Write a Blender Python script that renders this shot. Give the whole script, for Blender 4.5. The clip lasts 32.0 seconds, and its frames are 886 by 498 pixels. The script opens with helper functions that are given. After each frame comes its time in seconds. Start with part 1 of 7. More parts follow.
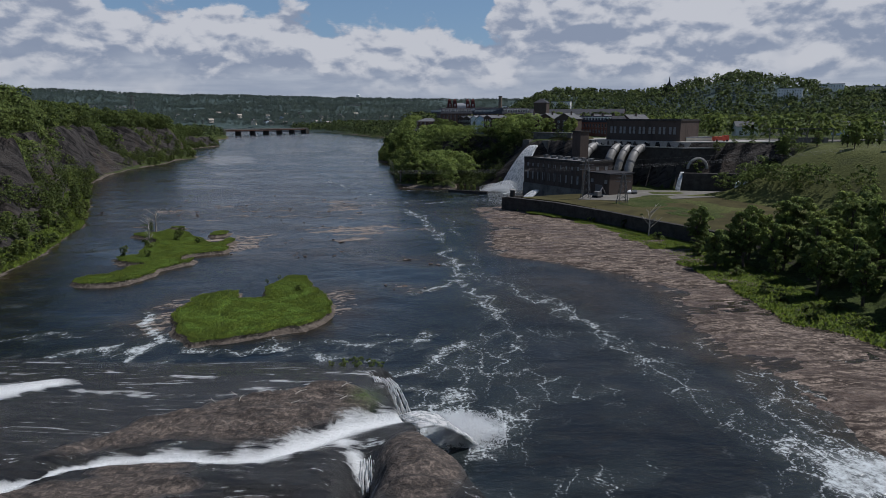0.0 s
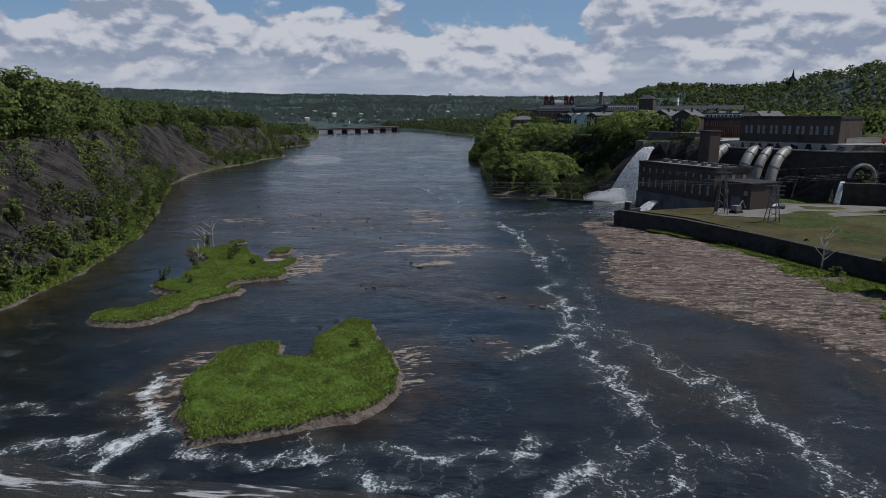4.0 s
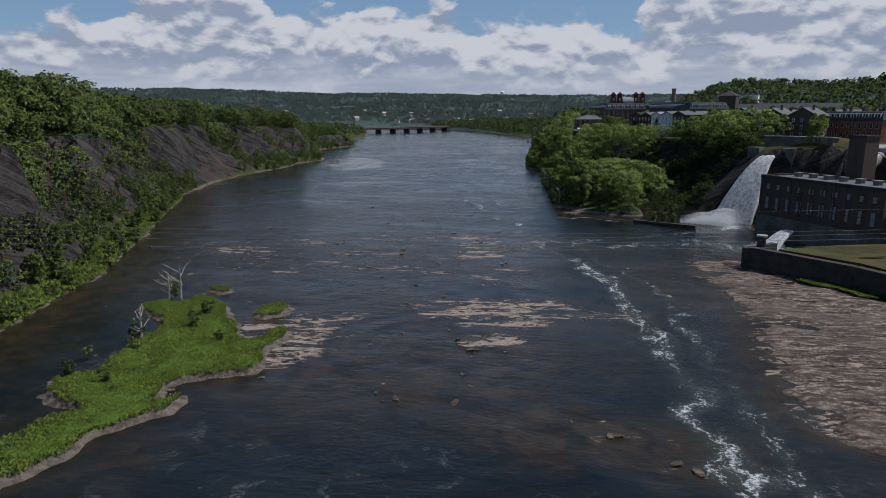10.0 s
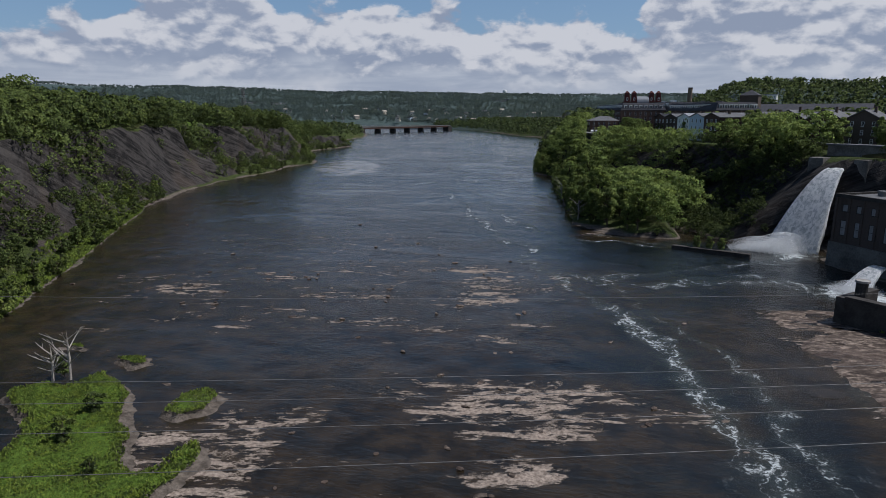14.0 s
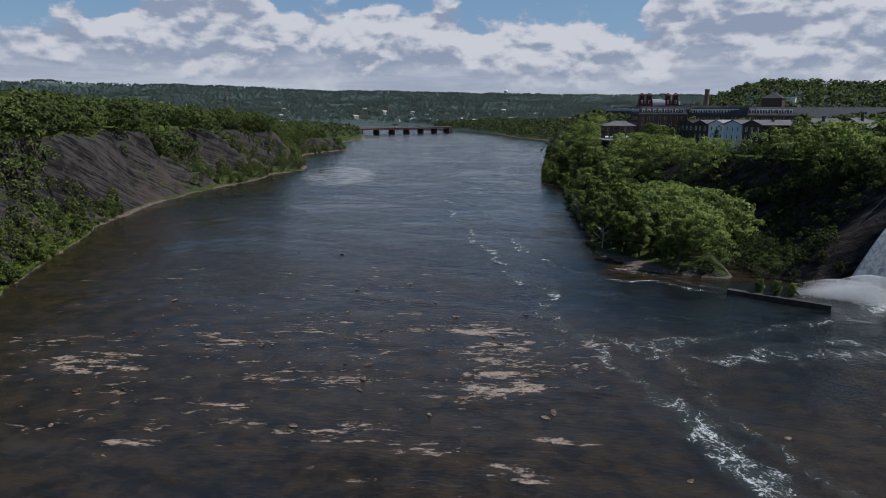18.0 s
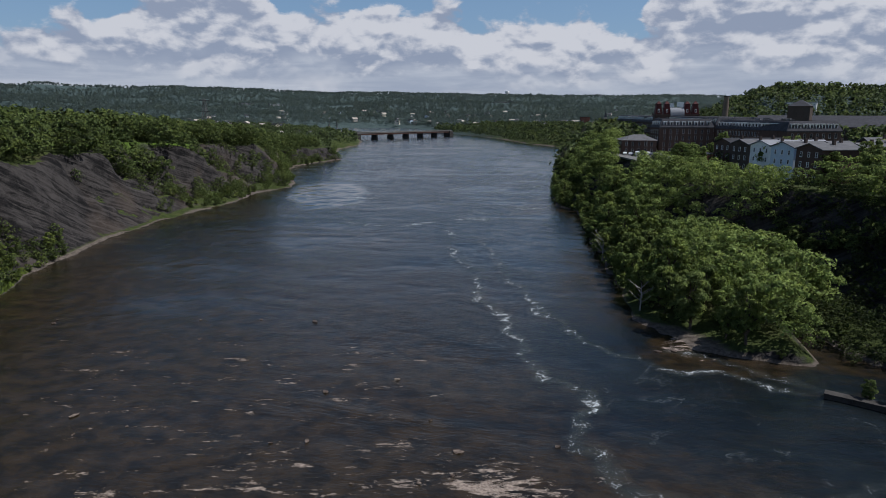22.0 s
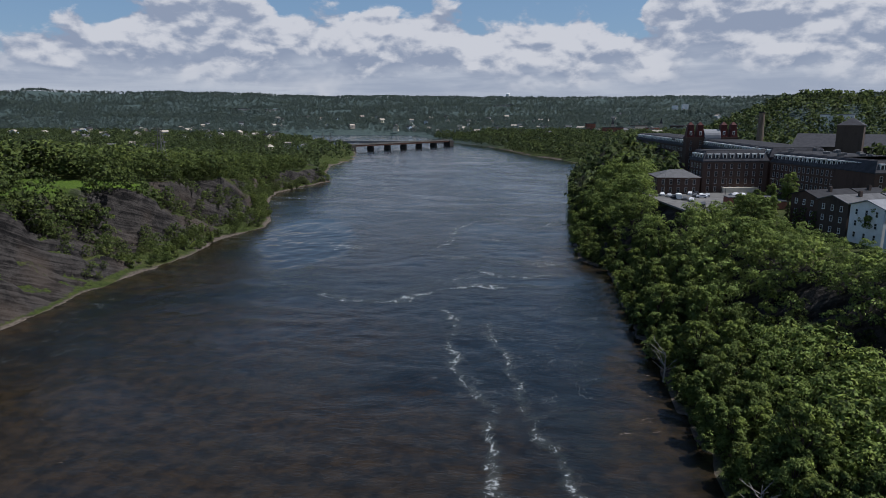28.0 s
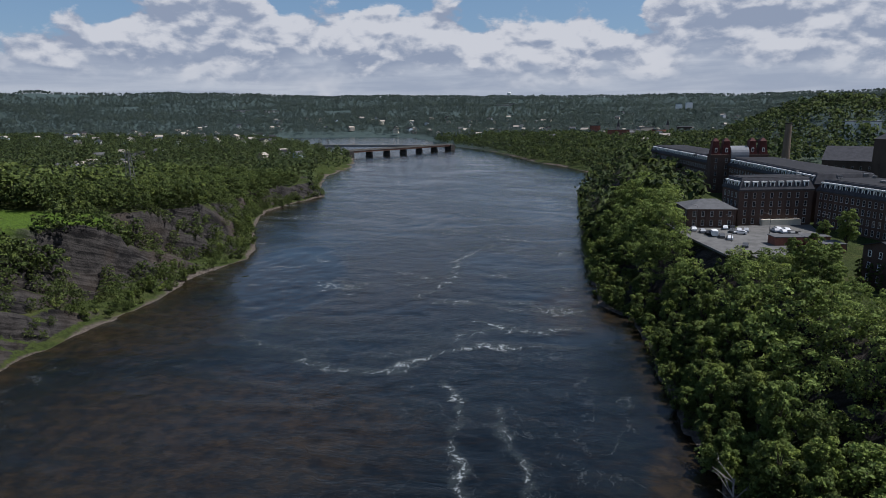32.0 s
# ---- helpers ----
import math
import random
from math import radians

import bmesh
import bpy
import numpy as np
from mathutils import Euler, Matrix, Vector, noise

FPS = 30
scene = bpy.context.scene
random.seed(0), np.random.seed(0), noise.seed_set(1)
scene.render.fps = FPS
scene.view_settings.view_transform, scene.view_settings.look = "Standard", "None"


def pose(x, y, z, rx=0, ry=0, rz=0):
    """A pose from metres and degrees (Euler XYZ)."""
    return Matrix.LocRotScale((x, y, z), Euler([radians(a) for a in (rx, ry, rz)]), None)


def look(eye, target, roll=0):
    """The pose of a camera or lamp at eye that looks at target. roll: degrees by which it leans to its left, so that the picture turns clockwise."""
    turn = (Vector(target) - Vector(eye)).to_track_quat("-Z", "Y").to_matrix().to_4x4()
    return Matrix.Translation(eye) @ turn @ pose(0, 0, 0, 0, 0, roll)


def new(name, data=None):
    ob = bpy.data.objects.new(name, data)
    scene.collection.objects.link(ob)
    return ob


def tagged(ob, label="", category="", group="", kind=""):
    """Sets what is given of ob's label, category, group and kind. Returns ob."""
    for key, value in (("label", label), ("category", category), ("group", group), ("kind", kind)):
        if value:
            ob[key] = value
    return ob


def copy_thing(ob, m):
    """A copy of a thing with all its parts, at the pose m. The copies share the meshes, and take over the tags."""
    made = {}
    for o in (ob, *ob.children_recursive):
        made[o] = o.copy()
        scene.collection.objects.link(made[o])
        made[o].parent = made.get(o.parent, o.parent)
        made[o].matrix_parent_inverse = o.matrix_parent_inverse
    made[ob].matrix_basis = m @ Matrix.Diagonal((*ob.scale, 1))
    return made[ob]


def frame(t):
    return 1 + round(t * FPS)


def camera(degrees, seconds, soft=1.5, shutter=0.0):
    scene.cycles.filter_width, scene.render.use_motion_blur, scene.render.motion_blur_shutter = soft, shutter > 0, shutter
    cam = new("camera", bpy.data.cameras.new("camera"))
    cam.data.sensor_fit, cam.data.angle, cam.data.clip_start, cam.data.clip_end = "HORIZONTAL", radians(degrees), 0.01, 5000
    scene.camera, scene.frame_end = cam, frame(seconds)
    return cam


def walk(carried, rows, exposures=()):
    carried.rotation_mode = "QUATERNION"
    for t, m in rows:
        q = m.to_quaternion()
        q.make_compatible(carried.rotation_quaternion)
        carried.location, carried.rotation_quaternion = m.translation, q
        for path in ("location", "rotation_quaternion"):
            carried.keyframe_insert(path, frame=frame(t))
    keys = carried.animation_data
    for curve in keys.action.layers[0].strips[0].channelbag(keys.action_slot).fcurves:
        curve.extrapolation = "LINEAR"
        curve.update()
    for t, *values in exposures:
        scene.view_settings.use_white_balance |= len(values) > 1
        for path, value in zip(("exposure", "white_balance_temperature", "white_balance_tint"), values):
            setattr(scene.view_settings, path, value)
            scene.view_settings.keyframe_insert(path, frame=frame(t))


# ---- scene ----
cam = camera(70.2, 32.0, 0.8)
PATH = [
    (0, (0.37, 1.20, 36.56), (0.22, 99.05, 15.94), 0.04),
    (0.1, (0.31, 2.18, 36.46), (-3.61, 99.95, 15.81), 0.05),
    (0.2, (0.25, 3.15, 36.35), (-7.17, 100.72, 15.70), 0.04),
    (0.3, (0.19, 4.12, 36.26), (-10.63, 101.37, 15.59), 0.03),
    (0.4, (0.13, 5.09, 36.18), (-13.16, 102.02, 15.50), 0.04),
    (0.5, (0.06, 6.04, 36.11), (-13.57, 102.92, 15.42), 0.03),
    (0.6, (-0.01, 7.00, 36.04), (-13.65, 103.88, 15.35), 0.02),
    (1, (-0.28, 10.75, 35.87), (-13.88, 107.63, 15.14), 0.01),
    (2, (-1.06, 19.88, 35.81), (-14.84, 116.71, 15.01), -0.04),
    (3, (-2.02, 28.81, 36.02), (-15.95, 125.62, 15.18), -0.08),
    (4, (-3.21, 37.74, 36.25), (-17.24, 134.52, 15.38), -0.13),
    (5, (-4.69, 46.79, 36.30), (-18.73, 143.58, 15.44), -0.14),
    (6, (-6.41, 55.98, 36.20), (-20.41, 152.77, 15.34), -0.16),
    (6.3, (-6.96, 58.75, 36.15), (-21.00, 155.54, 15.29), -0.16),
    (6.4, (-7.14, 59.67, 36.14), (-21.59, 156.39, 15.28), -0.15),
    (6.5, (-7.32, 60.58, 36.12), (-22.42, 157.21, 15.26), -0.15),
    (7, (-8.25, 65.19, 36.04), (-26.67, 161.23, 15.18), -0.15),
    (7.3, (-8.82, 67.94, 36.00), (-29.23, 163.58, 15.13), -0.15),
    (7.4, (-9.00, 68.85, 35.98), (-30.03, 164.36, 15.12), -0.15),
    (7.5, (-9.18, 69.76, 35.97), (-30.60, 165.19, 15.11), -0.15),
    (7.7, (-9.55, 71.58, 35.96), (-31.07, 166.98, 15.09), -0.15),
    (8, (-10.10, 74.29, 35.94), (-31.60, 169.70, 15.07), -0.15),
    (9, (-11.89, 83.27, 36.05), (-33.43, 178.66, 15.14), -0.16),
    (10, (-13.70, 92.18, 36.32), (-35.33, 187.53, 15.33), -0.17),
    (11, (-15.55, 101.14, 36.64), (-37.29, 196.46, 15.59), -0.16),
    (12, (-17.46, 110.22, 36.91), (-39.26, 205.50, 15.79), -0.12),
    (13, (-19.41, 119.49, 37.12), (-41.23, 214.76, 15.95), -0.05),
    (14, (-21.39, 128.90, 37.38), (-43.19, 224.16, 16.16), 0.05),
    (15, (-23.37, 138.28, 37.76), (-45.16, 233.53, 16.49), 0.15),
    (16, (-25.34, 147.48, 38.28), (-47.13, 242.73, 16.99), 0.24),
    (17, (-27.25, 156.31, 38.89), (-49.06, 251.55, 17.60), 0.28),
    (18, (-29.07, 164.86, 39.56), (-50.92, 260.10, 18.30), 0.30),
    (19, (-30.91, 173.52, 40.52), (-52.81, 268.76, 19.30), 0.30),
    (20, (-32.89, 182.64, 41.95), (-54.81, 277.87, 20.75), 0.28),
    (21, (-35.02, 192.45, 43.99), (-56.98, 287.67, 22.76), 0.23),
    (22, (-37.24, 202.72, 46.44), (-59.24, 297.92, 25.18), 0.14),
    (23, (-39.47, 213.12, 49.05), (-61.50, 308.31, 27.76), 0.03),
    (24, (-41.63, 223.30, 51.52), (-63.68, 318.49, 30.23), -0.06),
    (25, (-43.77, 233.36, 53.77), (-65.86, 328.55, 32.53), -0.12),
    (26, (-45.91, 243.44, 55.86), (-68.04, 338.63, 34.68), -0.18),
    (27, (-48.00, 253.33, 57.85), (-70.16, 348.53, 36.73), -0.26),
    (28, (-49.92, 262.80, 59.78), (-72.13, 357.99, 38.70), -0.34),
    (29, (-51.68, 271.65, 61.73), (-73.95, 366.83, 40.67), -0.43),
    (30, (-53.42, 280.10, 63.81), (-75.74, 375.26, 42.71), -0.53),
    (31, (-55.31, 288.52, 66.26), (-77.70, 383.65, 45.06), -0.62),
    (32, (-57.55, 297.29, 69.48), (-80.02, 392.36, 48.10), -0.73),
]
walk(cam, [(t, look(eye, target, roll)) for t, eye, target, roll in PATH], [(0, -0.17, 6050, 12), (3, -0.16, 6050, 12), (8, -0.09, 6050, 12), (14, -0.05, 6050, 12), (32, 0.0, 6050, 12)])

rng = np.random.default_rng(7)

# ---------------------------------------------------------------- node helpers


class Nodes:
    """Short calls for building one node tree."""

    def __init__(self, tree):
        self.tree = tree
        tree.nodes.clear()

    def add(self, kind, values=()):
        n = self.tree.nodes.new(kind)
        for k, v in dict(values).items():
            self.put(n.inputs[k], v)
        return n

    def put(self, socket, v):
        if isinstance(v, bpy.types.NodeSocket):
            self.tree.links.new(v, socket)
        elif isinstance(v, tuple) and len(v) == 3 and socket.type == "RGBA":
            socket.default_value = (*v, 1)
        else:
            socket.default_value = v

    def math(self, op, a, b=0.0, c=0.0, clamp=False):
        n = self.add("ShaderNodeMath")
        n.operation, n.use_clamp = op, clamp
        for i, v in enumerate((a, b, c)):
            self.put(n.inputs[i], v)
        return n.outputs[0]

    def ramp(self, v, lo, hi, a=0.0, b=1.0):
        n = self.add("ShaderNodeMapRange")
        n.interpolation_type = "SMOOTHSTEP"
        for i, x in enumerate((v, lo, hi, a, b)):
            self.put(n.inputs[i], x)
        return n.outputs[0]

    def mix(self, f, a, b):
        n = self.add("ShaderNodeMix")
        n.data_type = "RGBA"
        self.put(n.inputs[0], f), self.put(n.inputs[6], a), self.put(n.inputs[7], b)
        return n.outputs[2]

    def noise(self, vec, scale, detail=4.0, rough=0.55, dist=0.0):
        n = self.add("ShaderNodeTexNoise", {"Scale": scale, "Detail": detail, "Roughness": rough, "Distortion": dist})
        self.put(n.inputs["Vector"], vec)
        return n.outputs["Fac"]

    def stretch(self, vec, sx, sy, sz):
        n = self.add("ShaderNodeVectorMath")
        n.operation = "MULTIPLY"
        self.put(n.inputs[0], vec)
        n.inputs[1].default_value = (sx, sy, sz)
        return n.outputs[0]

    def attr(self, name):
        n = self.add("ShaderNodeAttribute")
        n.attribute_name = name
        return n.outputs["Fac"]

    def bump(self, height, strength, distance=0.1):
        n = self.add("ShaderNodeBump", {"Strength": strength, "Distance": distance})
        self.put(n.inputs["Height"], height)
        return n.outputs["Normal"]


def material(name):
    m = bpy.data.materials.new(name)
    m.use_nodes = True
    n = Nodes(m.node_tree)
    return m, n, n.add("ShaderNodeNewGeometry").outputs["Position"]


def finish(n, color, rough=0.8, normal=None, metal=0.0, spec=None, **more):
    b = n.add("ShaderNodeBsdfPrincipled")
    n.put(b.inputs["Base Color"], color), n.put(b.inputs["Roughness"], rough), n.put(b.inputs["Metallic"], metal)
    if normal is not None:
        n.put(b.inputs["Normal"], normal)
    n.put(b.inputs["Specular IOR Level"], 0.12 if spec is None and metal == 0.0 and not isinstance(rough, bpy.types.NodeSocket) and rough > 0.5 else 0.5 if spec is None else spec)
    for k, v in more.items():
        n.put(b.inputs[k.replace("_", " ")], v)
    out = n.add("ShaderNodeOutputMaterial")
    n.tree.links.new(b.outputs[0], out.inputs["Surface"])
    return b


# ---------------------------------------------------------------- daylight

SUN_EL, SUN_AZ = radians(57), radians(76)  # height; from +y towards +x
sun = new("sun", bpy.data.lights.new("sun", "SUN"))
sun.data.energy, sun.data.angle, sun.data.color = 4.2, radians(0.6), (1.0, 0.96, 0.91)
sun_from = Vector((math.sin(SUN_AZ) * math.cos(SUN_EL), math.cos(SUN_AZ) * math.cos(SUN_EL), math.sin(SUN_EL)))
sun.matrix_world = look(sun_from * 900, (0, 0, 0))

world = bpy.data.worlds.new("sky")
world.use_nodes = True
scene.world = world
w = Nodes(world.node_tree)
sky = w.add("ShaderNodeTexSky")
sky.sky_type, sky.sun_disc, sky.sun_elevation, sky.sun_rotation = "NISHITA", False, SUN_EL, SUN_AZ
sky.air_density, sky.dust_density = 1.0, 0.6
d = w.add("ShaderNodeSeparateXYZ")
w.put(d.inputs[0], w.add("ShaderNodeTexCoord").outputs["Generated"])
dx, dy, dz = d.outputs
az = w.math("ARCTAN2", dx, dy)
el = w.math("ARCSINE", dz)


def cloud(up, scale, detail, rough, seed):
    """Cloud thickness a little above the looked-at height."""
    v = w.add("ShaderNodeCombineXYZ")
    w.put(v.inputs[0], az), w.put(v.inputs[1], w.math("MULTIPLY", w.math("ADD", el, up), 1.75)), w.put(v.inputs[2], seed)
    return w.noise(v.outputs[0], scale, detail, rough, 0.2)


def hump(x, mid, half):
    return w.ramp(w.math("ABSOLUTE", w.math("SUBTRACT", x, mid)), half, 0.0)


mass, mass_up = cloud(0.0, 9.0, 3.0, 0.5, 0.37), cloud(0.022, 9.0, 3.0, 0.5, 0.37)
puff, puff_up = cloud(0.0, 20.0, 7.0, 0.56, 1.9), cloud(0.011, 20.0, 7.0, 0.56, 1.9)
body = w.math("ADD", w.math("MULTIPLY", mass, 0.62), w.math("MULTIPLY", puff, 0.46))
# the bank of cumulus reaches higher towards the town; a break lies between
brim = w.math("ADD", w.ramp(az, -0.82, -0.62, 0.100, 0.150), w.ramp(w.math("ADD", az, w.math("MULTIPLY", w.math("SUBTRACT", mass, 0.5), 0.5)), 0.0, 0.30, 0.0, 0.20))
brim = w.math("SUBTRACT", brim, w.math("MULTIPLY", hump(az, 0.045, 0.07), 0.045))
fill = w.math("MULTIPLY", w.math("SUBTRACT", brim, el), 4.2)
fill = w.math("MAXIMUM", fill, w.ramp(el, 0.165, 0.30, -0.34, -0.11))
dense = w.ramp(w.math("ADD", body, fill), 0.50, 0.585)
lit = w.math("ADD", w.math("MULTIPLY", w.math("SUBTRACT", mass, mass_up), 1.9), w.math("MULTIPLY", w.math("SUBTRACT", puff, puff_up), 1.5))
lit = w.ramp(w.math("ADD", lit, w.ramp(el, 0.05, 0.15, -0.05, 0.06)), -0.24, 0.24)
veil = w.add("ShaderNodeCombineXYZ")
w.put(veil.inputs[0], w.math("MULTIPLY", az, 2.6)), w.put(veil.inputs[1], w.math("MULTIPLY", el, 26.0))
bands = w.noise(veil.outputs[0], 1.6, 5.0, 0.55, 0.4)
shade = w.mix(lit, (3.3, 3.75, 4.7), (7.3, 7.25, 7.35))
low = w.mix(w.ramp(bands, 0.35, 0.68), (4.0, 4.45, 5.3), (5.7, 6.0, 6.5))
shade = w.mix(w.ramp(w.math("ADD", el, w.math("MULTIPLY", w.math("SUBTRACT", mass, 0.5), 0.16)), 0.085, 0.04, 0.0, 0.92), shade, low)
blue = w.mix(0.55, sky.outputs[0], w.mix(w.ramp(el, 0.1, 0.7), (1.9, 3.4, 5.4), (0.4, 0.95, 2.1)))
col = w.mix(w.math("MULTIPLY", dense, 0.95), blue, shade)
bg = w.add("ShaderNodeBackground", {"Color": col, "Strength": 0.085})
w.tree.links.new(bg.outputs[0], w.add("ShaderNodeOutputWorld").inputs["Surface"])

# ---------------------------------------------------------------- mesh helpers


def mesh_from(name, verts, faces, mats=(), smooth=False):
    """A mesh from number arrays; all faces have the same count of corners."""
    verts, faces = np.asarray(verts, np.float32), np.asarray(faces, np.int32)
    me = bpy.data.meshes.new(name)
    n, k = faces.shape
    me.vertices.add(len(verts)), me.loops.add(n * k), me.polygons.add(n)
    me.vertices.foreach_set("co", verts.ravel())
    me.loops.foreach_set("vertex_index", faces.ravel())
    me.polygons.foreach_set("loop_start", np.arange(0, n * k, k, dtype=np.int32))
    me.polygons.foreach_set("use_smooth", np.full(n, smooth))
    me.update(calc_edges=True)
    for m in mats:
        me.materials.append(m)
    return me


def attribute(me, name, values):
    values = np.asarray(values, np.float32)
    if values.ndim == 2:
        me.attributes.new(name, "FLOAT_VECTOR", "POINT").data.foreach_set("vector", values.ravel())
    else:
        me.attributes.new(name, "FLOAT", "POINT").data.foreach_set("value", values)


def mesh(name, bm, mat, smooth=False):
    me = bpy.data.meshes.new(name)
    bmesh.ops.recalc_face_normals(bm, faces=bm.faces)
    bm.to_mesh(me)
    bm.free()
    me.materials.append(mat)
    if smooth:
        me.polygons.foreach_set("use_smooth", np.ones(len(me.polygons), bool))
    return me


def part(name, bm, mat, parent, label="", smooth=False):
    """One mesh object from a bmesh, or from a mesh that alike parts share, under a thing or a part."""
    ob = new(name, bm if isinstance(bm, bpy.types.Mesh) else mesh(name, bm, mat, smooth))
    ob.parent = parent
    return tagged(ob, label)


def at(ob, m):
    ob.matrix_basis = m
    return ob


def thing(name, label, category, m=None, group="", kind=""):
    ob = tagged(new(name), label, category, group, kind)
    ob.empty_display_size = 0.5
    if m is not None:
        ob.matrix_world = m
    return ob


def box(bm, x0, y0, z0, x1, y1, z1):
    v = [bm.verts.new(p) for p in ((x0, y0, z0), (x1, y0, z0), (x1, y1, z0), (x0, y1, z0), (x0, y0, z1), (x1, y0, z1), (x1, y1, z1), (x0, y1, z1))]
    for f in ((0, 3, 2, 1), (4, 5, 6, 7), (0, 1, 5, 4), (1, 2, 6, 5), (2, 3, 7, 6), (3, 0, 4, 7)):
        bm.faces.new([v[i] for i in f])
    return bm


def boxes(*rows):
    bm = bmesh.new()
    for r in rows:
        box(bm, *r)
    return bm


def extrude(outline, z0, z1, top=None):
    """A prism over an outline in plan; top scales the upper outline about its middle."""
    bm = bmesh.new()
    c = Vector((sum(p[0] for p in outline), sum(p[1] for p in outline))) / len(outline)
    k = 1.0 if top is None else top
    lo = [bm.verts.new((x, y, z0)) for x, y in outline]
    hi = [bm.verts.new((c.x + (x - c.x) * k, c.y + (y - c.y) * k, z1)) for x, y in outline]
    bm.faces.new(lo[::-1]), bm.faces.new(hi)
    for i in range(len(lo)):
        j = (i + 1) % len(lo)
        bm.faces.new((lo[i], lo[j], hi[j], hi[i]))
    return bm


def tube(points, radius, sides=8, closed_ends=True):
    """A round bar along points; radius is one number or one for each point."""
    bm = bmesh.new()
    rings = []
    radii = radius if isinstance(radius, (list, tuple)) else [radius] * len(points)
    for i, p in enumerate(points):
        a, b = Vector(points[max(i - 1, 0)]), Vector(points[min(i + 1, len(points) - 1)])
        q = (b - a).to_track_quat("Z", "Y")
        rings.append([bm.verts.new(Vector(p) + q @ Vector((radii[i] * math.cos(2 * math.pi * k / sides), radii[i] * math.sin(2 * math.pi * k / sides), 0))) for k in range(sides)])
    for r0, r1 in zip(rings, rings[1:]):
        for k in range(sides):
            bm.faces.new((r0[k], r0[(k + 1) % sides], r1[(k + 1) % sides], r1[k]))
    if closed_ends:
        bm.faces.new(rings[0][::-1]), bm.faces.new(rings[-1])
    return bm


def rough_noise(x, y, scale, seed=0.0, octaves=4, gain=0.5):
    """Smooth random relief in number arrays, about -1 to 1."""
    out, amp, f = np.zeros(np.broadcast(x, y).shape), 1.0, 1.0 / scale
    g = np.random.default_rng(int(1000 * seed) + 11)
    table = g.uniform(-1, 1, (64, 64))
    for o in range(octaves):
        u, v = x * f + 17.3 * o + seed, y * f + 9.1 * o + seed
        iu, iv = np.floor(u).astype(int), np.floor(v).astype(int)
        fu, fv = u - iu, v - iv
        fu, fv = fu * fu * (3 - 2 * fu), fv * fv * (3 - 2 * fv)
        t = lambda a, b: table[a % 64, b % 64]
        out = out + amp * ((t(iu, iv) * (1 - fu) + t(iu + 1, iv) * fu) * (1 - fv) + (t(iu, iv + 1) * (1 - fu) + t(iu + 1, iv + 1) * fu) * fv)
        amp, f = amp * gain, f * 2.03
    return out


def step(v, a, b):
    u = np.clip((v - a) / (b - a), 0, 1)
    return u * u * (3 - 2 * u)

# ---------------------------------------------------------------- materials


def m_plain(name, color, rough=0.8, vary=0.12, scale=0.6, bump=0.0, metal=0.0):
    """A surface of one colour with grain and larger stains."""
    m, n, p = material(name)
    big, small = n.noise(p, scale, 5, 0.6), n.noise(p, scale * 9, 4, 0.6)
    f = n.math("ADD", n.math("MULTIPLY", big, 0.65), n.math("MULTIPLY", small, 0.35))
    c = n.mix(n.ramp(f, 0.3, 0.7), tuple(x * (1 - vary * 2) for x in color), tuple(min(1, x * (1 + vary * 2)) for x in color))
    finish(n, c, rough, n.bump(small, bump, 0.05) if bump else None, metal)
    return m


def m_leaf(name, dark, light, scale=0.07):
    """Foliage: each tree has its own tone, each leaf tuft another."""
    m, n, p = material(name)
    r = n.add("ShaderNodeObjectInfo").outputs["Random"]
    isl = n.add("ShaderNodeNewGeometry").outputs["Random Per Island"]
    f = n.math("ADD", n.math("MULTIPLY", isl, 0.62), n.math("MULTIPLY", n.noise(p, scale, 3, 0.6), 0.9))
    f = n.math("ADD", f, n.math("MULTIPLY", r, 0.45))
    c = n.mix(n.ramp(f, 0.40, 1.30), dark, light)
    crowns = n.math("FRACT", n.math("ADD", n.math("MULTIPLY", n.noise(p, scale * 1.7, 1, 0.4), 3.0), r))
    c = n.mix(n.ramp(crowns, 0.55, 0.95, 0.0, 0.45), c, tuple(x * k for x, k in zip(light, (1.25, 1.12, 0.8))))
    c = n.mix(n.ramp(crowns, 0.30, 0.05, 0.0, 0.45), c, tuple(0.8 * x for x in dark))
    way = n.add("ShaderNodeAttribute")
    way.attribute_name = "lean"
    turn = n.add("ShaderNodeVectorTransform")
    turn.vector_type, turn.convert_from, turn.convert_to = "NORMAL", "OBJECT", "WORLD"
    n.put(turn.inputs[0], way.outputs["Vector"])
    b = n.add("ShaderNodeBsdfPrincipled", {"Base Color": c, "Roughness": 0.75, "Specular IOR Level": 0.2, "Normal": turn.outputs[0]})
    t = n.add("ShaderNodeBsdfTranslucent", {"Color": n.mix(0.5, c, tuple(1.3 * x for x in light)), "Normal": turn.outputs[0]})
    s = n.add("ShaderNodeMixShader", {0: 0.30})
    n.tree.links.new(b.outputs[0], s.inputs[1]), n.tree.links.new(t.outputs[0], s.inputs[2])
    n.tree.links.new(s.outputs[0], n.add("ShaderNodeOutputMaterial").inputs["Surface"])
    return m


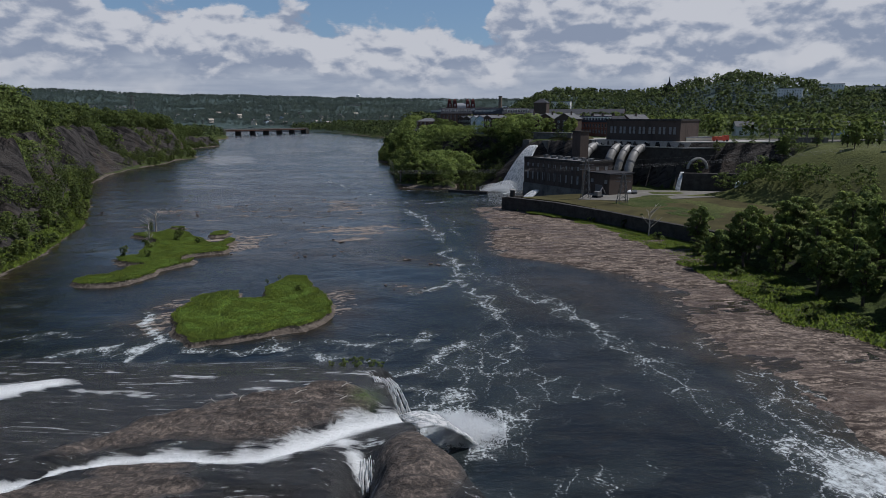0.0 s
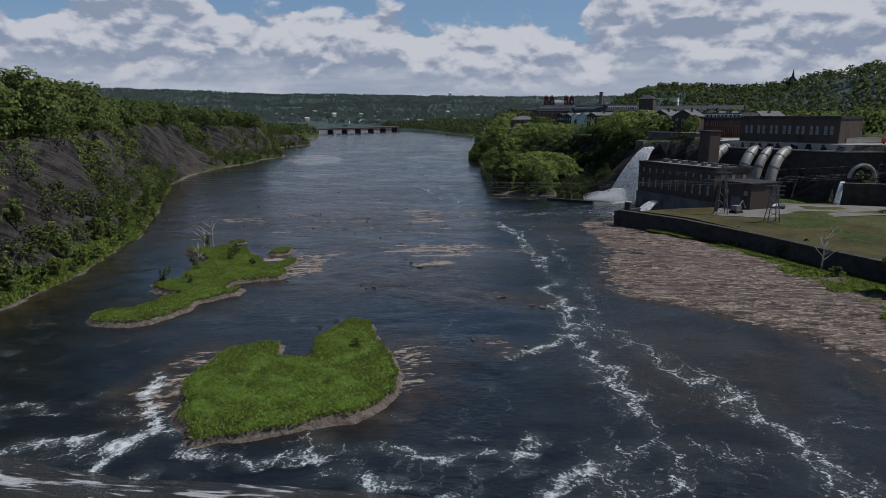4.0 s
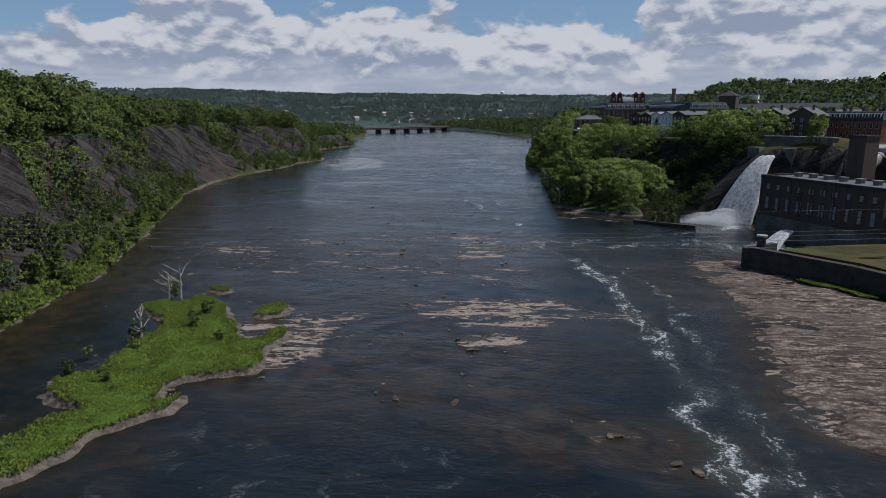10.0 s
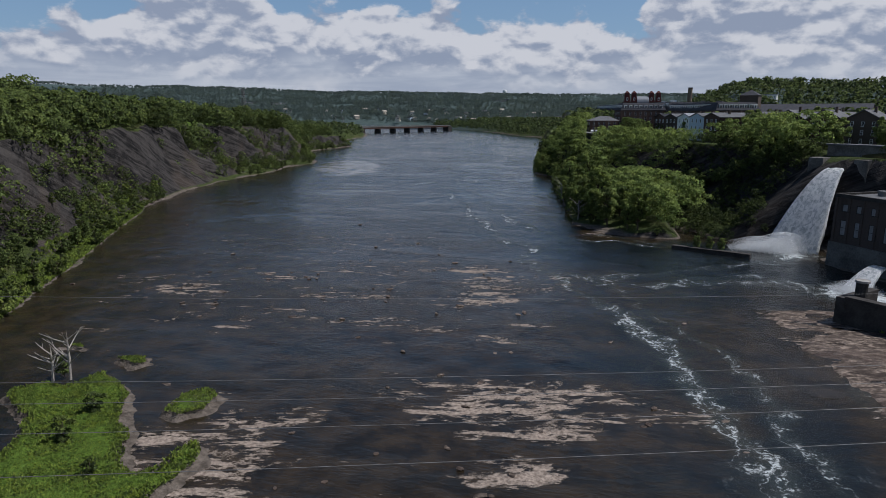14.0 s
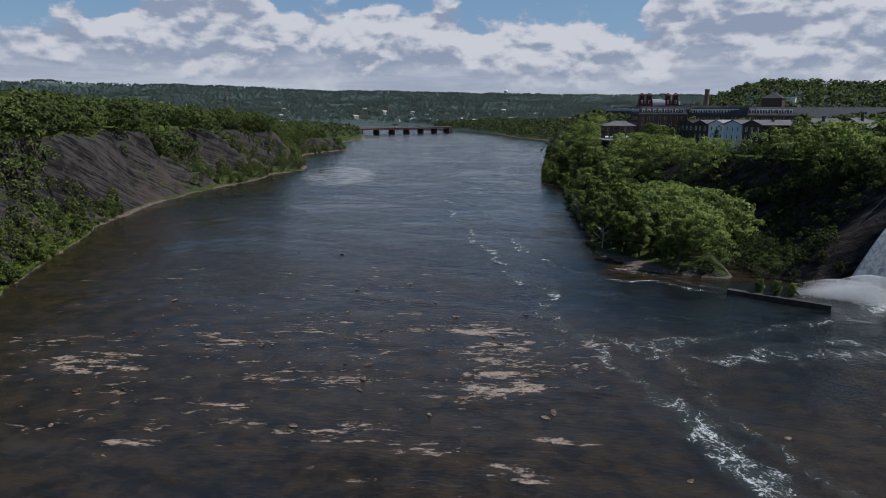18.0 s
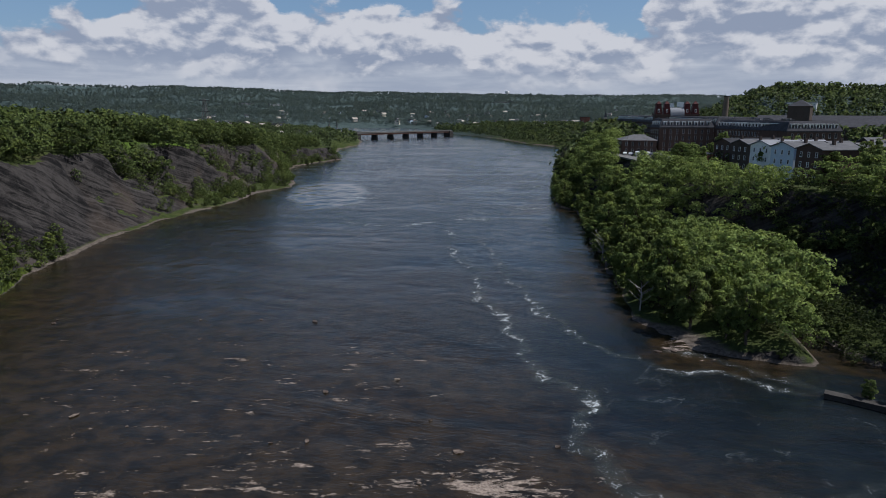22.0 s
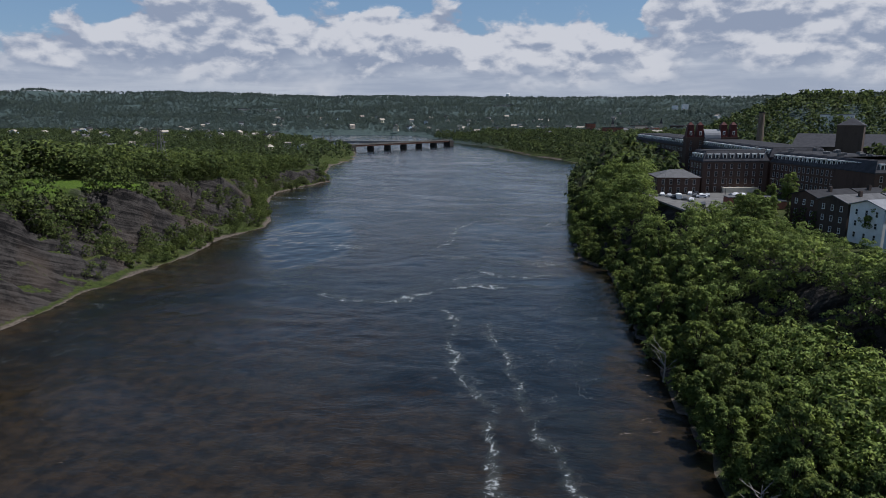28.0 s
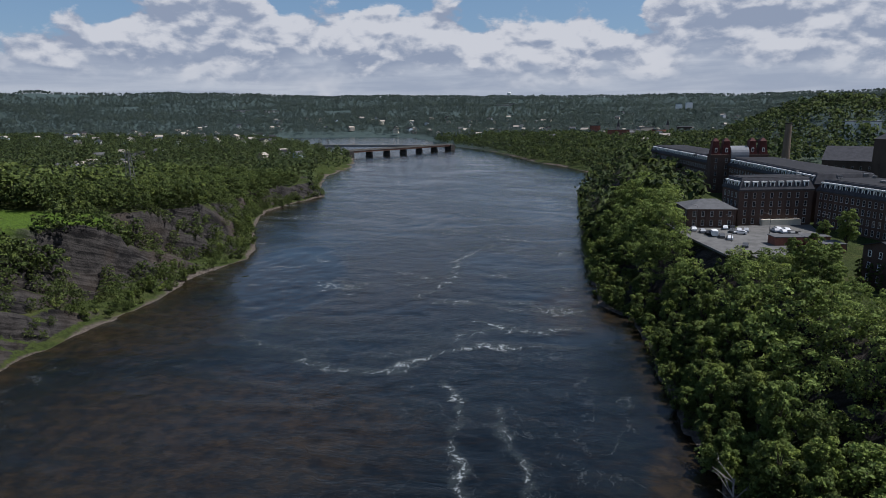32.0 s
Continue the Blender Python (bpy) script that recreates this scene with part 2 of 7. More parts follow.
LEAF = m_leaf("leaves", (0.044, 0.068, 0.021), (0.150, 0.200, 0.056))
# LEAF at about half brightness: the crag's shade put into the colour
LEAF_SHADED = m_leaf("shaded_leaves", (0.022, 0.032, 0.012), (0.075, 0.105, 0.030))
# brightened copy of LEAF: light put into the colour of bluff and single trees
LEAF_LIT = m_leaf("lit_leaves", (0.074, 0.110, 0.034), (0.275, 0.360, 0.098))
LEAF_PALE = m_leaf("pale_leaves", (0.085, 0.125, 0.036), (0.27, 0.34, 0.10))
LEAF_FAR = m_leaf("far_leaves", (0.044, 0.066, 0.028), (0.115, 0.155, 0.055), 0.02)
# blue-grey: haze of the distance put into the far woods' leaf colour
LEAF_HAZE = m_leaf("hazed_leaves", (0.064, 0.092, 0.088), (0.084, 0.118, 0.108), 0.006)
GRASS = m_leaf("grass", (0.080, 0.125, 0.018), (0.170, 0.235, 0.036), 0.25)
BARK = m_plain("bark", (0.10, 0.08, 0.06), 0.9, 0.2, 2.0)
DEADWOOD = m_plain("dead_wood", (0.36, 0.33, 0.29), 0.9, 0.15, 2.0)
CONCRETE = m_plain("concrete", (0.30, 0.285, 0.26), 0.9, 0.16, 0.35, 0.3)
STAINED = m_plain("stained_concrete", (0.13, 0.122, 0.11), 0.9, 0.25, 0.25, 0.3)
DARK_STONE = m_plain("dark_stone", (0.052, 0.048, 0.044), 0.9, 0.2, 0.5, 0.5)
ROOF_DARK = m_plain("dark_roofing", (0.036, 0.036, 0.039), 0.85, 0.14, 0.4)
SLATE = m_plain("slate", (0.060, 0.060, 0.066), 0.8, 0.14, 0.5)
ROOF_GREY = m_plain("grey_shingles", (0.12, 0.12, 0.122), 0.85, 0.12, 0.5)
ROOF_PALE = m_plain("pale_roofing", (0.24, 0.247, 0.26), 0.6, 0.06, 0.3)
WHITE_PAINT = m_plain("white_paint", (0.76, 0.76, 0.74), 0.6, 0.05, 0.7)
PALE_BLUE = m_plain("pale_blue_siding", (0.52, 0.60, 0.68), 0.6, 0.05, 0.7)
CREAM = m_plain("cream_siding", (0.62, 0.57, 0.46), 0.6, 0.05, 0.7)
TAN = m_plain("tan_siding", (0.42, 0.37, 0.31), 0.7, 0.07, 0.7)
RED_METAL = m_plain("red_painted_roof", (0.080, 0.023, 0.021), 0.55, 0.12, 0.8)
STEEL = m_plain("weathered_steel", (0.17, 0.165, 0.16), 0.6, 0.15, 1.2, 0.0, 0.4)
RUST = m_plain("rusty_girder", (0.075, 0.044, 0.034), 0.75, 0.2, 0.8)
PIPE = m_plain("pipe_paint", (0.21, 0.20, 0.18), 0.5, 0.12, 0.5)
BOARD = m_plain("window_boarding", (0.25, 0.245, 0.235), 0.8, 0.1, 1.3)
ASPHALT = m_plain("asphalt", (0.15, 0.146, 0.138), 0.92, 0.14, 0.3)
GRAVEL = m_plain("pale_gravel", (0.155, 0.145, 0.127), 0.95, 0.14, 0.3)
LAWN = m_plain("lawn", (0.056, 0.049, 0.019), 0.95, 0.2, 0.12)
BRIGHT_RED = m_plain("orange_red_paint", (0.60, 0.09, 0.05), 0.5, 0.06, 0.6)


def m_brick(name, a, b):
    m, n, p = material(name)
    t = n.add("ShaderNodeTexCoord").outputs["Object"]
    tex = n.add("ShaderNodeTexNoise", {"Scale": 3.0, "Detail": 6.0, "Roughness": 0.65})
    n.put(tex.inputs["Vector"], n.stretch(t, 1.0, 1.0, 3.0))
    stain = n.noise(n.stretch(p, 0.3, 0.3, 0.08), 1.0, 4, 0.6)
    c = n.mix(n.ramp(tex.outputs["Fac"], 0.3, 0.7), a, b)
    c = n.mix(n.ramp(stain, 0.45, 0.75, 0.0, 0.55), c, tuple(0.45 * x for x in a))
    finish(n, c, 0.9, n.bump(tex.outputs["Fac"], 0.3, 0.05))
    return m


BRICK = m_brick("dark_red_brick", (0.078, 0.052, 0.043), (0.122, 0.080, 0.065))
BRICK_BROWN = m_brick("brown_brick", (0.070, 0.055, 0.048), (0.110, 0.085, 0.071))
BRICK_TAN = m_brick("tan_brick", (0.16, 0.125, 0.095), (0.23, 0.185, 0.145))
BRICK_RED = m_brick("red_brick", (0.20, 0.085, 0.06), (0.29, 0.125, 0.09))

GLASS, n, p = material("window_glass")
finish(n, (0.028, 0.032, 0.038), 0.12, None, 0.0, 0.6)

# ground: grass and soil on the flats, grey shale where it is steep, brown ledges by the water
SOIL, n, p = material("ground")
nz = n.add("ShaderNodeSeparateXYZ")
n.put(nz.inputs[0], n.add("ShaderNodeNewGeometry").outputs["Normal"])
pz = n.add("ShaderNodeSeparateXYZ")
n.put(pz.inputs[0], p)
fine, mid = n.noise(p, 0.9, 6, 0.65), n.noise(p, 0.06, 4, 0.6)
rake = n.add("ShaderNodeCombineXYZ")
n.put(rake.inputs[0], n.math("MULTIPLY", n.math("ADD", n.math("ADD", pz.outputs[1], n.math("MULTIPLY", pz.outputs[2], 1.7)), n.math("MULTIPLY", pz.outputs[0], -0.6)), 0.36))
n.put(rake.inputs[1], n.math("MULTIPLY", pz.outputs[2], 0.10)), n.put(rake.inputs[2], n.math("MULTIPLY", pz.outputs[0], 0.06))
strata = n.noise(rake.outputs[0], 1.0, 6, 0.62, 0.7)
slab = n.math("ADD", n.math("MULTIPLY", strata, 0.60), n.math("MULTIPLY", n.noise(p, 0.16, 7, 0.7, 0.8), 0.40))
shale = n.mix(n.ramp(slab, 0.40, 0.60), (0.010, 0.0095, 0.0095), (0.060, 0.054, 0.050))
shale = n.mix(n.ramp(n.noise(p, 0.035, 3), 0.48, 0.70, 0.0, 0.5), shale, (0.090, 0.069, 0.054))
turf = n.mix(n.ramp(fine, 0.3, 0.7), (0.026, 0.036, 0.011), (0.058, 0.076, 0.020))
turf = n.mix(n.ramp(mid, 0.5, 0.75, 0.0, 0.6), turf, (0.10, 0.09, 0.038))
beach = n.mix(n.ramp(fine, 0.3, 0.7), (0.060, 0.049, 0.039), (0.17, 0.142, 0.117))
c = n.mix(n.ramp(n.math("ADD", nz.outputs[2], n.math("MULTIPLY", n.math("SUBTRACT", fine, 0.5), 0.25)), 0.80, 0.90), shale, turf)
bar = n.math("ADD", n.math("MULTIPLY", n.ramp(n.noise(p, 0.022, 3), 0.34, 0.56, 0.75, 0.02), n.math("SUBTRACT", 1.0, n.attr("bank"))), n.math("MULTIPLY", n.math("SUBTRACT", fine, 0.5), 0.8))
c = n.mix(n.math("MULTIPLY", n.attr("meadow"), n.ramp(n.noise(p, 0.05, 5, 0.65), 0.30, 0.50, 0.35, 1.0)), c, n.mix(n.ramp(fine, 0.3, 0.7), (0.062, 0.070, 0.022), (0.105, 0.110, 0.036)))
c = n.mix(n.attr("bank"), c, n.mix(n.ramp(fine, 0.3, 0.7), (0.05, 0.085, 0.012), (0.10, 0.16, 0.022)))
c = n.mix(n.ramp(n.math("ADD", pz.outputs[2], bar), 0.55, 0.95), beach, c)
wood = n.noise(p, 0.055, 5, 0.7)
# distant haze is put into the ground colour, blue-grey wherever far is set
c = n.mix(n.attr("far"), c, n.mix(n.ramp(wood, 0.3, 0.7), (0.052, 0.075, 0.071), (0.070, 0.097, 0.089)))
relief = n.math("ADD", n.math("ADD", fine, n.math("MULTIPLY", strata, 0.6)), n.math("MULTIPLY", n.math("MULTIPLY", wood, n.attr("far")), 2.5))
finish(n, c, 0.95, n.bump(relief, 0.8, 1.0))

# flat ledges of layered rock, wet in places
LEDGE, n, p = material("river_ledge")
lay = n.noise(n.stretch(p, 0.26, 0.95, 1.0), 1.0, 7, 0.70, 0.9)
dots = n.noise(p, 1.6, 5, 0.7)
wet = n.ramp(n.noise(n.stretch(p, 0.05, 0.16, 1.0), 1.0, 4, 0.6, 0.5), 0.42, 0.62)
c = n.mix(n.ramp(lay, 0.41, 0.57), (0.034, 0.025, 0.019), (0.36, 0.285, 0.225))
c = n.mix(n.ramp(n.noise(n.stretch(p, 0.30, 0.9, 1.0), 1.0, 6, 0.7, 1.2), 0.46, 0.60, 0.0, 0.85), c, (0.050, 0.036, 0.028))
c = n.mix(n.ramp(dots, 0.38, 0.6, 0.8, 0.0), c, (0.045, 0.032, 0.025))
c = n.mix(n.math("MULTIPLY", wet, 0.5), c, (0.085, 0.055, 0.040))
finish(n, c, n.ramp(wet, 0.0, 1.0, 0.85, 0.35), n.bump(n.math("ADD", lay, dots), 0.9, 0.4), 0.0, 0.2)

# foreground ledge over which the river drops
FALL_ROCK, n, p = material("fall_ledge_rock")
lay = n.noise(n.stretch(p, 0.20, 0.8, 1.6), 1.0, 8, 0.72, 0.9)
dots = n.noise(p, 2.2, 6, 0.7)
c = n.mix(n.ramp(lay, 0.3, 0.7), (0.022, 0.017, 0.014), (0.25, 0.195, 0.155))
c = n.mix(n.ramp(dots, 0.42, 0.64, 0.75, 0.0), c, (0.022, 0.018, 0.015))
flow = n.noise(n.stretch(p, 0.16, 1.1, 0.6), 1.0, 7, 0.68, 1.4)
film = n.attr("wet")
c = n.mix(film, c, n.mix(n.ramp(flow, 0.35, 0.6), (0.008, 0.009, 0.010), (0.024, 0.022, 0.019)))
c = n.mix(n.math("MULTIPLY", film, n.ramp(flow, 0.60, 0.70)), c, (0.62, 0.64, 0.63))
c = n.mix(n.math("MULTIPLY", n.attr("foam"), n.ramp(n.math("ADD", n.attr("foam"), n.math("MULTIPLY", n.math("SUBTRACT", flow, 0.5), 1.6)), 0.25, 0.6)), c, (0.80, 0.81, 0.79))
c = n.mix(n.math("MULTIPLY", n.attr("moss"), n.ramp(dots, 0.35, 0.55)), c, (0.055, 0.085, 0.018))
finish(n, c, n.ramp(film, 0.0, 1.0, 0.85, 0.22), n.bump(n.math("ADD", lay, dots), 0.9, 0.35))

# river: dark, clear brown over shallows, streaked with foam
WATER, n, p = material("river_water")
foam, shallow = n.attr("foam"), n.attr("shallow")
rip = n.noise(n.stretch(p, 0.75, 1.5, 1.0), 1.0, 6, 0.66, 0.5)
swell = n.noise(n.stretch(p, 0.09, 0.14, 1.0), 1.0, 4, 0.6, 0.8)
warp = n.add("ShaderNodeTexNoise", {"Scale": 0.22, "Detail": 5.0, "Roughness": 0.62})
n.put(warp.inputs["Vector"], p)
moved = n.add("ShaderNodeVectorMath", {1: (9.0, 9.0, 0.0)})
moved.operation = "MULTIPLY_ADD"
n.put(moved.inputs[0], warp.outputs["Color"]), n.put(moved.inputs[2], p)


def cells(sx, sy, thin):
    """A net of thin lines between uneven cells."""
    v = n.add("ShaderNodeTexVoronoi", {"Scale": 1.0})
    v.feature, v.voronoi_dimensions = "DISTANCE_TO_EDGE", "2D"
    n.put(v.inputs["Vector"], n.stretch(moved.outputs[0], sx, sy, 1.0))
    return n.math("SUBTRACT", 1.0, n.math("MULTIPLY", v.outputs["Distance"], thin), 0, True)


grain = n.noise(p, 2.6, 5, 0.7)
vein = n.math("MULTIPLY", cells(0.75, 0.45, 6.0), n.ramp(grain, 0.35, 0.62))
skew = n.add("ShaderNodeVectorRotate", {"Angle": radians(-13)})
n.put(skew.inputs["Vector"], p)
bedding = skew.outputs[0]
streak = n.math("ADD", n.math("MULTIPLY", n.noise(n.stretch(bedding, 0.085, 0.33, 1.0), 1.0, 7, 0.66, 0.7), 0.62), n.math("MULTIPLY", n.noise(n.stretch(bedding, 0.46, 1.1, 1.0), 1.0, 6, 0.7, 0.5), 0.48))
ruffle = n.ramp(n.noise(n.stretch(p, 0.016, 0.040, 1.0), 1.0, 5, 0.62, 0.9), 0.36, 0.64)
vein2 = n.math("MULTIPLY", cells(0.26, 0.12, 7.0), n.ramp(grain, 0.32, 0.62, 0.15, 1.0))
net = n.math("MAXIMUM", n.math("MULTIPLY", vein, 0.72), vein2)
white = n.math("ADD", foam, n.math("MULTIPLY", net, 0.60))
white = n.math("MULTIPLY", n.ramp(white, 0.80, 1.34), n.ramp(foam, 0.12, 0.45))
white = n.math("MULTIPLY", white, n.ramp(n.noise(p, 1.1, 7, 0.72), 0.36, 0.58, 0.35, 1.0))
eddy = n.math("ABSOLUTE", n.math("SUBTRACT", n.noise(n.stretch(moved.outputs[0], 0.045, 0.018, 1.0), 1.0, 3, 0.5, 1.6), 0.5))
white = n.math("MAXIMUM", white, n.math("MULTIPLY", n.math("MULTIPLY", n.ramp(eddy, 0.020, 0.002), n.ramp(grain, 0.42, 0.62)), n.math("MULTIPLY", n.ramp(swell, 0.45, 0.65, 0.01, 0.12), n.ramp(shallow, 0.35, 0.1))))
stones = n.math("ADD", n.math("MULTIPLY", shallow, 0.50), n.math("SUBTRACT", streak, 0.53))
dry = n.ramp(stones, 0.50, 0.57)
sub = n.ramp(stones, -0.06, 0.44)
bed = n.mix(n.ramp(n.noise(p, 0.25, 6, 0.65), 0.35, 0.65), (0.013, 0.009, 0.004), (0.042, 0.027, 0.012))
deep = n.mix(n.ramp(swell, 0.35, 0.7), (0.0040, 0.0065, 0.0085), (0.009, 0.0130, 0.0150))
c = n.mix(n.math("MULTIPLY", sub, 0.75), deep, bed)
c = n.mix(dry, c, n.mix(n.ramp(n.noise(p, 2.2, 4, 0.7), 0.3, 0.7), (0.11, 0.082, 0.062), (0.38, 0.31, 0.25)))
c = n.mix(n.math("MULTIPLY", n.ramp(foam, 0.15, 1.0), 0.32), c, (0.075, 0.092, 0.086))
c = n.mix(n.math("MULTIPLY", white, 0.88), c, (0.62, 0.66, 0.66))
rough = n.math("MAXIMUM", n.math("MULTIPLY", n.math("MAXIMUM", white, dry), 0.75), n.ramp(swell, 0.3, 0.7, 0.05, 0.15))
height = n.math("ADD", n.math("ADD", n.math("MULTIPLY", rip, 0.62), n.math("MULTIPLY", n.noise(p, 2.9, 3, 0.6, 0.5), 0.22)), n.math("MULTIPLY", swell, 0.9))
height = n.math("ADD", height, n.math("MULTIPLY", n.math("MAXIMUM", white, dry), 0.7))
height = n.math("MULTIPLY", height, n.math("ADD", n.math("MULTIPLY", foam, 1.4), n.math("ADD", n.math("MULTIPLY", ruffle, 0.95), 0.40)))
height = n.math("MULTIPLY", height, n.math("SUBTRACT", 1.0, n.math("MULTIPLY", n.attr("calm"), 0.9)))
finish(n, c, rough, n.bump(height, 0.36, 0.5), 0.0, 0.5, IOR=1.33)

FOAM, n, p = material("white_water")
v = n.noise(n.stretch(p, 1.1, 1.1, 0.22), 1.0, 7, 0.72, 0.6)
c = n.mix(n.ramp(v, 0.36, 0.58), (0.48, 0.51, 0.52), (0.95, 0.95, 0.94))
b = n.add("ShaderNodeBsdfDiffuse", {"Color": c, "Normal": n.bump(v, 0.8, 0.4)})
tr = n.add("ShaderNodeBsdfTranslucent", {"Color": c})
mx = n.add("ShaderNodeMixShader", {0: 0.55})
n.tree.links.new(b.outputs[0], mx.inputs[1]), n.tree.links.new(tr.outputs[0], mx.inputs[2])
n.tree.links.new(mx.outputs[0], n.add("ShaderNodeOutputMaterial").inputs["Surface"])
SPRAY, n, p = material("spray")
b = n.add("ShaderNodeBsdfDiffuse", {"Color": (0.86, 0.87, 0.87)})
tl = n.add("ShaderNodeBsdfTranslucent", {"Color": (0.86, 0.87, 0.87)})
tr = n.add("ShaderNodeBsdfTransparent")
m1, m2 = n.add("ShaderNodeMixShader", {0: 0.45}), n.add("ShaderNodeMixShader", {0: 0.5})
n.tree.links.new(b.outputs[0], m1.inputs[1]), n.tree.links.new(tl.outputs[0], m1.inputs[2])
n.tree.links.new(tr.outputs[0], m2.inputs[1]), n.tree.links.new(m1.outputs[0], m2.inputs[2])
n.tree.links.new(m2.outputs[0], n.add("ShaderNodeOutputMaterial").inputs["Surface"])

# ---------------------------------------------------------------- the lie of the land

# shore of the cliff side, as (y, x)
LEFT_SHORE = [(-400, -80), (30, -95), (100, -100), (157, -105), (180, -111), (208, -120), (227, -129), (259, -146), (294, -165), (333, -185), (346, -193), (384, -206), (400, -212), (440, -218), (500, -218), (536, -226), (569, -221), (600, -234), (654, -264), (705, -286), (760, -284), (795, -278), (830, -300), (927, -337), (955, -347), (1057, -357), (1140, -385), (1250, -430), (1400, -560), (1600, -720), (1820, -880), (2050, -960), (2080, -700), (5000, -700)]
# shore of the mill side
RIGHT_SHORE = [(-400, 120), (40, 84), (102, 75), (108, 67), (134, 67), (171, 65), (201, 58), (230, 45), (251, 27), (254, 45), (262, 57), (267, 57), (296, 39), (317, 38), (322, 24), (325, 6), (329, -14), (346, -24), (386, -30), (415, -33), (450, -37), (485, -39), (510, -43), (523, -53), (560, -57), (625, -60), (700, -62), (840, -68), (950, -54), (990, -47), (1085, -83), (1163, -130), (1394, -228), (1565, -335), (1700, -400), (1900, -480), (2050, -600), (2080, -700), (5000, -700)]
# rim of the mill side's upper level
RIGHT_RIM = [(-400, 260), (40, 215), (120, 190), (160, 172), (200, 160), (240, 150), (256, 152), (270, 153), (283, 151), (286, 107), (300, 92), (310, 81.5), (318, 74), (323, 60), (326, 51), (345, 48), (384, 40), (397, 30), (406, 20), (430, 9), (460, 0), (500, -10), (540, -22), (580, -28), (640, -32), (760, -35), (900, -20), (1000, 10), (1200, -20), (1500, -200), (1900, -400), (5000, -400)]
# edge of the bare ledges towards the stream
SHELF_EDGE = [(30, 62), (70, 50), (85, 48), (97, 43), (108, 46), (129, 49), (146, 43), (152, 36), (160, 26), (165, 17), (177, 14), (196, 16), (222, 18), (250, 11), (256, 14), (262, 40)]
CLIFF_TOP = [(-400, 32), (100, 30), (300, 30), (480, 30), (540, 28), (600, 22), (690, 13), (800, 12), (900, 9), (1100, 7), (1300, 6), (5000, 6)]
CLIFF_RUN = [(-400, 18), (200, 16), (300, 17), (400, 19), (480, 26), (560, 26), (640, 18), (700, 10), (800, 10), (900, 14), (5000, 40)]
# crest of the far hills, as (bearing in degrees, height)
CREST = [(-60, 186), (-47, 184), (-44, 189), (-40, 184), (-35, 181), (-30, 173), (-26.7, 164), (-20, 158), (-14, 156), (-7.7, 147), (-2.3, 139), (2.5, 135), (4.4, 137), (11, 138), (30, 130), (60, 120)]
STRAND = [(-400, 9), (200, 10), (300, 8), (340, 3), (430, 2.5), (470, 6), (560, 6), (620, 3), (800, 2.5), (5000, 3)]


def along(table, y):
    t = np.array(table, float)
    return np.interp(y, t[:, 0], t[:, 1])


def bump_at(x, y, cx, cy, sx, sy, h):
    return h * np.exp(-((x - cx) / sx) ** 2 - ((y - cy) / sy) ** 2)


def lobes(x, y):
    """Slumped lobes of shale, 1 on their backs and 0 in the gullies, raked downstream towards the water."""
    inl = along(LEFT_SHORE, y) - x
    s = y + 2.0 * inl
    big = 1 - np.abs(rough_noise(s, inl * 0.2, 36, 2.0, 3, 0.45)) * 1.5
    return np.clip(big, 0, 1)


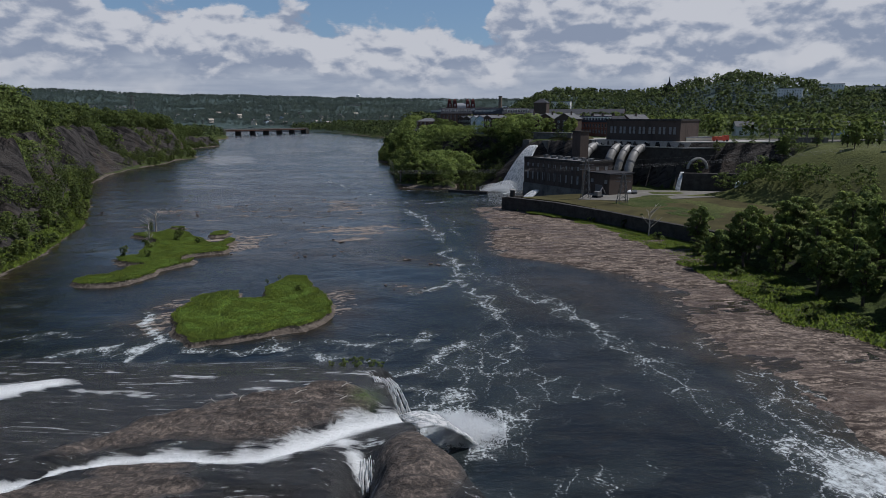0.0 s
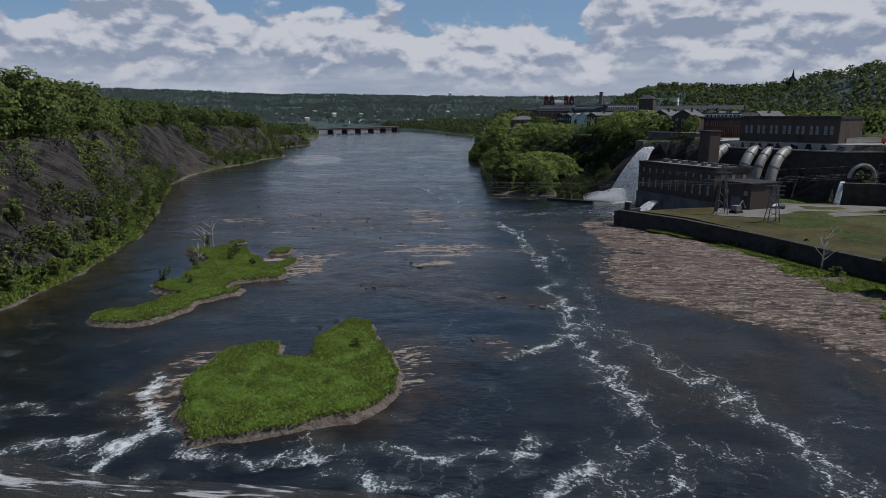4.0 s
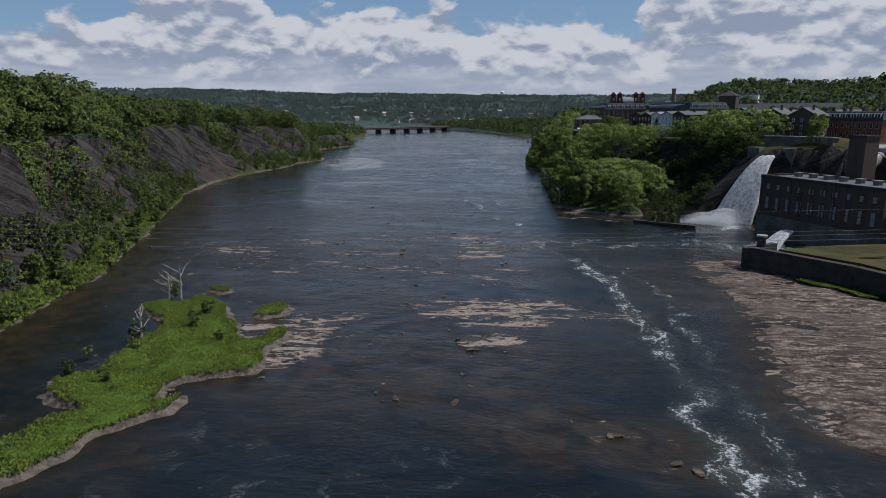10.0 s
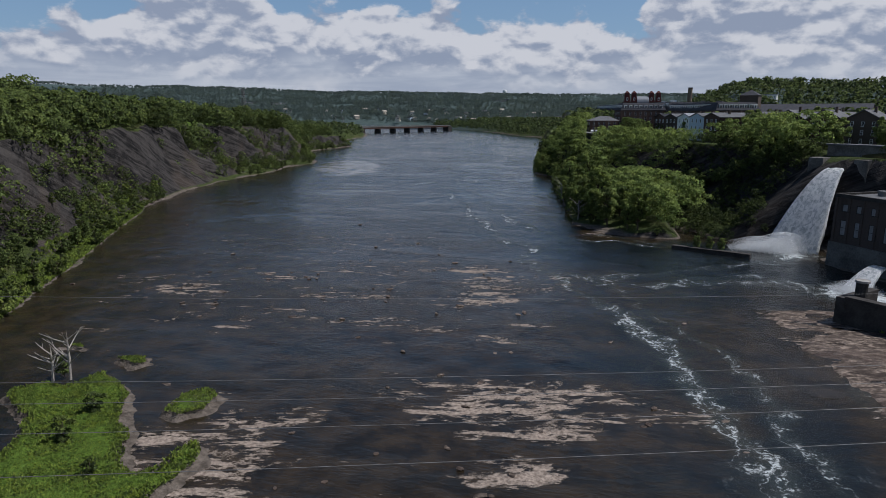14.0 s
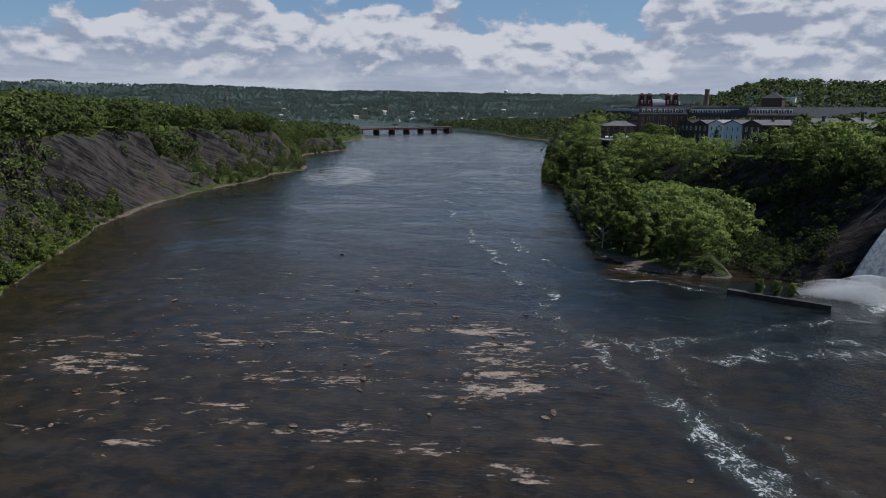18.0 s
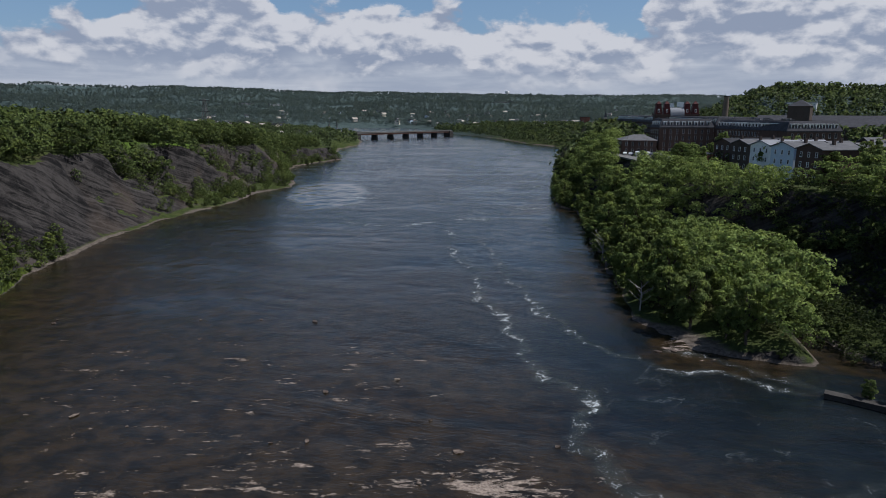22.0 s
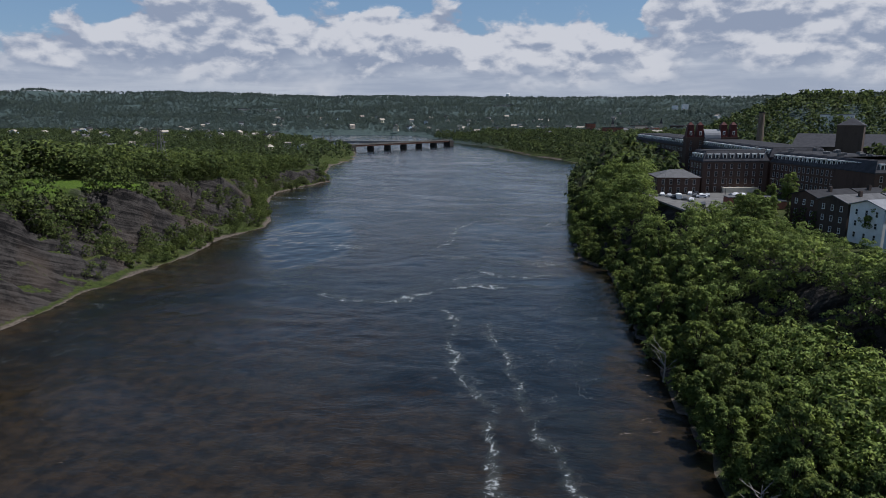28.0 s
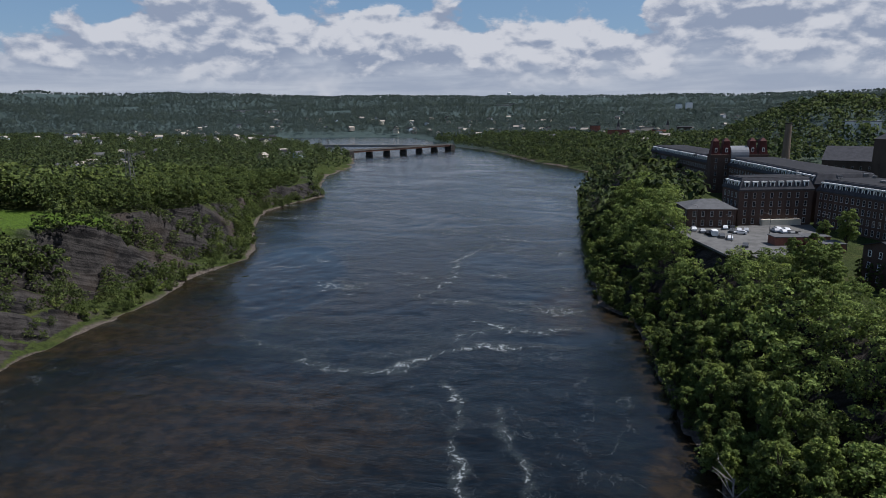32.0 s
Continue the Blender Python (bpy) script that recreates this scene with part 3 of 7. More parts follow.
def height(x, y):
    """Height of the ground at places in number arrays."""
    x, y = np.asarray(x, float), np.asarray(y, float)
    wob = 2.2 * rough_noise(x * 0, y, 14, 1.0, 3) * step(y, 60, 120)
    l, r = along(LEFT_SHORE, y) + wob * 0.6, along(RIGHT_SHORE, y)
    r = r + wob * 0.6 * step(y, 335, 350)
    inl, inr = l - x, x - r
    # cliff side
    strand, run, top = along(STRAND, y), along(CLIFF_RUN, y), along(CLIFF_TOP, y)
    ridge_ = lobes(x, y)
    u = (inl - strand - (13.0 * (0.55 - ridge_) ) * step(inl, strand + 0.5, strand + 11)) / run
    # a steep foot and a steeper crown, with a lap of debris between
    prof = 0.60 * np.clip(u / 0.78, 0, 1) ** 0.9 + 0.40 * step(u, 0.70, 1.02)
    crag = (2.6 * rough_noise(x, y + 1.5 * inl, 15, 3.0, 6, 0.62) - 3.4 * np.clip(1 - np.abs(rough_noise(x * 0.5, y + 2.2 * inl, 17, 3.4, 3, 0.5)) * 3.2, 0, 1) - 2.2 * np.clip(1 - np.abs(rough_noise(x * 0.6, y + 1.7 * inl, 11, 3.7, 3, 0.5)) * 3.5, 0, 1)) * step(u, 0.02, 0.2) * step(u, 1.25, 0.95)
    left = np.where(inl < strand, 0.15 + 1.0 * np.clip(inl / np.maximum(strand, 1), 0, 1), 1.15 + (top - 1.15) * np.clip(prof, 0, 1) + crag)
    left = left + np.clip(inl - strand - run, 0, 300) * 0.012 + 1.2 * rough_noise(x, y, 60, 4.0, 2) * step(u, 1.0, 1.6)
    # mill side
    rim = along(RIGHT_RIM, y)
    ur = inr / np.maximum(rim - r, 4)
    steep = step(y, 250, 268)  # wooded bluff beyond the power house, gentle bank before it
    top_r = 25.0 + 0 * y
    foot = 0.20 + 0.42 * step(y, 300, 345) * step(-y, -430, -395)
    court = step(y, 254, 262) * step(-y, -324, -316)
    foot = foot * (1 - court) + 0.93 * court
    bluff = 0.25 + (2.75 + 2.0 * court) * step(ur, 0.0, 0.3) + (top_r - 3.0 - 2.0 * court) * step(ur, foot, 1.0)
    yard = np.where(inr < 16, 0.5 + 0.08 * inr, 1.8 + 3.2 * step(inr, 14, 20)) + (top_r - 5) * step(ur, 0.62, 1.0)
    right = yard * (1 - steep) + bluff * steep
    right = right + 0.6 * rough_noise(x, y, 12, 5.0, 3) * step(inr, 1, 6) * step(right, 24.6, 20)
    # pool under the waterfall, behind the weir
    pool = step(x, 2, 9) * step(-x, -48, -43) * step(y, 306, 312) * step(-y, -352, -343) * step(-ur, -0.58, -0.44)
    right = right * (1 - pool) - 0.7 * pool
    # low land beyond
    low = step(y, 900, 1150)
    right = right * (1 - low) + low * np.minimum(right, 3 + 9 * step(inr, 0, 120))
    hill = bump_at(x, y, 178, 1095, 84, 190, 47) + bump_at(x, y, 300, 1140, 90, 200, 42) + bump_at(x, y, 405, 900, 105, 150, 52) + bump_at(x, y, 650, 860, 170, 220, 42)
    right = right + hill * step(inr, 40, 160)
    z = np.where(inl > 0, left, np.where(inr > 0, right, -1.6))
    z = np.where((inl <= 0) & (inr <= 0), -np.clip(np.minimum(-inl, -inr) * 0.25, 0.15, 1.6), z)
    # far hills: wooded benches that climb to a long crest across the whole view
    far = step(y, 1500, 2300)
    reach = np.hypot(x + 30, y - 170)
    way = np.degrees(np.arctan2(x + 30, y - 170))
    crest = along(CREST, way) + 6 * rough_noise(way, way * 0, 3.2, 6.0, 4, 0.6)
    bench = reach + 260 * rough_noise(x, y * 0.4, 900, 6.5, 3) * step(-reach, -4100, -3600)
    rise = 0.22 * step(bench, 2000, 2600) + 0.30 * step(bench, 2600, 3400) + 0.48 * step(bench, 3400, 4450)
    ridge = crest * rise + 14 * rough_noise(x, y, 420, 7.0, 4) * step(reach, 2200, 2800) * step(-reach, -4350, -3700)
    z = np.where((y > 1500) & ((inl > 0) | (inr > 0)), np.maximum(z, 1) * (1 - far) + far * (6 + np.maximum(ridge, 0)), z)
    side = step(-x, 900, 2600) * 60 * step(-reach, -2500, -1500)
    return z + np.where(inl > 200, side * step(y, 300, 1200), 0)


def on_shelf(x, y):
    return (y > 28) & (y < 262) & (x > along(SHELF_EDGE, y)) & (x < along(RIGHT_SHORE, y) + 3)


def axis(*runs):
    out = []
    for a, b, s in runs:
        out.append(np.arange(a, b, s))
    return np.concatenate(out)


gx = axis((-5200, -3000, 90), (-3000, -1500, 75), (-1500, -600, 40), (-600, -330, 10), (-330, -90, 1.5), (-90, -70, 4), (-70, 90, 2.5), (90, 240, 4), (240, 900, 16), (900, 3800, 90))
gy = axis((-300, 20, 20), (20, 120, 5), (120, 560, 1.6), (560, 900, 2.6), (900, 1300, 8), (1300, 2400, 30), (2400, 5000, 60))
X, Y = np.meshgrid(gx, gy)
Z = height(X, Y)
idx = np.arange(X.size).reshape(X.shape)
quads = np.stack([idx[:-1, :-1], idx[:-1, 1:], idx[1:, 1:], idx[1:, :-1]], -1).reshape(-1, 4)
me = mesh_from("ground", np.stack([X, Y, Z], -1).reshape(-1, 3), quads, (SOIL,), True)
# land that takes the haze colour: the distance and the hill behind the mill
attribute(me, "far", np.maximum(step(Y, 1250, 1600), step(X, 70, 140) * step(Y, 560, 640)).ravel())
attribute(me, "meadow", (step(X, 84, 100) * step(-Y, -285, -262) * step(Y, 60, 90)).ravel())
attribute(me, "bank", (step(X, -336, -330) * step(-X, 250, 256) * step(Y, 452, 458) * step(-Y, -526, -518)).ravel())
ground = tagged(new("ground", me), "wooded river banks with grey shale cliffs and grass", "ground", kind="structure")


def pieces_of_line(pts, x, y):
    """Distance from places to a line, and how far along it (0 to 1) the nearest point lies."""
    best, where, total = np.full(x.shape, 1e9), np.zeros(x.shape), 0.0
    lens = [math.dist(a, b) for a, b in zip(pts, pts[1:])]
    for (a, b), ln in zip(zip(pts, pts[1:]), lens):
        t = np.clip(((x - a[0]) * (b[0] - a[0]) + (y - a[1]) * (b[1] - a[1])) / (ln * ln), 0, 1)
        d = np.hypot(x - a[0] - t * (b[0] - a[0]), y - a[1] - t * (b[1] - a[1]))
        where = np.where(d < best, (total + t * ln) / sum(lens), where)
        best, total = np.minimum(best, d), total + ln
    return best, where


# foam lines on the stream: points, half width, strength
FOAM_LINES = [
    ([(-93, 448), (-86, 432), (-84, 415), (-79, 399), (-73, 389), (-68, 382), (-65, 366), (-62, 353), (-55.6, 342), (-49.7, 328), (-47, 317), (-44, 310), (-39, 308), (-36.5, 304), (-36, 292), (-35, 286), (-30, 278), (-25, 268), (-21.7, 259), (-16, 252), (-9, 234), (-5, 214), (-2, 200), (-1, 184), (2, 160), (5, 140), (6, 124), (10, 112)], 1.5, 0.70, 1.9),
    ([(-78, 434), (-73, 418), (-67, 405), (-62.6, 390), (-60, 380), (-53, 363), (-45.6, 346), (-41, 339), (-36, 329), (-29, 322), (-21, 318), (-10, 318.5), (-1.4, 313)], 1.2, 0.70, 1.3),
    ([(-30, 278), (-24, 275), (-18.5, 268), (-11.5, 270.7), (-5, 267), (0, 273), (6, 280)], 1.5, 0.66),
    ([(-19, 276), (-14, 262), (-9, 250), (2, 228), (4, 200), (6, 180), (9, 160), (8, 140)], 1.6, 0.58, 1.6),
    ([(30, 306), (14, 292), (2, 285), (-10, 278), (-18, 273)], 2.6, 0.56),
    ([(38, 268), (24, 280), (8, 276), (-6, 270)], 3.0, 0.56),
    ([(-20, 330), (-6, 322), (6, 314)], 2.0, 0.55),
    ([(-138, 455), (-126, 449), (-117, 449), (-109, 452), (-106, 459), (-100, 465), (-95, 471), (-88, 474), (-77, 476)], 3.0, 0.70),
    ([(-94, 497), (-87, 494), (-81, 489)], 1.6, 0.75),
    ([(-170, 470), (-150, 462), (-132, 458)], 3.0, 0.46),
    ([(-96, 482), (-84, 492), (-70, 490), (-60, 498)], 3.2, 0.60),
    ([(-120, 520), (-112, 548), (-118, 580), (-108, 620)], 3.0, 0.60),
    ([(-118, 458), (-100, 474), (-84, 488)], 4.5, 0.42),
    ([(52, 60), (40, 67), (36, 75), (32, 86), (30, 97), (25, 112), (18, 128), (12, 142)], 4.2, 0.64),
    ([(13, 97), (12, 114), (6, 134), (1, 165)], 2.0, 0.6),
    ([(8, 72), (12, 84), (10, 96)], 3.5, 0.55),
    ([(-7, 128), (-2, 136), (3, 139)], 1.8, 0.8),
    ([(-57, 116), (-52.4, 109), (-47.0, 101.5), (-47.4, 97), (-50.5, 90.6), (-57, 85)], 1.3, 1.2),
    ([(-70, 84), (-62, 84), (-58.7, 86), (-63, 92.5), (-58.3, 94.2), (-54, 97)], 1.4, 1.1),
    ([(-52, 82), (-46, 87), (-40, 92)], 1.2, 0.9),
    ([(-66, 104), (-74, 101), (-86, 95)], 1.2, 0.8),
    ([(-20, 100), (-12, 97), (-6, 100), (-3, 104)], 1.6, 0.75),
    ([(-10, 84), (-5, 88), (-1, 95), (4, 99)], 1.5, 0.85),
]
# half-drowned ledges: middle, half sizes, strength
SHALLOWS = [
    (-48, 190, 40, 34, 0.75), (-28, 205, 26, 12, 1.0), (-28, 189, 9, 5, 1.0), (-12, 206, 14, 7, 0.9), (-45, 232, 34, 14, 0.85), (-60, 262, 60, 30, 0.85), (-96, 250, 40, 60, 0.79), (-40, 260, 11, 18, 0.92), (-112, 250, 26, 12, 0.88), (-78, 232, 30, 10, 0.86), (-56, 278, 24, 8, 0.87), (-62, 182, 14, 20, 1.0), (-150, 330, 45, 70, 0.66), (-130, 290, 30, 40, 0.76),
    (-64, 250, 16, 6, 0.9), (-40, 172, 16, 12, 0.7), (-12, 160, 18, 8, 0.8), (-8, 133, 6, 4, 0.95), (-40, 252, 9, 8, 1.05), (-104, 244, 12, 5, 1.0), (-49, 274, 8, 2.6, 1.0), (-87, 260, 8, 3, 0.97), (-16, 333, 8, 6, 1.06), (-140, 340, 60, 60, 0.62), (-95, 350, 50, 40, 0.5), (-38, 380, 7, 9, 0.86), (-55, 198, 8, 3, 1.0), (-24, 118, 12, 18, 0.6), (-51, 112, 5, 12, 1.05), (-21, 124, 4, 16, 0.95), (14, 236, 22, 26, 0.75), (22, 270, 14, 12, 0.5), (-95, 300, 55, 30, 0.80), (-52, 116, 8, 14, 0.9), (-120, 350, 50, 44, 0.62),
    (-35, 380, 12, 40, 0.55), (-36, 408, 9, 22, 0.8), (-12, 325, 14, 7, 0.8), (-60, 520, 16, 30, 0.7), (-195, 470, 30, 30, 0.55), (-200, 540, 34, 30, 0.5), (-140, 415, 50, 30, 0.55), (-110, 160, 16, 60, 0.3), (-150, 540, 60, 60, 0.38), (-110, 640, 60, 90, 0.36), (-180, 700, 80, 80, 0.34), (20, 130, 20, 20, 0.35), (-70, 150, 14, 20, 0.4),
]


def stream(x, y):
    """Foam and shallowness of the river at places in number arrays."""
    foam, shallow = np.zeros(x.shape), np.zeros(x.shape)
    wx, wy = x + 1.7 * rough_noise(x, y, 6, 8.0, 4, 0.6), y + 1.7 * rough_noise(x, y, 6, 8.5, 4, 0.6)
    for pts, half, amount, *more in FOAM_LINES:
        flare = more[0] if more else 1.0
        near = (x > min(p[0] for p in pts) - 15) & (x < max(p[0] for p in pts) + 15) & (y > min(p[1] for p in pts) - 15) & (y < max(p[1] for p in pts) + 15)
        if near.any():
            dist, way = pieces_of_line(pts, wx[near], wy[near])
            dist = dist / (1 + (flare - 1) * step(way, 0.35, 0.85))
            clot = 0.86 + 0.30 * rough_noise(x[near], y[near], 15, 8.8, 3)
            foam[near] = np.maximum(foam[near], amount * np.clip(clot, 0.6, 1.0) * np.exp(-((dist / half) ** 2)) + 0.20 * amount * np.exp(-((dist / (half * 3.2)) ** 2)))
    for cx, cy, sx, sy, amount in SHALLOWS:
        q = ((wx - cx) / sx) ** 2 + ((wy - cy) / sy) ** 2
        shallow = np.maximum(shallow, amount * step(-q, -1.6, -0.2))
    r = along(RIGHT_SHORE, y)
    edge = np.where(y < 258, along(SHELF_EDGE, y), r) - x
    shallow = np.maximum(shallow, np.where(y < 258, 0.9, 0.6) * step(-edge, -9, -1) * (y > 60))
    shallow = np.maximum(shallow, 0.62 * step(-(x - along(LEFT_SHORE, y)), -16, -2))
    rim = step(-np.abs(edge - 1.5), -4, -0.6) * (y < 258) * (0.55 + 0.5 * rough_noise(x, y, 10, 9.0, 2))
    foam = np.maximum(foam, 0.62 * rim)
    broken = step(rough_noise(x * 0.45, y, 13, 9.4, 4, 0.65), -0.1, 1.0)
    foam = np.maximum(foam, 0.62 * broken * step(y, 430, 500) * step(-y, -1150, -820))
    foam = np.maximum(foam, 0.62 * step(rough_noise(x * 0.7, y, 10, 9.7, 4, 0.6), -0.25, 0.9) * step(-y, -175, -95) * step(x, -70, -50))
    foam = np.maximum(foam, 0.86 * step(rough_noise(x * 0.55 + 0.25 * y, y, 3.6, 9.3, 4, 0.65), 0.05, 1.0) * step(-y, -128, -92) * step(-x, -16, 0))
    foam = np.maximum(foam, 0.42 * step(rough_noise(x, y * 0.6, 10, 9.6, 4, 0.6), 0.1, 0.9) * step(-y, -260, -130) * step(x, -12, 2))
    foam = np.maximum(foam, 0.30 * step(rough_noise(x * 0.5, y, 13, 9.8, 4, 0.6), 0.35, 1.0) * step(y, 210, 260))
    foam = np.maximum(foam, 0.80 * np.exp(-(((x - 20) / 24) ** 2) - ((y - 288) / 20) ** 2) * step(rough_noise(x * 0.4, y, 7, 9.5, 3), -0.5, 0.5))
    boil = np.exp(-(((x - 34) / 7) ** 2) - ((y - 311) / 6) ** 2) + 0.8 * np.exp(-(((x - 39) / 12) ** 2) - ((y - 270) / 9) ** 2)
    boil = boil + 0.95 * np.exp(-(((x - 2.5) / 6) ** 2) - ((y - 70.5) / 4.5) ** 2) + 0.62 * np.exp(-(((x - 48) / 18) ** 2) - ((y - 58) / 8) ** 2)
    return np.clip(foam + boil, 0, 1.2), np.clip(shallow, 0, 1)


def sheet(name, xs, ys, label):
    X, Y = np.meshgrid(xs, ys)
    foam, shallow = stream(X, Y)
    i = np.arange(X.size).reshape(X.shape)
    q = np.stack([i[:-1, :-1], i[:-1, 1:], i[1:, 1:], i[1:, :-1]], -1).reshape(-1, 4)
    lift = 0.12 * rough_noise(X, Y, 6, 9.9, 3) * step(Y, 30, 60)
    me = mesh_from(name, np.stack([X, Y, lift], -1).reshape(-1, 3), q, (WATER,), True)
    attribute(me, "foam", foam.ravel()), attribute(me, "shallow", shallow.ravel())
    q_ = ((X + 0.32 * (Y - 545) + 184) / 24) ** 2 + ((Y - 545) / 58) ** 2 + 0.25 * rough_noise(X, Y, 14, 8.2, 3)
    attribute(me, "calm", step(-q_, -1.15, -0.7).ravel())
    return tagged(new(name, me), label, "water", kind="structure")


sheet("water", axis((-1400, -500, 30), (-500, -240, 8), (-240, 74, 1.15), (74, 140, 8)), axis((-300, 40, 20), (40, 560, 1.15), (560, 1000, 4), (1000, 2000, 12)), "dark river water with foam streaks and drowned ledges")

# ---------------------------------------------------------------- trees


def tufts(centres, radii, count, size, g, squash=0.8):
    """Leaf tufts (bent pairs of leaves as single quads) over the skins of clumps."""
    k = g.integers(0, len(centres), count)
    n = g.normal(size=(count, 3))
    n /= np.linalg.norm(n, axis=1)[:, None]
    n[:, 2] = np.where(n[:, 2] < -0.35, -n[:, 2], n[:, 2])
    r = radii[k][:, None] * g.uniform(0.5, 1.0, (count, 1)) ** 0.5 * g.uniform(0.9, 1.16, (count, 1))
    c = centres[k] + n * r * (1, 1, squash)
    face = n + 0.55 * g.normal(size=(count, 3)) + (0, 0, 0.35)
    face /= np.linalg.norm(face, axis=1)[:, None]
    a = np.cross(face, g.normal(size=(count, 3)))
    a /= np.linalg.norm(a, axis=1)[:, None] + 1e-9
    b = np.cross(face, a)
    s = size * g.uniform(0.6, 1.3, (count, 1))
    droop = -face * s * 0.35
    lean = 0.55 * n + 0.55 * g.normal(size=(count, 3)) + (0, 0, 0.30)
    lean /= np.linalg.norm(lean, axis=1)[:, None]
    return np.stack([c - a * s + droop, c - b * s * 0.62, c + a * s + droop, c + b * s * 0.62], 1), np.repeat(lean, 4, 0)


def crown_mesh(name, g, tall, wide, count, size, clumps, mat, low=0.28):
    """A crown of leaf tufts on uneven clumps."""
    c, r = [], []
    for i in range(clumps):
        h = low + (0.93 - low) * (i + 0.5) / clumps + g.uniform(-0.06, 0.06)
        span = wide * math.sin(math.pi * min(0.93, max(0.10, (h - low * 0.55) / (1.06 - low * 0.55)))) ** 0.7
        ang = i * 2.4 + g.uniform(-0.6, 0.6)
        off = span * g.uniform(0.25, 0.72)
        c.append((off * math.cos(ang), off * math.sin(ang), tall * h))
        r.append(wide * g.uniform(0.17, 0.36) * (1.1 - 0.35 * h))
    q, lean = tufts(np.array(c), np.array(r), count, size, g)
    me = mesh_from(name, q.reshape(-1, 3), np.arange(count * 4).reshape(-1, 4), (mat,))
    attribute(me, "lean", lean)
    return me, list(zip(c, r))


def trunk_mesh(name, tall, clumps, mat, thick=0.028):
    """A tapered trunk with limbs that reach into the clumps."""
    bm = tube([(0, 0, -0.6), (0.02 * tall, 0, tall * 0.25), (0.0, 0.02 * tall, tall * 0.55), (0, 0, tall * 0.86)], [tall * thick, tall * thick * 0.75, tall * thick * 0.45, 0.03], 7)
    for (x, y, z), r in clumps[::2]:
        limb = tube([(0, 0, z * 0.55), (x * 0.5, y * 0.5, z * 0.82), (x, y, z)], [tall * thick * 0.42, tall * thick * 0.25, 0.02], 5)
        tmp = bpy.data.meshes.new("limb")
        limb.to_mesh(tmp), limb.free()
        bm.from_mesh(tmp)
        bpy.data.meshes.remove(tmp)
    return mesh(name, bm, mat)


def tree_kind(seed, tall, wide, count, size, clumps, leaf, low=0.28, name="tree", label="leafy green riverside tree", group="riverside trees"):
    g = np.random.default_rng(seed)
    crown, parts_ = crown_mesh("crown", g, tall, wide, count, size, clumps, leaf, low)
    root = thing(name, label, name, None, group)
    part("trunk", trunk_mesh("trunk", tall, parts_, BARK), None, root)
    part("crown", crown, None, root)
    return root


KINDS = [
    tree_kind(1, 11.0, 4.2, 5600, 0.23, 40, LEAF_LIT), tree_kind(2, 13.0, 4.4, 6400, 0.24, 46, LEAF_LIT), tree_kind(3, 9.0, 3.8, 4600, 0.21, 34, LEAF_LIT, 0.2),
    tree_kind(4, 14.5, 4.8, 7200, 0.25, 52, LEAF_LIT), tree_kind(5, 10.0, 3.5, 4600, 0.21, 34, LEAF_PALE, 0.22), tree_kind(6, 12.0, 5.2, 7000, 0.25, 46, LEAF_PALE, 0.22),
]
BUSHES = [
    tree_kind(21, 3.4, 2.3, 900, 0.22, 10, LEAF, 0.05, "shrub", "green shrub on the river bank", "bank shrubs"),
    tree_kind(22, 4.6, 2.6, 1100, 0.23, 11, LEAF, 0.05, "shrub", "green shrub on the river bank", "bank shrubs"),
    tree_kind(23, 2.6, 2.2, 700, 0.20, 9, LEAF_PALE, 0.05, "shrub", "pale green shrub on the river bank", "bank shrubs"),
]
for k, ob in enumerate(KINDS + BUSHES):
    ob.location = (420 + 14 * k, -120, float(height(420 + 14 * k, -120)))


def plant(ob, x, y, size=1.0, sink=0.2, z=None):
    h = float(height(np.array([x]), np.array([y]))[0]) if z is None else z
    m = Matrix.LocRotScale((x, y, h - sink), Euler((rng.uniform(-0.05, 0.05), rng.uniform(-0.05, 0.05), rng.uniform(0, 6.28))), None)
    t = copy_thing(ob, m)
    t.scale = (size * rng.uniform(0.92, 1.1), size * rng.uniform(0.92, 1.1), size * rng.uniform(0.92, 1.12))
    return t


def clear_of(x, y):
    """Whether a place is free of buildings, roads and lawns."""
    for x0, y0, x1, y1 in KEEP_CLEAR:
        if x0 < x < x1 and y0 < y < y1:
            return False
    return True


KEEP_CLEAR = [(-26, 498, 30, 575), (-22, 490, 8, 500), (-5, 560, 120, 800), (24, 400, 130, 566), (62, 335, 130, 410), (33, 255, 150, 335), (50, 160, 150, 262), (-330, 455, -252, 522)]


def scatter(n, x0, y0, x1, y1, rule, apart=4.0):
    """Places in a stretch that suit a rule, none too near another."""
    out, cells = [], {}
    for _ in range(n):
        x, y = rng.uniform(x0, x1), rng.uniform(y0, y1)
        if not rule(x, y):
            continue
        c = (int(x // apart), int(y // apart))
        if any(math.hypot(x - a, y - b) < apart for i in (-1, 0, 1) for j in (-1, 0, 1) for a, b in cells.get((c[0] + i, c[1] + j), ())):
            continue
        cells.setdefault(c, []).append((x, y))
        out.append((x, y))
    return out


def inland_l(x, y):
    return float(along(LEFT_SHORE, y)) - x


def inland_r(x, y):
    return x - float(along(RIGHT_SHORE, y))


def below_rim(x, y, z):
    """Room for a tree before its top hides the houses on the rim."""
    open_ = step(y, 392, 405) * step(-y, -545, -520)
    return np.maximum(3.4, 30.6 + 7.4 * (1 - open_) - z)


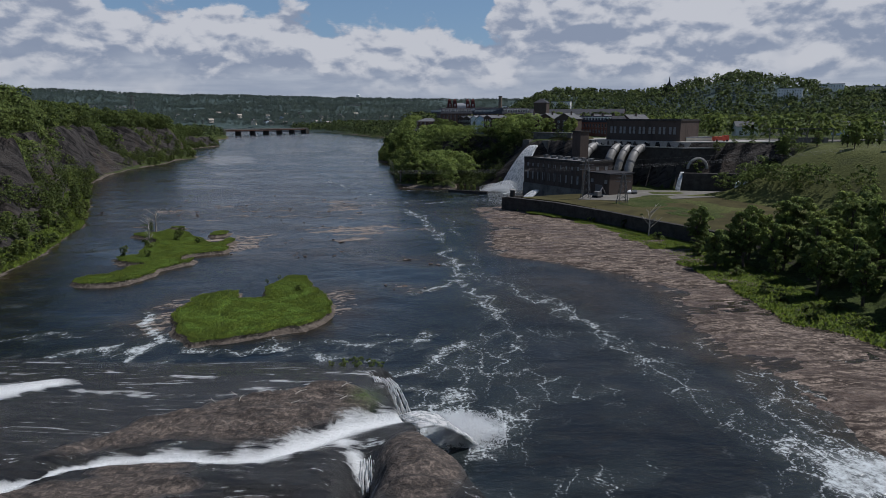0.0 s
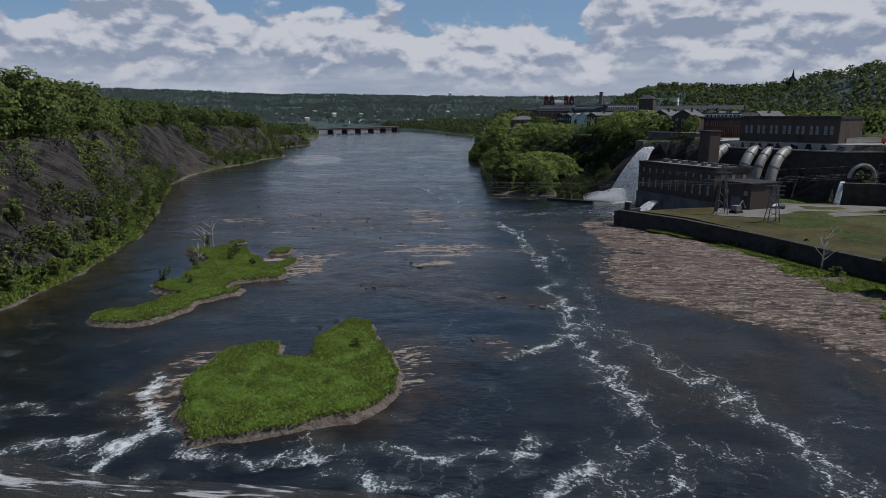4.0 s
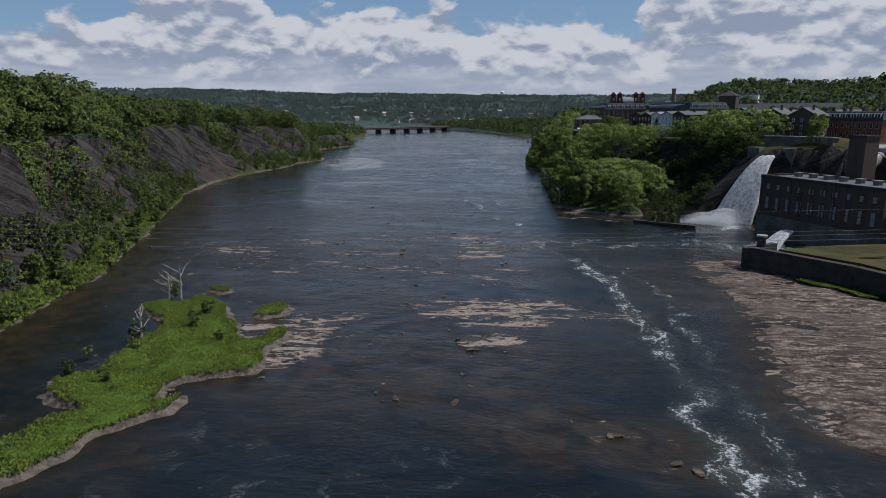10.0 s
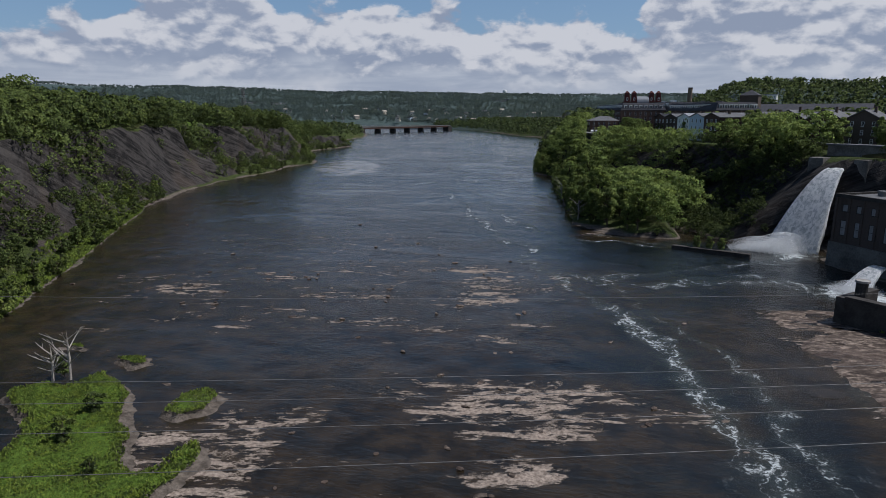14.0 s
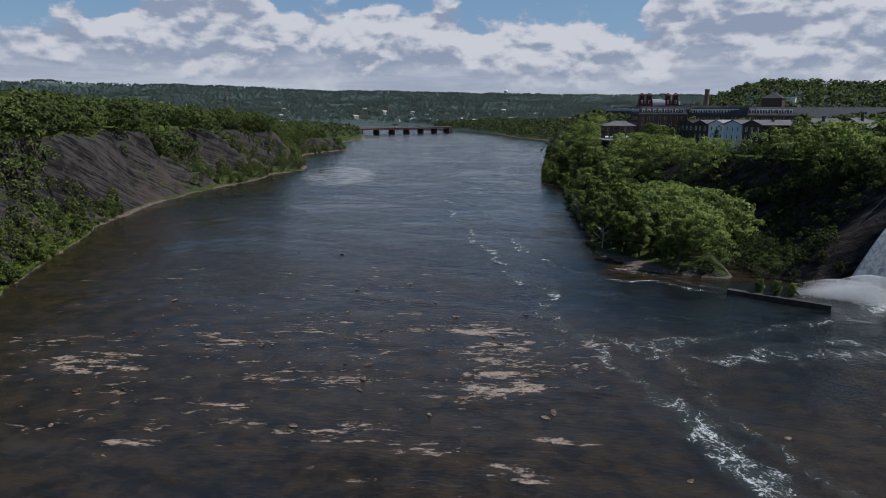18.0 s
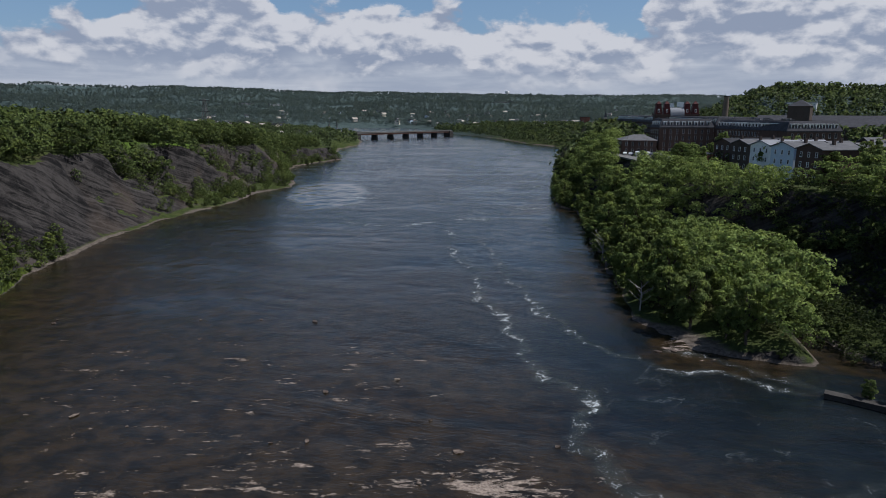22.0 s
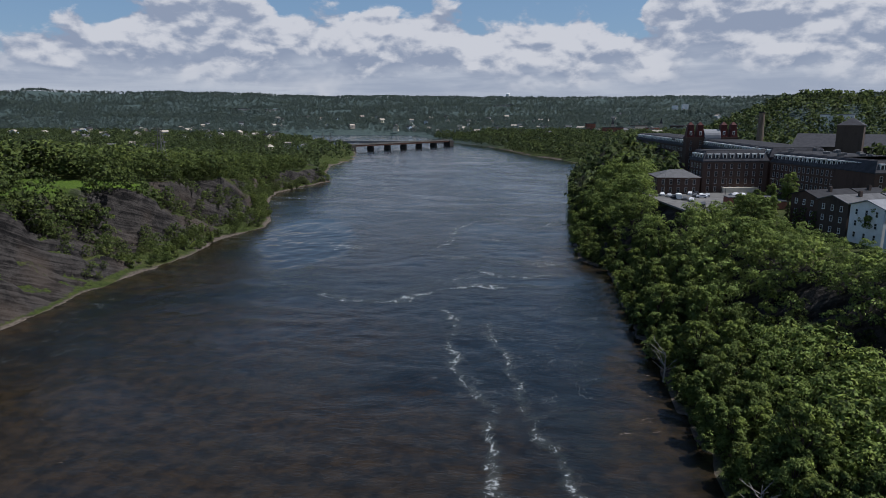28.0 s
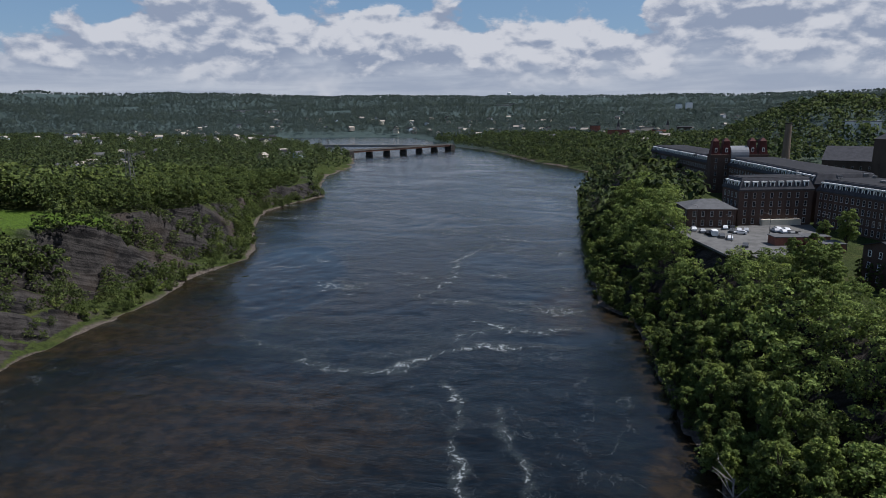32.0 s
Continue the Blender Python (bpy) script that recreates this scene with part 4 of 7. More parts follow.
def woods(name, places, tall, quads, size, mat, label, kind="stuff", up=0.0, rim=False):
    """Many far trees in one mesh of leaf tufts."""
    g = np.random.default_rng(len(places))
    proto = []
    for k in range(8):
        hs = np.array([0.28, 0.38, 0.44, 0.52, 0.58, 0.64, 0.70, 0.76, 0.82, 0.88, 0.93])
        span = 0.40 * np.sin(np.pi * (hs - 0.12) / 0.95) ** 0.7
        turn = 2.4 * np.arange(len(hs)) + g.uniform(0, 6.28)
        out_ = span * g.uniform(0.35, 0.95, len(hs))
        cs = np.stack([out_ * np.cos(turn), out_ * np.sin(turn), hs + g.uniform(-0.03, 0.03, len(hs))], 1)
        proto.append(tufts(cs, g.uniform(0.13, 0.25, len(hs)) * (1.15 - 0.4 * hs) * (1.0 if quads > 200 else 1.4), quads, size, g))
    p = np.array(places)
    z = height(p[:, 0], p[:, 1])
    out, leans = [], []
    for i in range(len(p)):
        s = tall * g.uniform(0.7, 1.25)
        if rim:
            s = min(s, float(below_rim(p[i, 0], p[i, 1], z[i])) * g.uniform(0.85, 1.1))
        a = g.uniform(0, 6.28)
        q = proto[i % 8][0] * s
        c, sn = math.cos(a), math.sin(a)
        q = np.stack([q[..., 0] * c - q[..., 1] * sn, q[..., 0] * sn + q[..., 1] * c, q[..., 2]], -1) + (p[i, 0], p[i, 1], z[i] - 0.06 * s)
        out.append(q)
        t = proto[i % 8][1] + (0, 0, up)
        leans.append(np.stack([t[:, 0] * c - t[:, 1] * sn, t[:, 0] * sn + t[:, 1] * c, t[:, 2]], -1))
    v = np.concatenate(out).reshape(-1, 3)
    me = mesh_from(name, v, np.arange(len(v)).reshape(-1, 4), (mat,))
    attribute(me, "lean", np.concatenate(leans))
    return tagged(new(name, me), label, "trees", kind=kind)


def on_crag(x, y):
    """The bare dark crag between the wooded point and the waterfall."""
    r = float(along(RIGHT_SHORE, y))
    return 334 < y < 402 and 0.60 < (x - r) / (float(along(RIGHT_RIM, y)) - r) < 0.90


# the wooded bluff of the mill side: the trees nearest the water stand alone, the rest close up behind
CRAG_X = 6.0  # the bare end of the point by the waterfall begins here
bluff = scatter(14000, -64, 320, 60, 660, lambda x, y: (5.5 if y < 352 else 1.2) < inland_r(x, y) < float(along(RIGHT_RIM, y)) - float(along(RIGHT_SHORE, y)) + 5 and clear_of(x, y) and not on_crag(x, y) and not (x > CRAG_X and y < 352), 4.4)
bluff.sort(key=lambda p: inland_r(*p) + 0.05 * abs(p[1] - 420))
for x, y in bluff[:135]:
    room = float(below_rim(x, y, float(height(x, y)))) / 12.5
    plant(KINDS[rng.integers(0, 6)], x, y, min(room, rng.uniform(0.6, 1.12) * (0.75 if inland_r(x, y) < 5 else 1.0)), 0.3)
# a stand of taller trees between the car park and the row of houses
for x, y in scatter(500, -5, 458, 9, 497, lambda x, y: x > -5 + 0.12 * (y - 458) and x < 9 - 0.25 * abs(y - 486), 4.2)[:22]:
    plant(KINDS[rng.integers(0, 4)], x, y, (rng.uniform(32.0, 34.5) - float(height(x, y))) / 12.5, 0.3)
plant(KINDS[3], 21.6, 515, 0.85, 0.3)
plant(KINDS[1], 18.5, 527, 0.62, 0.3, 25.2)
for k in range(9):  # scrub that hides the bank below the car park's edge
    x, y = -17.5 + 2.4 * k, 498.0 - 0.5 * k + rng.uniform(-1.0, 0.0)
    plant(BUSHES[rng.integers(0, 2)], x, y, max(0.7, min(1.6, (26.4 - float(height(x, y))) / 4.0)), 0.1)
EVERGREEN = tree_kind(31, 7.8, 1.15, 2200, 0.20, 22, LEAF, 0.04, "evergreen", "narrow dark evergreen in front of the row houses", "evergreens by the row houses")
EVERGREEN.matrix_basis = pose(9.3, 472.0, float(height(9.3, 472.0)) - 0.1)
for x, y, s_ in ((10.6, 469.0, 0.9), (12.0, 466.2, 1.1), (13.5, 462.5, 0.95)):
    plant(EVERGREEN, x, y, s_, 0.1)
woods("bluff_woods", bluff[135:], 11.5, 900, 0.031, LEAF_LIT, "dense green woods on the bluff below the mill", rim=True)
for x, y in scatter(1500, -64, 322, 20, 640, lambda x, y: (4.0 if y < 352 else 0.3) < inland_r(x, y) < 6 and x < CRAG_X, 3.2)[:90]:
    plant(BUSHES[rng.integers(0, 3)], x, y, rng.uniform(0.5, 1.0), 0.1)


def bare_cliff(x, y):
    """True on the open faces of the shale cliff."""
    u = (inland_l(x, y) - float(along(STRAND, y))) / float(along(CLIFF_RUN, y))
    return 0.0 < u < 0.95


def left_wood(x, y):
    if not clear_of(x, y):
        return False
    u = (inland_l(x, y) - float(along(STRAND, y))) / float(along(CLIFF_RUN, y))
    return u > 0.93


def on_brow(x, y):
    u = (inland_l(x, y) - float(along(STRAND, y))) / float(along(CLIFF_RUN, y))
    return u > 0.80 and inland_l(x, y) < 75 and clear_of(x, y)


brow = scatter(16000, -360, 60, -100, 780, on_brow, 4.2)
woods("cliff_brow_woods", [p for p in brow if p[1] > 320], 12.5, 420, 0.046, LEAF, "dense green woods along the cliff brow", up=0.45)
woods("near_brow_woods", [p for p in brow if p[1] <= 320], 16.0, 950, 0.029, LEAF, "tall green woods along the nearer cliff brow", up=0.45)
near = scatter(12000, -420, 60, -150, 760, lambda x, y: left_wood(x, y) and inland_l(x, y) > 73, 5.4)
woods("cliff_top_woods", near, 15.0, 120, 0.08, LEAF, "dense green woods along the cliff top", up=0.45)
def scrubby(x, y):
    """Scrub holds in the gullies and on the laps of the cliff; the lobes stay bare."""
    wet_ = 0.62 - float(lobes(np.array([x]), np.array([y]))[0]) + 0.30 * patch(x, y)
    return wet_ > (-0.30 if y < 240 else -0.04 if y < 330 else 0.10 if y < 520 else -0.5 if y < 690 else 0.15)


patch = lambda x, y: float(rough_noise(np.array([x]), np.array([y]), 24, 12.0, 3)[0])
mid = scatter(9000, -300, 60, -95, 1130, lambda x, y: bare_cliff(x, y) and scrubby(x, y), 2.6)
woods("cliff_scrub", [p for p in mid if p[1] < 520], 6.2, 260, 0.048, LEAF, "green scrub growing on the shale cliff")
woods("cliff_thicket", [p for p in mid if p[1] >= 520], 7.0, 260, 0.05, LEAF, "green thicket spilling down the cliff")
for x, y in scatter(9000, -290, 60, -95, 800, lambda x, y: 0.5 < inland_l(x, y) < float(along(STRAND, y)) + 6 and (y < 335 or patch(x, y) > -0.12), 3.6):
    plant(BUSHES[rng.integers(0, 3)], x, y, rng.uniform(0.6, 1.25), 0.1)
for x, y in scatter(2500, -290, 100, -95, 640, lambda x, y: 3 < inland_l(x, y) < float(along(STRAND, y)) + 7 and (y < 330 or patch(x, y) > 0.0), 11):
    plant(KINDS[rng.integers(0, 6)], x, y, rng.uniform(0.4, 0.68))
far_l = scatter(9000, -1500, 560, -230, 1750, lambda x, y: inland_l(x, y) > 8 and not (x > -420 and y < 760) and clear_of(x, y), 8.5)
woods("far_bank_woods", far_l, 12, 46, 0.12, LEAF_FAR, "far woods on the low bank beyond the cliffs", up=0.45)
far_r = scatter(30000, -420, 600, 1300, 1800, lambda x, y: inland_r(x, y) > 2 and clear_of(x, y), 7.6)
woods("hill_woods", far_r, 13, 46, 0.125, LEAF_FAR, "wooded hill and town trees behind the mills", up=0.4)
side_r = scatter(3000, 60, 280, 700, 640, lambda x, y: x > float(along(RIGHT_RIM, y)) + 40 and clear_of(x, y) and (patch(x, y) > -0.15), 9.0)
woods("town_trees", side_r, 11, 90, 0.1, LEAF, "leafy town trees among the buildings", up=0.3)
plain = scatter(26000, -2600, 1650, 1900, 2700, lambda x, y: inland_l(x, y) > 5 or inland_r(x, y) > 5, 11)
woods("plain_woods", plain, 14, 20, 0.20, LEAF_HAZE, "far woods on the valley floor", up=12.0)
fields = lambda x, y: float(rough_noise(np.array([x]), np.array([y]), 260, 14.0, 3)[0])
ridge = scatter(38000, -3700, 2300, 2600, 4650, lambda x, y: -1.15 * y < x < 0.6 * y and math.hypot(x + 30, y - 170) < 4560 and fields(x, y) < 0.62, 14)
woods("ridge_woods", ridge, 14, 12, 0.30, LEAF_HAZE, "distant wooded ridge", up=30.0)

# scrub that overhangs the water under the bluff, and on the dark crag
edge_ = scatter(6000, -72, 322, 40, 900, lambda x, y: -0.4 < inland_r(x, y) < 3.5 and y > 352 and x < CRAG_X, 2.0)
woods("bank_scrub", edge_, 4.2, 240, 0.055, LEAF_LIT, "green scrub overhanging the water below the bluff")
# crag growth, its shade painted in through the darkened leaves
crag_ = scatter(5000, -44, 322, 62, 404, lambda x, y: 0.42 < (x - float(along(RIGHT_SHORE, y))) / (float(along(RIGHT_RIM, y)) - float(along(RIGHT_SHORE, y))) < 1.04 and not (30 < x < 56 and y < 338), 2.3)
woods("crag_scrub", crag_, 4.6, 220, 0.055, LEAF_SHADED, "green ivy and scrub hanging over the crag, leaves darkened for shade")
foot_ = scatter(6000, -360, 345, -190, 960, lambda x, y: 0.2 < inland_l(x, y) < float(along(STRAND, y)) + 4 and patch(x, y) > -0.35, 2.4)
woods("cliff_foot_scrub", foot_, 4.4, 240, 0.055, LEAF, "green scrub along the foot of the shale cliff")
slope_ = scatter(2600, 96, 150, 200, 268, lambda x, y: x > 150 - 0.50 * (y - 176) and patch(x, y) > -0.5 and float(height(x, y)) < 13, 4.4)
woods("slope_woods", slope_, 8.5, 420, 0.045, LEAF, "green woods on the slope behind the yard")
hedge_ = [(16 + 29 * k / 26 + rng.uniform(-1, 1), 397 - 57 * k / 26 + rng.uniform(-1.5, 1.5)) for k in range(27)]
woods("rim_hedge", hedge_, 6.0, 420, 0.045, LEAF, "overgrown hedge along the rim above the crag")
bank_ = scatter(900, 106, 268, 162, 300, lambda x, y: 7 < float(height(x, y)) < 24.5, 3.6)
woods("wall_foot_trees", bank_, 6.5, 420, 0.045, LEAF, "small trees at the foot of the retaining wall")

# ---------------------------------------------------------------- building helpers


def facade(a, b, z):
    """The pose of a front that runs from a to b (its right end as seen from outside), and its length. Inside lies at +y."""
    return pose(a[0], a[1], z, 0, 0, math.degrees(math.atan2(b[1] - a[1], b[0] - a[0]))), math.dist(a, b)


def two_tone(name, rows, mats):
    """A mesh of boxes; each row is a box and the index of its material."""
    bm = bmesh.new()
    for *r, k in rows:
        n0 = len(bm.faces)
        box(bm, *r)
        bm.faces.ensure_lookup_table()
        for f in bm.faces[n0:]:
            f.material_index = k
    me = mesh(name, bm, mats[0])
    for m in mats[1:]:
        me.materials.append(m)
    return me


def window_mesh(wide, tall, pane, trim=WHITE_PAINT, rim=0.10, bars=True):
    """A sash window about its bottom middle, standing in the plane y = 0: pane set back behind frame and sill."""
    h = wide / 2
    xs = [-h, -h + rim, h - rim, h]
    zs = [-0.14, 0.02] + ([tall * 0.48, tall * 0.48 + rim * 0.8] if bars else []) + [tall - rim, tall]
    bm, found = bmesh.new(), {}

    def quad(pts, k):
        vs = [found.setdefault(q, None) or found.update({q: bm.verts.new(q)}) or found[q] for q in pts]
        bm.faces.new(vs).material_index = k

    def depth(i, j):
        if j == 0:
            return -0.2
        return -0.07 if bars and j == 2 and i == 1 else -0.02 if i == 1 and j < len(zs) - 2 else -0.09

    for i in range(3):
        for j in range(len(zs) - 1):
            y, (a, b), (c, e) = depth(i, j), xs[i:i + 2], zs[j:j + 2]
            quad([(a, y, c), (b, y, c), (b, y, e), (a, y, e)], 1 if y == -0.02 else 0)
            y2 = depth(i + 1, j) if i < 2 else 0.06
            if y2 != y:
                quad([(b, y, c), (b, y2, c), (b, y2, e), (b, y, e)], 0)
            y2 = depth(i, j + 1) if j < len(zs) - 2 else 0.06
            if y2 != y:
                quad([(a, y, e), (b, y, e), (b, y2, e), (a, y2, e)], 0)
            if i == 0:
                quad([(a, 0.06, c), (a, y, c), (a, y, e), (a, 0.06, e)], 0)
            if j == 0:
                quad([(a, 0.06, c), (b, 0.06, c), (b, y, c), (a, y, c)], 0)
    me = mesh("window", bm, trim)
    me.materials.append(pane)
    return me


def put_windows(parent, me, xs, zs, y=-0.03, name="window"):
    for z in zs:
        for x in xs:
            at(part(name, me, None, parent), pose(x, y, z))


def gable_roof(length, depth, z, rise, over=0.5, thick=0.25, along_x=True):
    """A pitched roof over a plan from (0, 0) to (length, depth), as one shell with thickness."""
    bm = bmesh.new()
    if along_x:
        prof = [(-over, z - 0.1), (depth / 2, z + rise), (depth + over, z - 0.1), (depth + over, z - 0.1 - thick), (depth / 2, z + rise - thick), (-over, z - 0.1 - thick)]
        ring = [[bm.verts.new((x, p, q)) for p, q in prof] for x in (-over, length + over)]
    else:
        prof = [(-over, z - 0.1), (length / 2, z + rise), (length + over, z - 0.1), (length + over, z - 0.1 - thick), (length / 2, z + rise - thick), (-over, z - 0.1 - thick)]
        ring = [[bm.verts.new((p, y, q)) for p, q in prof] for y in (-over, depth + over)]
    bm.faces.new(ring[0]), bm.faces.new(ring[1][::-1])
    for i in range(6):
        j = (i + 1) % 6
        bm.faces.new((ring[0][j], ring[0][i], ring[1][i], ring[1][j]))
    return bm


def gable_walls(length, depth, z0, z1, rise, along_x=True):
    """Walls up to the eaves with their two gables."""
    bm = bmesh.new()
    if along_x:
        prof = [(0, z0), (depth, z0), (depth, z1 - 0.2), (depth / 2, z1 + rise - 0.3), (0, z1 - 0.2)]
        ring = [[bm.verts.new((x, p, q)) for p, q in prof] for x in (0, length)]
    else:
        prof = [(0, z0), (length, z0), (length, z1 - 0.2), (length / 2, z1 + rise - 0.3), (0, z1 - 0.2)]
        ring = [[bm.verts.new((p, y, q)) for p, q in prof] for y in (0, depth)]
    bm.faces.new(ring[0][::-1]), bm.faces.new(ring[1])
    for i in range(5):
        j = (i + 1) % 5
        bm.faces.new((ring[0][i], ring[0][j], ring[1][j], ring[1][i]))
    return bm


def mansard(length, depth, z, rise, inset=1.5):
    """A steep slated skirt under a flat deck."""
    o = 0.35
    bm = bmesh.new()
    rings = []
    for dx, h in ((-o, z - 0.25), (-o, z + 0.1), (inset, z + rise), (inset + 0.3, z + rise + 0.15)):
        rings.append([bm.verts.new(p) for p in ((dx, dx, h), (length - dx, dx, h), (length - dx, depth - dx, h), (dx, depth - dx, h))])
    for a, b in zip(rings, rings[1:]):
        for i in range(4):
            j = (i + 1) % 4
            bm.faces.new((a[i], a[j], b[j], b[i]))
    bm.faces.new(rings[-1]), bm.faces.new(rings[0][::-1])
    return bm


def spaced(length, n, margin):
    return [margin + (length - 2 * margin) * (i + 0.5) / n for i in range(n)]


FRAME = m_plain("weathered_window_paint", (0.42, 0.41, 0.39), 0.7, 0.08, 0.8)
PANE = window_mesh(1.1, 2.0, GLASS, FRAME, 0.09)
PANE_SMALL = window_mesh(0.9, 1.5, GLASS)
DORMER = two_tone("dormer", [(-0.85, -0.1, 0, 0.85, 1.5, 2.0, 0), (-0.55, -0.16, 0.25, 0.55, -0.08, 1.7, 1), (-1.05, -0.35, 1.95, 1.05, 1.7, 2.25, 0), (-0.75, -0.2, 0.05, -0.55, -0.05, 1.9, 0), (0.55, -0.2, 0.05, 0.75, -0.05, 1.9, 0)], (WHITE_PAINT, GLASS))

# ---------------------------------------------------------------- the old mill


def wing(mill, a, b, depth, floors, bays, z0=25.0, eave=38.5, rise=4.0, dormers=True, side=0):
    """One range of the mill: brick walls with rows of sash windows under a dormered mansard."""
    m, ln = facade(a, b, 0)
    body = at(part("wall", boxes((0, 0, z0 - 4, ln, depth, eave)), BRICK, mill), m)
    part("cornice", boxes((-0.3, -0.3, eave - 0.7, ln + 0.3, -0.02, eave - 0.3)), BRICK_BROWN, body)
    roof = at(part("roof", mansard(ln, depth, eave, rise), SLATE, mill, "grey slate mansard roof"), m)
    part("roof_deck", boxes((1.9, 1.9, eave + rise + 0.1, ln - 1.9, depth - 1.9, eave + rise + 0.3)), ROOF_DARK, roof, "dark flat roof deck")
    step_z = (eave - z0 - 0.8) / floors
    put_windows(body, PANE, spaced(ln, bays, 1.0), [z0 + 0.9 + step_z * k for k in range(floors)])
    if dormers:
        for x in spaced(ln, bays, 1.2):
            at(part("dormer", DORMER, None, roof, "white-framed dormer window"), pose(x, 0.35, eave + 0.9))
    if side:
        turn = pose(ln, 0, 0, 0, 0, 90)
        for k in range(floors):
            for x in spaced(depth, side, 1.0):
                at(part("window", PANE, None, body), turn @ pose(x, -0.03, z0 + 0.9 + step_z * k))
    return body, roof, ln


mill = thing("textile_mill", "large dark red brick mill with mansard roof and red towers", "mill")
wing(mill, (-16, 776), (5, 668), 24, 4, 36, 24.5, 40.0, 3.6, True)
wing(mill, (12.5, 656), (27, 568), 24, 4, 26, 25, 40.0, 3.8)
_, froof, fl = wing(mill, (-2.5, 555), (25, 562), 14, 4, 8, 25, 38.8, 4.2)
left_side = facade((-2.5, 555), (25, 562), 0)[0] @ pose(0, 14, 0, 0, 0, -90)
for k in range(4):
    for x in spaced(14, 4, 1.0):
        at(part("window", PANE, None, mill), left_side @ pose(x, -0.03, 25.9 + 3.25 * k))
for x in spaced(14, 4, 1.2):
    at(part("dormer", DORMER, None, mill, "white-framed dormer window"), left_side @ pose(x, 0.35, 39.7))
wing(mill, (26, 561), (47, 511), 24, 4, 21, 25, 38.6, 4.0)
wing(mill, (46, 509), (70, 517), 22, 4, 8, 25, 38.6, 4.0)
at(part("entrance_canopy", boxes((0, -1.6, 0, 15, -0.1, 2.5)), CREAM, mill, "pale painted ground-floor annex"), facade((-2.5, 555), (25, 562), 25)[0] @ pose(9, 0, 0))
g = np.random.default_rng(5)
for x, y, n in ((2, 690, 10), (24, 640, 14), (24, 585, 10), (45, 545, 14)):
    for _ in range(n):
        px, py, h = x + g.uniform(-3, 14), y + g.uniform(-26, 26), g.uniform(0.7, 1.6)
        at(part("roof_unit", boxes((-0.9, -0.7, 0, 0.9, 0.7, h)), STEEL, mill, "grey rooftop air unit"), pose(px, py, 42.6, 0, 0, g.uniform(0, 90)))


def mill_tower(x, y):
    """A square brick tower with two steep red-capped turrets."""
    t = at(part("tower", boxes((-5.2, -3.2, 21, 5.2, 3.2, 45.2), (-5.5, -3.5, 44.6, 5.5, 3.5, 45.3)), BRICK, mill, "square brick stair tower"), pose(x, y, 0, 0, 0, 8))
    for cx in (-2.7, 2.7):
        sq = [(cx - 2.3, -2.4), (cx + 2.3, -2.4), (cx + 2.3, 2.4), (cx - 2.3, 2.4)]
        part("turret_roof", extrude(sq, 45.3, 51.6, 0.66), RED_METAL, t, "steep dark red turret roof")
        sq2 = [(cx + (a - cx) * 0.78, b * 0.78) for a, b in sq]
        part("turret_cornice", extrude(sq2, 51.6, 52.1), RED_METAL, t)
        part("turret_cap", extrude([(cx + (a - cx) * 0.7, b * 0.7) for a, b in sq], 52.1, 53.7, 0.3), RED_METAL, t)
        for sx in (-1, 1):
            at(part("round_window", two_tone("window", [(-0.6, -0.2, 0, 0.6, 0.1, 2.2, 0), (-0.4, -0.26, 0.2, 0.4, -0.1, 1.9, 1)], (WHITE_PAINT, GLASS)), None, t), pose(cx, -2.15 if sx < 0 else 2.15, 46.4, 0, 0, 0 if sx < 0 else 180))
    put_windows(t, PANE, (-2.6, 2.6), (27, 30.6, 34.2, 37.8, 41.2), -3.23)
    return t


mill_tower(8.5, 660), mill_tower(27.0, 663)
at(part("arched_pavilion_roof", tube([(0, 0, 0), (9, 0, 0)], 4.6, 20), ROOF_PALE, mill, "pale arched roof between the towers"), pose(13.2, 661.5, 45.0, 0, 0, 8))
chim = thing("chimney_stack", "tall tapering tan brick chimney", "chimney", pose(65.5, 752, 24))
part("shaft", tube([(0, 0, 0), (0, 0, 33), (0, 0, 34.6)], [2.9, 1.9, 1.95], 14), BRICK_TAN, chim)
part("rim", tube([(0, 0, 34.6), (0, 0, 35.3)], 2.2, 14), DARK_STONE, chim)

annex = thing("mill_annex", "two-storey brick annex with a hipped grey roof", "building")
m, ln = facade((-21.5, 548), (-4, 550), 25)
ab = at(part("wall", boxes((0, 0, -3, ln, 17, 7.3)), BRICK, annex), m)
bm = bmesh.new()
lo = [bm.verts.new(p) for p in ((-0.6, -0.6, 7.2), (ln + 0.6, -0.6, 7.2), (ln + 0.6, 17.6, 7.2), (-0.6, 17.6, 7.2))]
hi = [bm.verts.new((7, 8.5, 10.0)), bm.verts.new((ln - 5, 8.5, 10.0))]
bm.faces.new((lo[0], lo[1], hi[1], hi[0])), bm.faces.new((lo[1], lo[2], hi[1])), bm.faces.new((lo[2], lo[3], hi[0], hi[1])), bm.faces.new((lo[3], lo[0], hi[0])), bm.faces.new(lo[::-1])
at(part("roof", bm, ROOF_GREY, annex), m)
put_windows(ab, PANE, spaced(ln, 5, 0.8), (1.0, 4.4))
turn = pose(0, 17, 0, 0, 0, -90)
for x in spaced(17, 5, 0.8):
    for z in (1.0, 4.4):
        at(part("window", PANE, None, ab), turn @ pose(x, -0.03, z))

